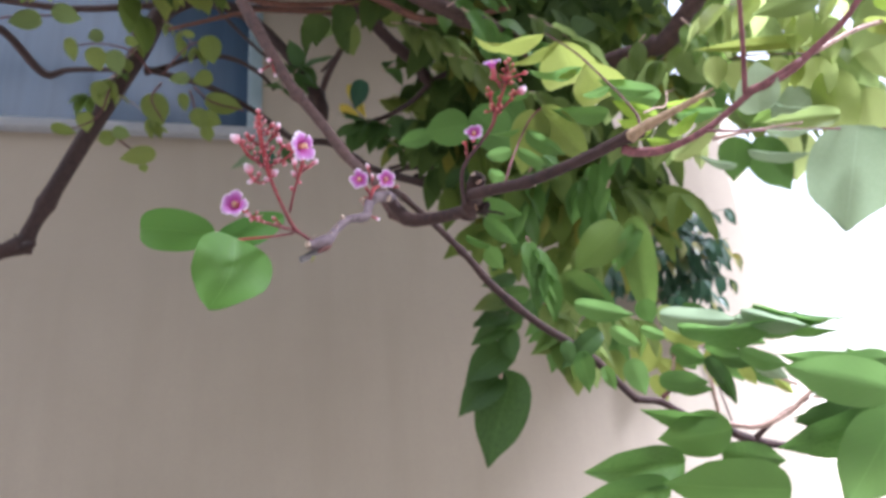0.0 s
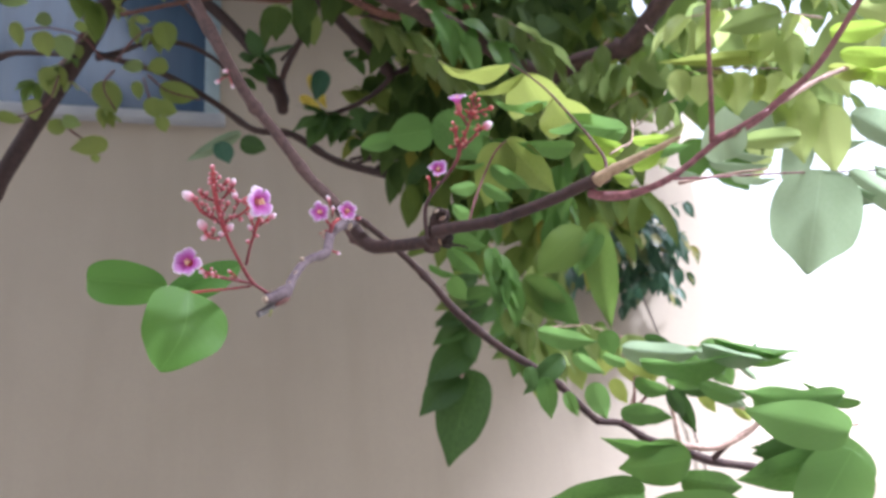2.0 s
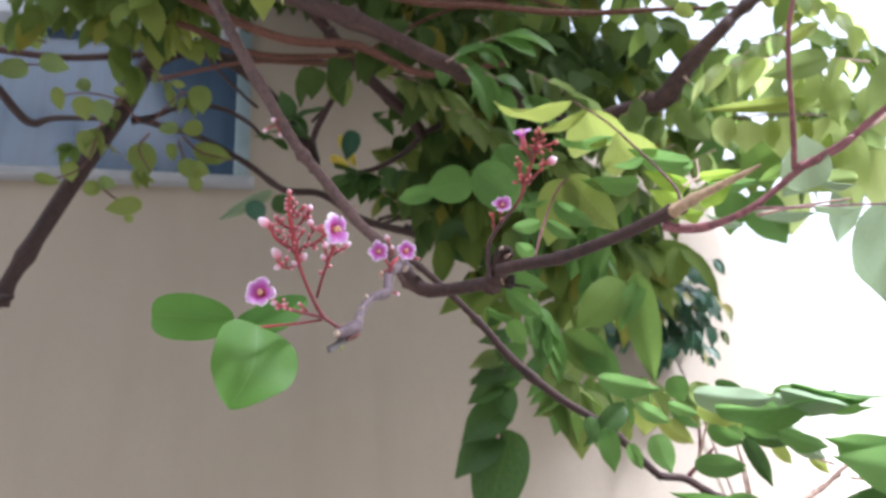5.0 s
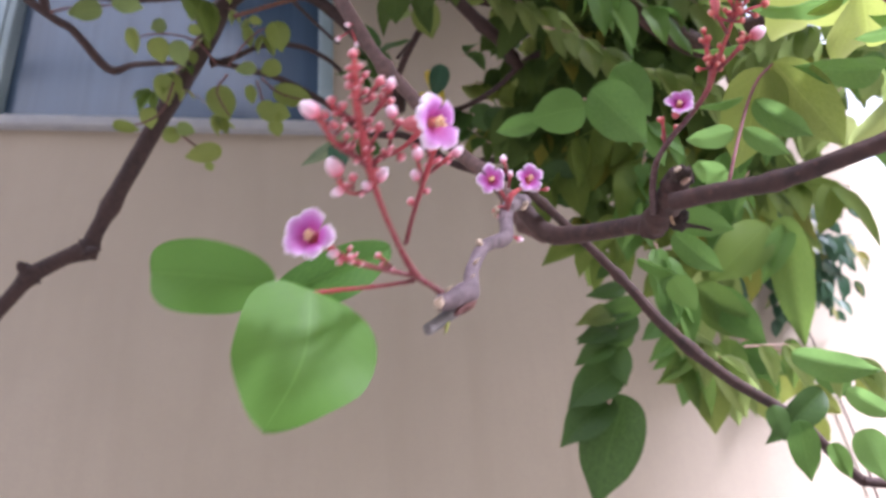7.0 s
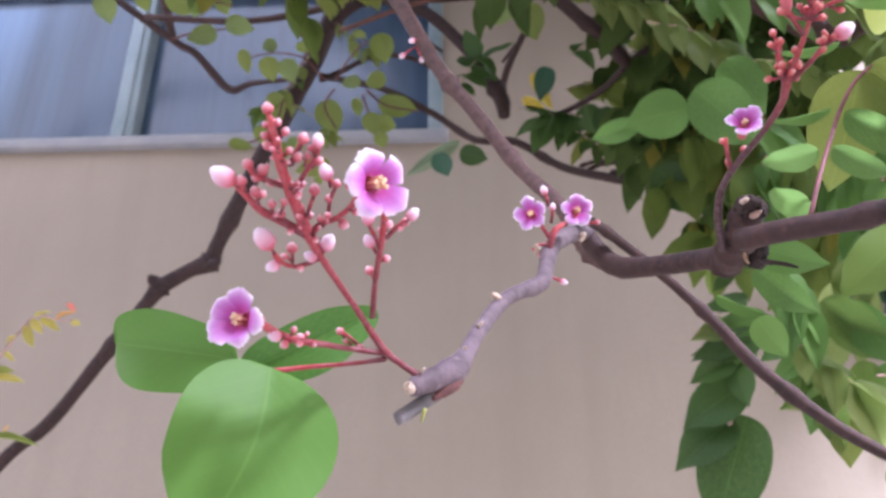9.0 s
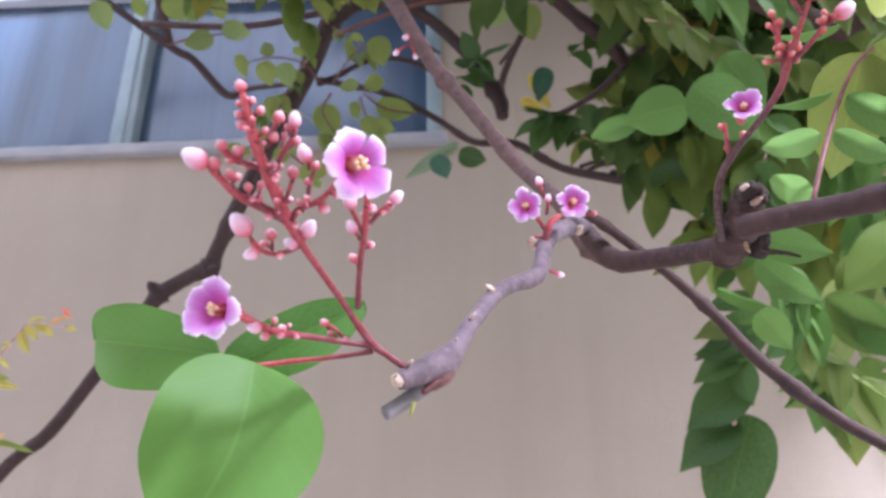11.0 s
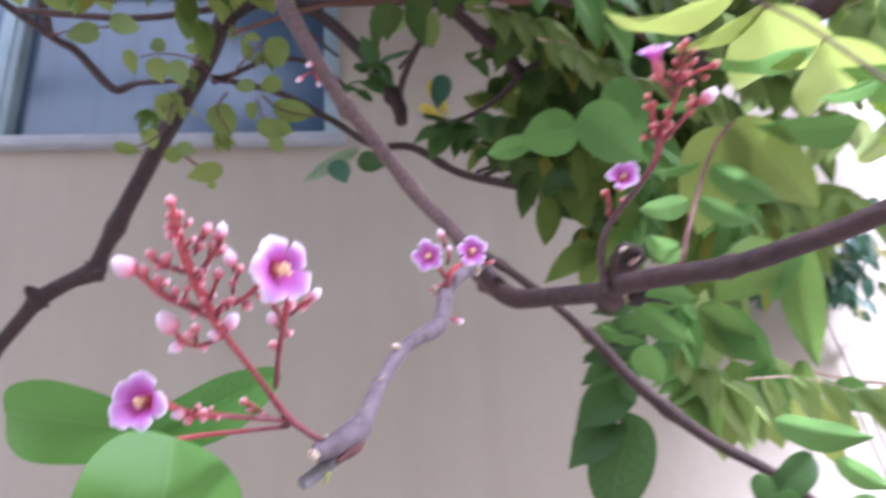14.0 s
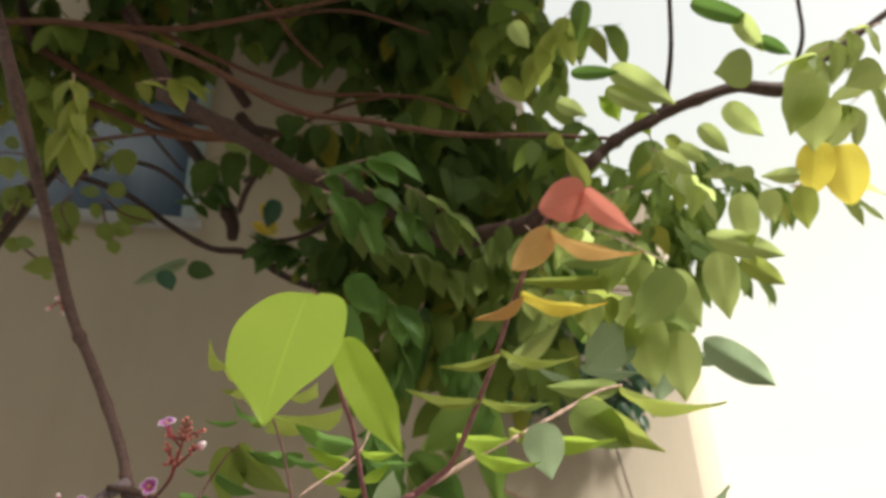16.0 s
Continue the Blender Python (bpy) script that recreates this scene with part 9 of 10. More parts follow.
leaflet(tree, (0.5123, 0.5088, 2.0218), (0.4779, 0.5156, 2.0056), (-0.4273, -0.7296, -0.5340), 0.5, "mid_green", 1, "leaf", "leaflet against the sky")
leaflet(tree, (0.4515, 0.3994, 1.7691), (0.4601, 0.4169, 1.7064), (-0.5115, -0.8141, -0.2751), 0.55, "lit_olive", 0, "leaf", "leaf of the outer twigs")
leaflet(tree, (0.4815, 0.3991, 1.7522), (0.4849, 0.4151, 1.6954), (-0.5467, -0.7995, -0.2487), 0.55, "lit_olive", 0, "leaf", "leaf of the outer twigs")
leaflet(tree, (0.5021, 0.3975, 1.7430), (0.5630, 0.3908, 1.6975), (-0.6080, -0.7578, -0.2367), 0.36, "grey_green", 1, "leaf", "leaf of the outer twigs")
leaflet(tree, (0.5093, 0.3624, 1.8084), (0.5161, 0.3766, 1.7533), (-0.5890, -0.7348, -0.3363), 0.5, "lit_olive", 0, "leaf", "leaf of the outer twigs")
leaflet(tree, (0.4726, 0.3788, 1.7975), (0.4943, 0.3853, 1.7488), (-0.5517, -0.7663, -0.3294), 0.5, "lit_olive", 0, "leaf", "leaf of the outer twigs")
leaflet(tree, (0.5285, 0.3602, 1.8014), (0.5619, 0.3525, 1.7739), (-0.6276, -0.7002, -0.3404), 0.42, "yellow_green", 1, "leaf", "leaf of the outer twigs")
leaflet(tree, (0.5006, 0.3589, 1.8203), (0.5653, 0.3411, 1.7945), (-0.6137, -0.6956, -0.3736), 0.3, "lit_olive", 1, "leaf", "leaf of the outer twigs")
leaflet(tree, (0.4180, 0.3176, 1.9511), (0.4687, 0.3104, 1.9124), (-0.4859, -0.6547, -0.5790), 0.36, "lit_olive", 1, "leaf", "leaf of the outer twigs")
leaflet(tree, (0.4152, 0.3263, 1.9355), (0.4539, 0.3171, 1.9079), (-0.4755, -0.6722, -0.5675), 0.34, "lit_olive", 1, "leaf", "leaf of the outer twigs")
leaflet(tree, (0.4913, 0.3201, 1.9028), (0.5103, 0.3170, 1.8747), (-0.5676, -0.6517, -0.5031), 0.46, "lit_olive", 1, "leaf", "leaf of the outer twigs")
leaflet(tree, (0.4749, 0.3319, 1.8891), (0.4929, 0.3246, 1.8699), (-0.5477, -0.6748, -0.4945), 0.5, "lit_olive", 0, "leaf", "leaf of the outer twigs")
leaflet(tree, (0.4616, 0.3375, 1.8860), (0.4845, 0.3320, 1.8603), (-0.5345, -0.6900, -0.4880), 0.42, "lit_olive", 1, "leaf", "leaf of the outer twigs")
leaflet(tree, (0.5104, 0.3076, 1.9163), (0.5363, 0.3041, 1.8850), (-0.5926, -0.6212, -0.5127), 0.5, "lit_olive", 0, "leaf", "leaf of the outer twigs")
leaflet(tree, (0.5315, 0.2878, 1.9430), (0.4968, 0.2907, 1.9348), (-0.5736, -0.5911, -0.5670), 0.9, "lit_olive", 0, "leaf", "leaf of the outer twigs")
leaflet(tree, (0.5152, 0.2724, 1.9831), (0.5333, 0.2738, 1.9467), (-0.5790, -0.5567, -0.5957), 0.42, "lit_olive", 1, "leaf", "leaf of the outer twigs")
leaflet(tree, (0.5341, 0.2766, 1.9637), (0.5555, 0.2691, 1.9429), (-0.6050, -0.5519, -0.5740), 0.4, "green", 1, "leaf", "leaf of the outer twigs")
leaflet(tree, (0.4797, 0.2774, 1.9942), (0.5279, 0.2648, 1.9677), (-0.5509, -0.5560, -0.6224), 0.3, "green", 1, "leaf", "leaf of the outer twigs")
leaflet(tree, (0.5163, 0.3300, 1.8683), (0.4925, 0.3299, 1.8597), (-0.5751, -0.6721, -0.4664), 0.45, "lit_olive", 1, "leaf", "leaf of the outer twigs")
leaflet(tree, (0.5367, 0.3264, 1.8634), (0.5101, 0.3245, 1.8600), (-0.5982, -0.6578, -0.4577), 0.5, "lit_olive", 0, "leaf", "leaf of the outer twigs")
leaflet(tree, (0.5728, 0.3175, 1.8597), (0.5390, 0.3179, 1.8561), (-0.6354, -0.6327, -0.4427), 0.42, "lit_olive", 1, "leaf", "leaf of the outer twigs")
leaflet(tree, (0.4474, 0.3815, 1.8070), (0.4483, 0.3895, 1.7676), (-0.5040, -0.7859, -0.3583), 0.6, "lit_olive", 0, "leaf", "leaf of the outer twigs")
leaflet(tree, (0.4290, 0.3821, 1.8168), (0.4190, 0.3919, 1.7802), (-0.4701, -0.7964, -0.3804), 0.6, "lit_olive", 0, "leaf", "leaf of the outer twigs")
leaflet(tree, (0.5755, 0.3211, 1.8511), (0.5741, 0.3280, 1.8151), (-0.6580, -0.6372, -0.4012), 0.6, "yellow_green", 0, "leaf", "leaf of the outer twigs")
leaflet(tree, (0.5485, 0.3291, 1.8512), (0.5473, 0.3329, 1.8214), (-0.6289, -0.6586, -0.4133), 0.6, "lit_olive", 0, "leaf", "leaf of the outer twigs")
leaflet(tree, (0.5261, 0.3359, 1.8508), (0.5304, 0.3466, 1.8042), (-0.6071, -0.6835, -0.4053), 0.5, "lit_olive", 0, "leaf", "leaf of the outer twigs")
leaflet(tree, (0.5804, 0.2777, 1.9342), (0.5574, 0.2972, 1.8862), (-0.6407, -0.5739, -0.5101), 0.6, "lit_olive", 0, "leaf", "leaf of the outer twigs")
leaflet(tree, (0.5857, 0.2847, 1.9171), (0.5757, 0.2986, 1.8724), (-0.6559, -0.5781, -0.4855), 0.75, "lit_olive", 0, "leaf", "leaf of the outer twigs")
leaflet(tree, (0.6343, 0.2616, 1.9341), (0.6000, 0.2685, 1.9177), (-0.6839, -0.5193, -0.5125), 0.7, "lit_olive", 0, "leaf", "leaf of the outer twigs")
leaflet(tree, (0.3867, 0.3278, 1.9494), (0.4223, 0.3099, 1.9407), (-0.4288, -0.6694, -0.6066), 0.3, "green", 1, "leaf", "leaf of the outer twigs")
leaflet(tree, (0.4042, 0.3653, 1.8646), (0.3807, 0.3480, 1.8898), (-0.4200, -0.7495, -0.5117), 0.4, "yellow_green", 1, "leaf", "leaf of the outer twigs")
leaflet(tree, (0.4145, 0.3753, 1.8388), (0.4358, 0.3545, 1.8445), (-0.4712, -0.7584, -0.4503), 0.4, "yellow_green", 1, "leaf", "leaf of the outer twigs")

leaflet(tree, (0.6393, 0.7406, 1.9251), (0.6359, 0.7663, 1.8685), (-0.45, -0.75, -0.45), 0.75, "green", 0, "leaf", "leaf against the bright sky")
leaflet(tree, (0.6641, 0.7371, 1.9175), (0.7161, 0.7544, 1.8451), (-0.45, -0.75, -0.45), 0.62, "green", 2, "leaf", "leaf against the bright sky")
leaflet(tree, (0.7150, 0.7210, 1.9223), (0.7203, 0.7479, 1.8574), (-0.45, -0.75, -0.45), 0.80, "lit_olive", 0, "leaf", "leaf against the bright sky")
leaflet(tree, (0.5897, 0.7502, 1.9344), (0.5927, 0.7695, 1.8884), (-0.45, -0.75, -0.45), 0.45, "lit_olive", 1, "leaf", "leaf against the bright sky")
leaflet(tree, (0.4606, 0.3978, 1.7922), (0.5037, 0.4044, 1.7497), (-0.45, -0.75, -0.45), 0.62, "olive", 2, "leaf", "leaf against the bright sky")
leaflet(tree, (0.3890, 0.3492, 1.6908), (0.3398, 0.3620, 1.6926), (-0.45, -0.75, -0.45), 0.30, "olive", 1, "leaf", "leaf against the bright sky")
leaflet(tree, (0.4158, 0.3506, 1.7995), (0.3677, 0.3666, 1.7933), (-0.45, -0.75, -0.45), 0.42, "olive", 0, "leaf", "leaf against the bright sky")
leaflet(tree, (0.4289, 0.3074, 1.7615), (0.4001, 0.3302, 1.7275), (-0.45, -0.75, -0.45), 0.60, "olive", 0, "leaf", "leaf against the bright sky")
leaflet(tree, (0.4475, 0.5200, 1.9071), (0.4806, 0.5233, 1.8787), (-0.45, -0.75, -0.45), 0.60, "lit_olive", 0, "leaf", "leaf against the bright sky")
leaflet(tree, (0.4526, 0.5688, 1.9211), (0.4889, 0.5746, 1.8849), (-0.45, -0.75, -0.45), 0.60, "olive", 0, "leaf", "leaf against the bright sky")
leaflet(tree, (0.4682, 0.4678, 1.8848), (0.4961, 0.4759, 1.8486), (-0.45, -0.75, -0.45), 0.60, "olive", 2, "leaf", "leaf against the bright sky")
leaflet(tree, (0.4763, 0.4253, 1.8480), (0.4851, 0.4376, 1.8144), (-0.45, -0.75, -0.45), 0.60, "olive", 0, "leaf", "leaf against the bright sky")
leaflet(tree, (0.4943, 0.6613, 1.9405), (0.5236, 0.6703, 1.9014), (-0.45, -0.75, -0.45), 0.60, "olive", 0, "leaf", "leaf against the bright sky")
leaflet(tree, (0.5590, 0.6444, 1.9385), (0.5338, 0.6681, 1.9000), (-0.45, -0.75, -0.45), 0.60, "green", 0, "leaf", "leaf against the bright sky")
leaflet(tree, (0.4876, 0.4046, 1.7595), (0.4731, 0.4199, 1.7336), (-0.45, -0.75, -0.45), 0.70, "olive", 0, "leaf", "leaf against the bright sky")
leaflet(tree, (0.2582, 0.3416, 1.4558), (0.1958, 0.3546, 1.4655), (-0.50, -0.80, -0.25), 0.50, "green", 0, "leaf", "broad leaf by the lower branch")
leaflet(tree, (0.2040, 0.3633, 1.4662), (0.1579, 0.3771, 1.4636), (-0.50, -0.80, -0.25), 0.40, "green", 1, "leaf", "broad leaf by the lower branch")
leaflet(tree, (0.2901, 0.2994, 1.4807), (0.2411, 0.3167, 1.4722), (-0.60, -0.70, -0.30), 0.42, "green", 1, "leaf", "broad leaf by the lower branch")
leaflet(tree, (0.2781, 0.2801, 1.4810), (0.2543, 0.3033, 1.4429), (-0.60, -0.70, -0.30), 0.62, "pale_green", 0, "leaf", "broad leaf by the lower branch")
leaflet(tree, (0.2866, 0.3090, 1.4868), (0.2550, 0.3184, 1.4853), (-0.60, -0.70, -0.30), 0.50, "deep", 2, "leaf", "broad leaf by the lower branch")
leaflet(tree, (0.1989, 0.3113, 1.5369), (0.2645, 0.2981, 1.5257), (-0.50, -0.40, -0.75), 0.22, "pale_green", 1, "leaf", "broad leaf by the lower branch")
leaflet(tree, (0.2827, 0.2790, 1.5063), (0.2354, 0.2911, 1.5086), (-0.60, -0.50, -0.60), 0.34, "pale_green", 1, "leaf", "broad leaf by the lower branch")
leaflet(tree, (0.2290, 0.3014, 1.5406), (0.2640, 0.2979, 1.5265), (-0.50, -0.50, -0.70), 0.30, "grey_green", 3, "leaf", "broad leaf by the lower branch")
leaflet(tree, (0.2830, 0.2851, 1.4922), (0.2371, 0.2925, 1.5043), (-0.60, -0.50, -0.60), 0.26, "pale_green", 3, "leaf", "broad leaf by the lower branch")
leaflet(tree, (0.2411, 0.3076, 1.5446), (0.2887, 0.3010, 1.5296), (-0.50, -0.40, -0.75), 0.07, "pale_green", 3, "leaf", "broad leaf by the lower branch")
leaflet(tree, (0.1954, 0.3194, 1.5465), (0.2380, 0.3108, 1.5333), (-0.55, -0.60, -0.55), 0.36, "grey_green", 1, "leaf", "broad leaf by the lower branch")
leaflet(tree, (0.2023, 0.3303, 1.5415), (0.2289, 0.3260, 1.5307), (-0.55, -0.60, -0.55), 0.40, "yellow_green", 0, "leaf", "broad leaf by the lower branch")
leaflet(tree, (0.1948, 0.3316, 1.5587), (0.1996, 0.3352, 1.5456), (-0.5, -0.8, -0.2), 0.80, "green", 0, "leaf", "broad leaf by the lower branch")
leaflet(tree, (0.2065, 0.3294, 1.5546), (0.2059, 0.3343, 1.5428), (-0.5, -0.8, -0.2), 0.70, "olive", 2, "leaf", "broad leaf by the lower branch")
leaflet(tree, (0.2012, 0.3237, 1.5307), (0.2187, 0.3231, 1.5180), (-0.55, -0.60, -0.55), 0.45, "green", 1, "leaf", "broad leaf by the lower branch")
leaflet(tree, (0.2164, 0.3195, 1.5289), (0.2372, 0.3168, 1.5188), (-0.55, -0.60, -0.55), 0.36, "green", 2, "leaf", "broad leaf by the lower branch")
leaflet(tree, (0.2327, 0.3160, 1.5246), (0.2586, 0.3136, 1.5095), (-0.55, -0.60, -0.55), 0.36, "pale_green", 1, "leaf", "broad leaf by the lower branch")
leaflet(tree, (0.2172, 0.3215, 1.5233), (0.2256, 0.3249, 1.5075), (-0.5, -0.8, -0.2), 0.42, "deep", 1, "leaf", "broad leaf by the lower branch")
leaflet(tree, (0.1938, 0.3317, 1.5164), (0.2183, 0.3265, 1.5096), (-0.55, -0.60, -0.55), 0.50, "green", 0, "leaf", "broad leaf by the lower branch")
leaflet(tree, (0.2403, 0.3058, 1.5442), (0.2768, 0.3004, 1.5282), (-0.55, -0.60, -0.55), 0.16, "pale_green", 3, "leaf", "broad leaf by the lower branch")
leaflet(tree, (0.2313, 0.3105, 1.5397), (0.2614, 0.3054, 1.5281), (-0.55, -0.60, -0.55), 0.30, "grey_green", 1, "leaf", "broad leaf by the lower branch")
leaflet(tree, (0.2151, 0.3272, 1.5533), (0.2290, 0.3253, 1.5466), (-0.55, -0.60, -0.55), 0.40, "deep", 0, "leaf", "broad leaf by the lower branch")
leaflet(tree, (0.4315, 0.4630, 1.8016), (0.4495, 0.4836, 1.7628), (-0.45, -0.75, -0.45), 0.75, "mid_green", 0, "leaf", "leaf against the bright sky")
leaflet(tree, (0.4274, 0.4835, 1.8099), (0.4549, 0.4926, 1.7927), (-0.45, -0.75, -0.45), 0.50, "mid_green", 1, "leaf", "leaf against the bright sky")
leaflet(tree, (0.4440, 0.4490, 1.7699), (0.4244, 0.4690, 1.7634), (-0.45, -0.75, -0.45), 0.40, "mid_green", 1, "leaf", "leaf against the bright sky")
leaflet(tree, (0.2546, 0.2545, 1.4876), (0.2132, 0.2629, 1.5015), (-0.50, -0.72, -0.48), 0.50, "pale_green", 4, "leaf", "broad leaf by the lower branch")
leaflet(tree, (0.3308, 0.8588, 1.7765), (0.2830, 0.8613, 1.7680), (-0.35, -0.85, -0.35), 0.42, "deep", 1, "leaf", "leaf hanging below the lower branch")
leaflet(tree, (0.3477, 0.8625, 1.7577), (0.2793, 0.8725, 1.7414), (-0.35, -0.85, -0.35), 0.40, "green", 0, "leaf", "leaf hanging below the lower branch")
leaflet(tree, (0.3427, 0.8710, 1.7387), (0.2689, 0.8821, 1.7223), (-0.35, -0.85, -0.35), 0.42, "deep", 1, "leaf", "leaf hanging below the lower branch")
leaflet(tree, (0.3357, 0.8756, 1.7307), (0.2792, 0.8876, 1.7026), (-0.35, -0.85, -0.35), 0.50, "green", 2, "leaf", "leaf hanging below the lower branch")
leaflet(tree, (0.3169, 0.8511, 1.8037), (0.2947, 0.8523, 1.7848), (-0.35, -0.85, -0.35), 0.50, "deep", 0, "leaf", "leaf hanging below the lower branch")
leaflet(tree, (0.3123, 0.7015, 1.6707), (0.2742, 0.7092, 1.6437), (-0.35, -0.85, -0.35), 0.42, "green", 1, "leaf", "leaf hanging below the lower branch")
leaflet(tree, (0.3135, 0.7117, 1.6440), (0.2765, 0.7127, 1.6333), (-0.35, -0.85, -0.35), 0.40, "olive", 0, "leaf", "leaf hanging below the lower branch")
leaflet(tree, (0.3164, 0.7045, 1.6608), (0.2969, 0.7170, 1.6112), (-0.35, -0.85, -0.35), 0.50, "green", 2, "leaf", "leaf hanging below the lower branch")
leaflet(tree, (0.3267, 0.7103, 1.6404), (0.3233, 0.7215, 1.5852), (-0.35, -0.85, -0.35), 0.55, "light_olive", 0, "leaf", "leaf hanging below the lower branch")
leaflet(tree, (0.3418, 0.7129, 1.6253), (0.3440, 0.7152, 1.5900), (-0.35, -0.85, -0.35), 0.48, "olive", 1, "leaf", "leaf hanging below the lower branch")
leaflet(tree, (0.3283, 0.6838, 1.7075), (0.3724, 0.6845, 1.6534), (-0.35, -0.85, -0.35), 0.48, "green", 0, "leaf", "leaf hanging below the lower branch")
leaflet(tree, (0.3516, 0.6983, 1.6575), (0.3888, 0.6916, 1.6262), (-0.35, -0.85, -0.35), 0.55, "green", 2, "leaf", "leaf hanging below the lower branch")
leaflet(tree, (0.3653, 0.7065, 1.6289), (0.3709, 0.7097, 1.5895), (-0.35, -0.85, -0.35), 0.60, "light_olive", 0, "leaf", "leaf hanging below the lower branch")
leaflet(tree, (0.4085, 0.7091, 1.5986), (0.4195, 0.7071, 1.5695), (-0.35, -0.85, -0.35), 0.55, "yellow_green", 0, "leaf", "leaf hanging below the lower branch")
leaflet(tree, (0.2947, 0.6980, 1.6895), (0.2649, 0.7012, 1.6694), (-0.35, -0.85, -0.35), 0.50, "deep", 0, "leaf", "leaf hanging below the lower branch")

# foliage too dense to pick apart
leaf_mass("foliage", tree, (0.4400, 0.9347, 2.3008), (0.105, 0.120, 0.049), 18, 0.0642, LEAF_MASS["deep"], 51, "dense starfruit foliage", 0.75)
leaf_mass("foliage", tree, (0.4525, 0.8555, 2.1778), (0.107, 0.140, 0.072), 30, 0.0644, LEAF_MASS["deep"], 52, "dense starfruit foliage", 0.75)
leaf_mass("foliage", tree, (0.5320, 0.7556, 2.0986), (0.074, 0.140, 0.057), 8, 0.0555, LEAF_MASS["mid"], 53, "dense starfruit foliage", 0.75)
leaf_mass("foliage", tree, (0.4350, 0.9547, 2.1150), (0.056, 0.100, 0.042), 13, 0.0653, LEAF_MASS["deep"], 54, "dense starfruit foliage", 0.75)
leaf_mass("foliage", tree, (0.4600, 0.8800, 1.9951), (0.045, 0.110, 0.060), 17, 0.0642, LEAF_MASS["mid"], 55, "dense starfruit foliage", 0.75)
leaf_mass("foliage", tree, (0.4680, 0.8926, 1.9000), (0.032, 0.080, 0.040), 9, 0.0685, LEAF_MASS["mid"], 56, "dense starfruit foliage", 0.75)
leaf_mass("foliage", tree, (0.6624, 0.6246, 2.0602), (0.081, 0.100, 0.030), 7, 0.0532, LEAF_MASS["olive"], 58, "dense starfruit foliage", 0.75)
leaf_mass("foliage", tree, (0.5728, 0.7238, 2.0159), (0.039, 0.100, 0.039), 6, 0.0560, LEAF_MASS["mid"], 59, "dense starfruit foliage", 0.75)
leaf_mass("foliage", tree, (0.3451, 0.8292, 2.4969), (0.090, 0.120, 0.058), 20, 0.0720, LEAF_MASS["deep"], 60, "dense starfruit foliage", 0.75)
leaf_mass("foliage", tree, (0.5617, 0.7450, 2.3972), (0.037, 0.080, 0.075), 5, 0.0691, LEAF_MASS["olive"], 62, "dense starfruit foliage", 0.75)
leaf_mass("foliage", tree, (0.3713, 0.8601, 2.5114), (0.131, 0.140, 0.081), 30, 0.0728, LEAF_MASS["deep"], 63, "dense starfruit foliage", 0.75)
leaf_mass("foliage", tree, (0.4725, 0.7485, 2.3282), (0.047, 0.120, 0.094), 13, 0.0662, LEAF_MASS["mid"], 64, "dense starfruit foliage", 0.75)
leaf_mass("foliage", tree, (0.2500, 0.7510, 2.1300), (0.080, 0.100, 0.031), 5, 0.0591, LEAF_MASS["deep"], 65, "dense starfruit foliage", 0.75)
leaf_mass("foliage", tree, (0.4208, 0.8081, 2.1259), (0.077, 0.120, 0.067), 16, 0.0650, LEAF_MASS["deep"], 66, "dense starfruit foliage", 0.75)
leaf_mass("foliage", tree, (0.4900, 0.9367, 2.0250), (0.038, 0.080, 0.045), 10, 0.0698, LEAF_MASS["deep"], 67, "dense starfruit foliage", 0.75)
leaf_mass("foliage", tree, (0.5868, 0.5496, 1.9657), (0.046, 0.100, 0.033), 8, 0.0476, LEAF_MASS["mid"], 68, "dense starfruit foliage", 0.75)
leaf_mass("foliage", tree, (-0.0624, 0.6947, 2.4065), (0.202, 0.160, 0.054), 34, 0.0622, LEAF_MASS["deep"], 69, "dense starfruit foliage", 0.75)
# next three: crown foliage added overhead, mostly out of view, to shade the wall
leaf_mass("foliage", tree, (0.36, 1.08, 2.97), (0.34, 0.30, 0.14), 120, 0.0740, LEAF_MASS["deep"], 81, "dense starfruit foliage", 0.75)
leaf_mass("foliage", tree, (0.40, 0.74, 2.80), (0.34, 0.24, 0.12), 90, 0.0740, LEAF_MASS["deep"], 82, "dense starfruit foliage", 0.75)
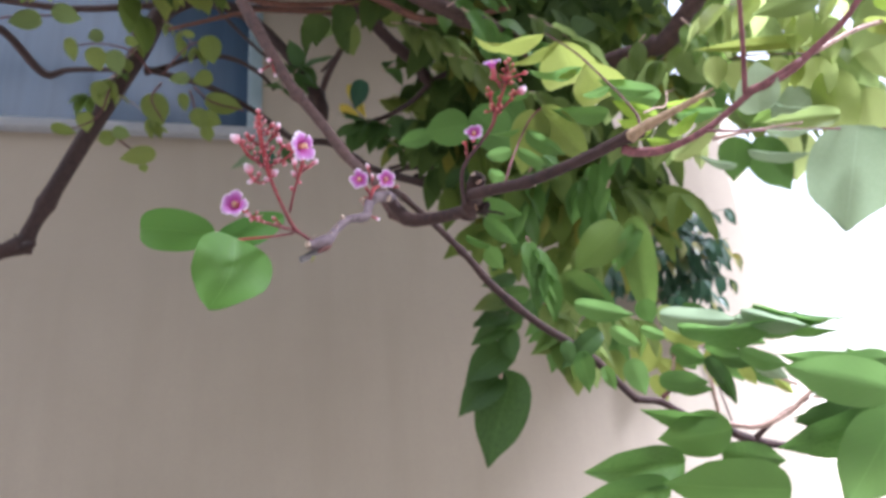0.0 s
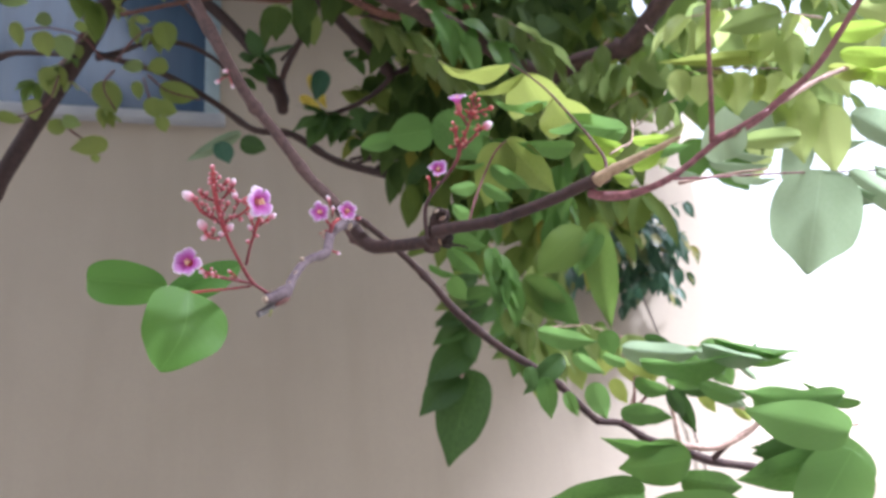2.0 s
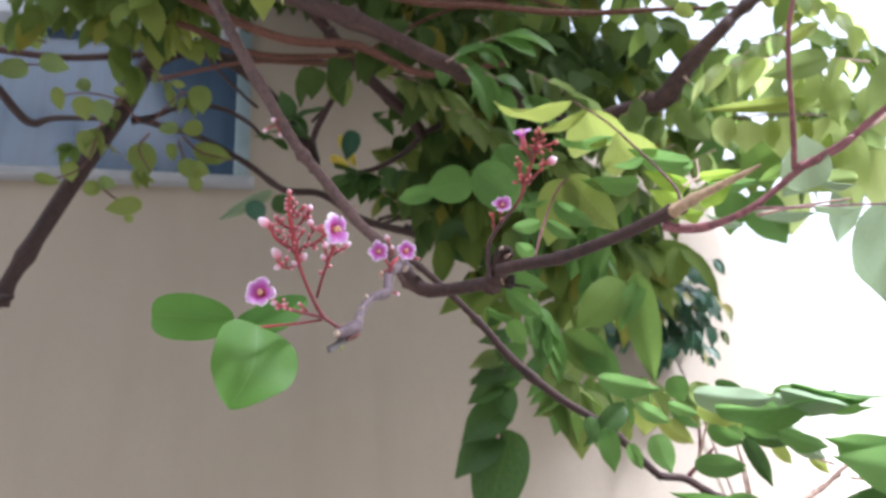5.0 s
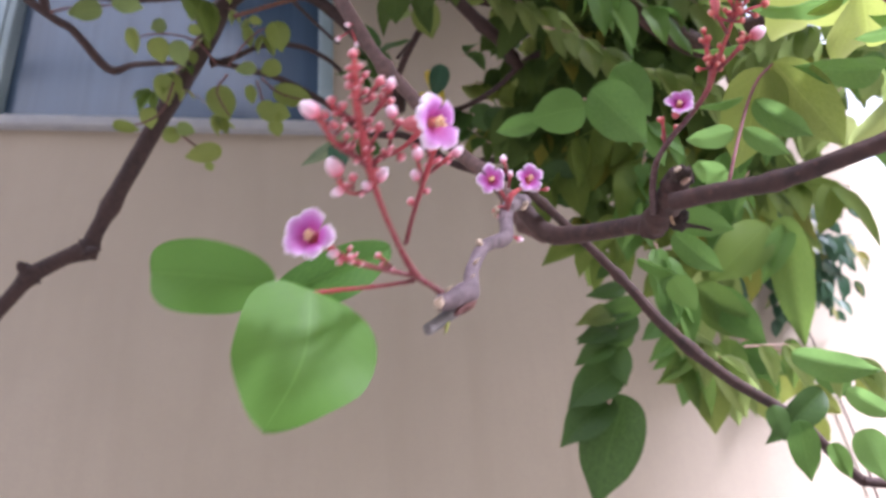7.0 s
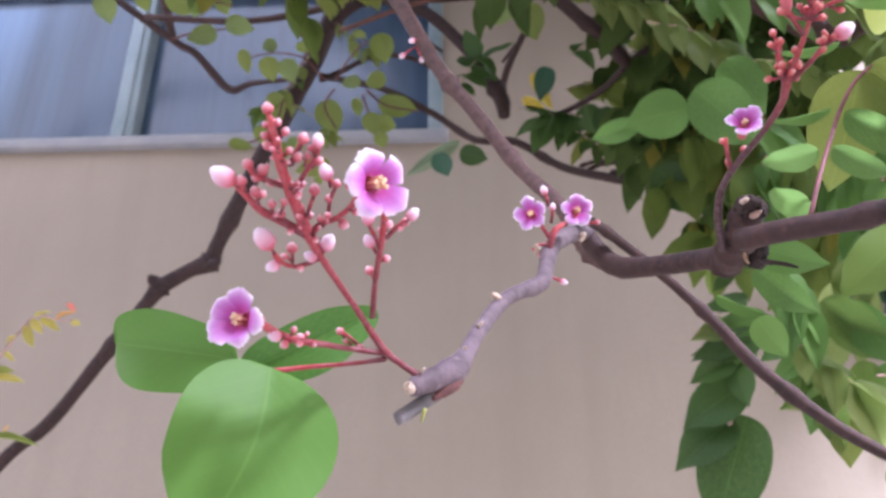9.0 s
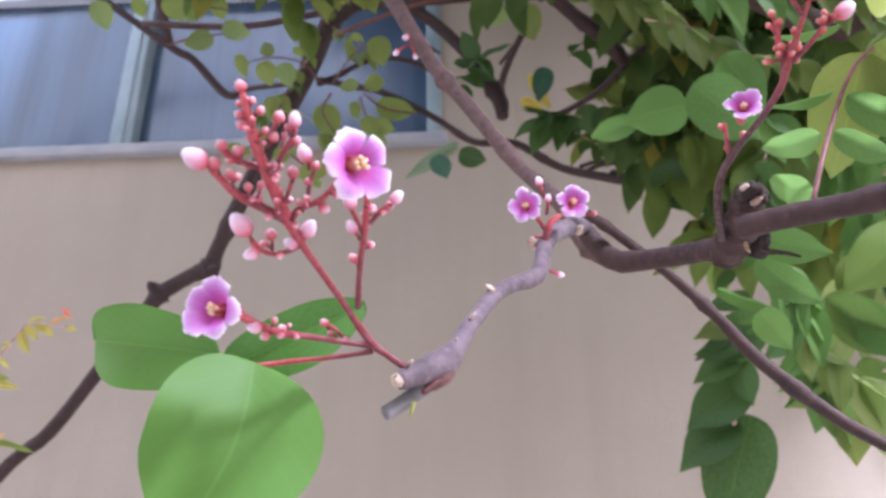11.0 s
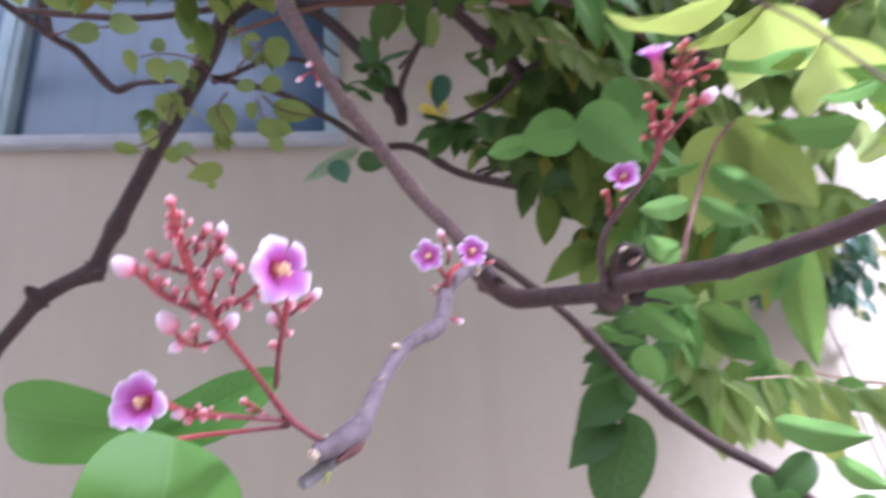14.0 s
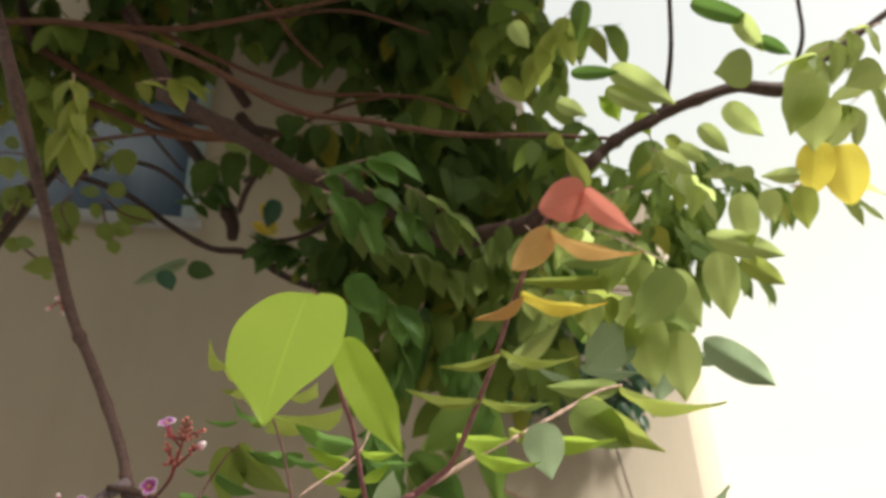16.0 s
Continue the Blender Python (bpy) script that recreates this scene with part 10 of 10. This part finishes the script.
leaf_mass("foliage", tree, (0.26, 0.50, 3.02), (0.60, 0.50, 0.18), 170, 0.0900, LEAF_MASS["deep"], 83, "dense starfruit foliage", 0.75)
leaf_mass("foliage", tree, (-0.0880, 0.7808, 2.3658), (0.130, 0.090, 0.026), 24, 0.0560, LEAF_MASS["mid"], 61, "dense starfruit foliage", 0.75)
leaf_mass("foliage", tree, (-0.1914, 0.8389, 2.3119), (0.035, 0.080, 0.060), 12, 0.0560, LEAF_MASS["mid"], 84, "dense starfruit foliage", 0.75)
# added above the view, close to the wall, to cut its skylight
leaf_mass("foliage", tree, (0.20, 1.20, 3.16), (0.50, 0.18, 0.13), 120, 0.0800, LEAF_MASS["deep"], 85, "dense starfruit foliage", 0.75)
climber = thing("climbing_plant", (1.0, 1.46, 0.0), "climbing plant with small bluish-green leaves on the wall", "climber")
stem("vine", [(1.0, 1.465, -0.08, 0.004), (0.97, 1.462, 0.8, 0.004), (1.02, 1.464, 1.5, 0.0025), (0.96, 1.462, 2.0, 0.002), (0.93, 1.46, 2.35, 0.002)], BARK_MID, climber, "", 6, 0)
leaf_mass("foliage", climber, (0.9120, 1.3623, 2.0459), (0.042, 0.035, 0.070), 26, 0.0459, LEAF_MASS["ivy"], 70, "small bluish-green leaves", 0.75)
leaf_mass("foliage", climber, (0.8669, 1.3612, 2.1038), (0.054, 0.035, 0.070), 18, 0.0485, LEAF_MASS["ivy"], 71, "small bluish-green leaves", 0.75)
leaf_mass("foliage", climber, (0.9440, 1.3914, 1.9604), (0.028, 0.030, 0.028), 9, 0.0383, LEAF_MASS["ivy"], 72, "small bluish-green leaves", 0.75)
leaf_mass("foliage", climber, (0.8237, 1.4342, 2.0110), (0.039, 0.030, 0.039), 8, 0.0517, LEAF_MASS["ivy"], 73, "small bluish-green leaves", 0.75)

# the plants lean a little against the upright house
LEAN = Matrix.Translation((0, 0, 1.45)) @ Matrix.Rotation(-0.04, 4, "Y") @ Matrix.Translation((0, 0, -1.45))
for plant in (tree, climber):
    plant.matrix_basis = LEAN @ plant.matrix_basis
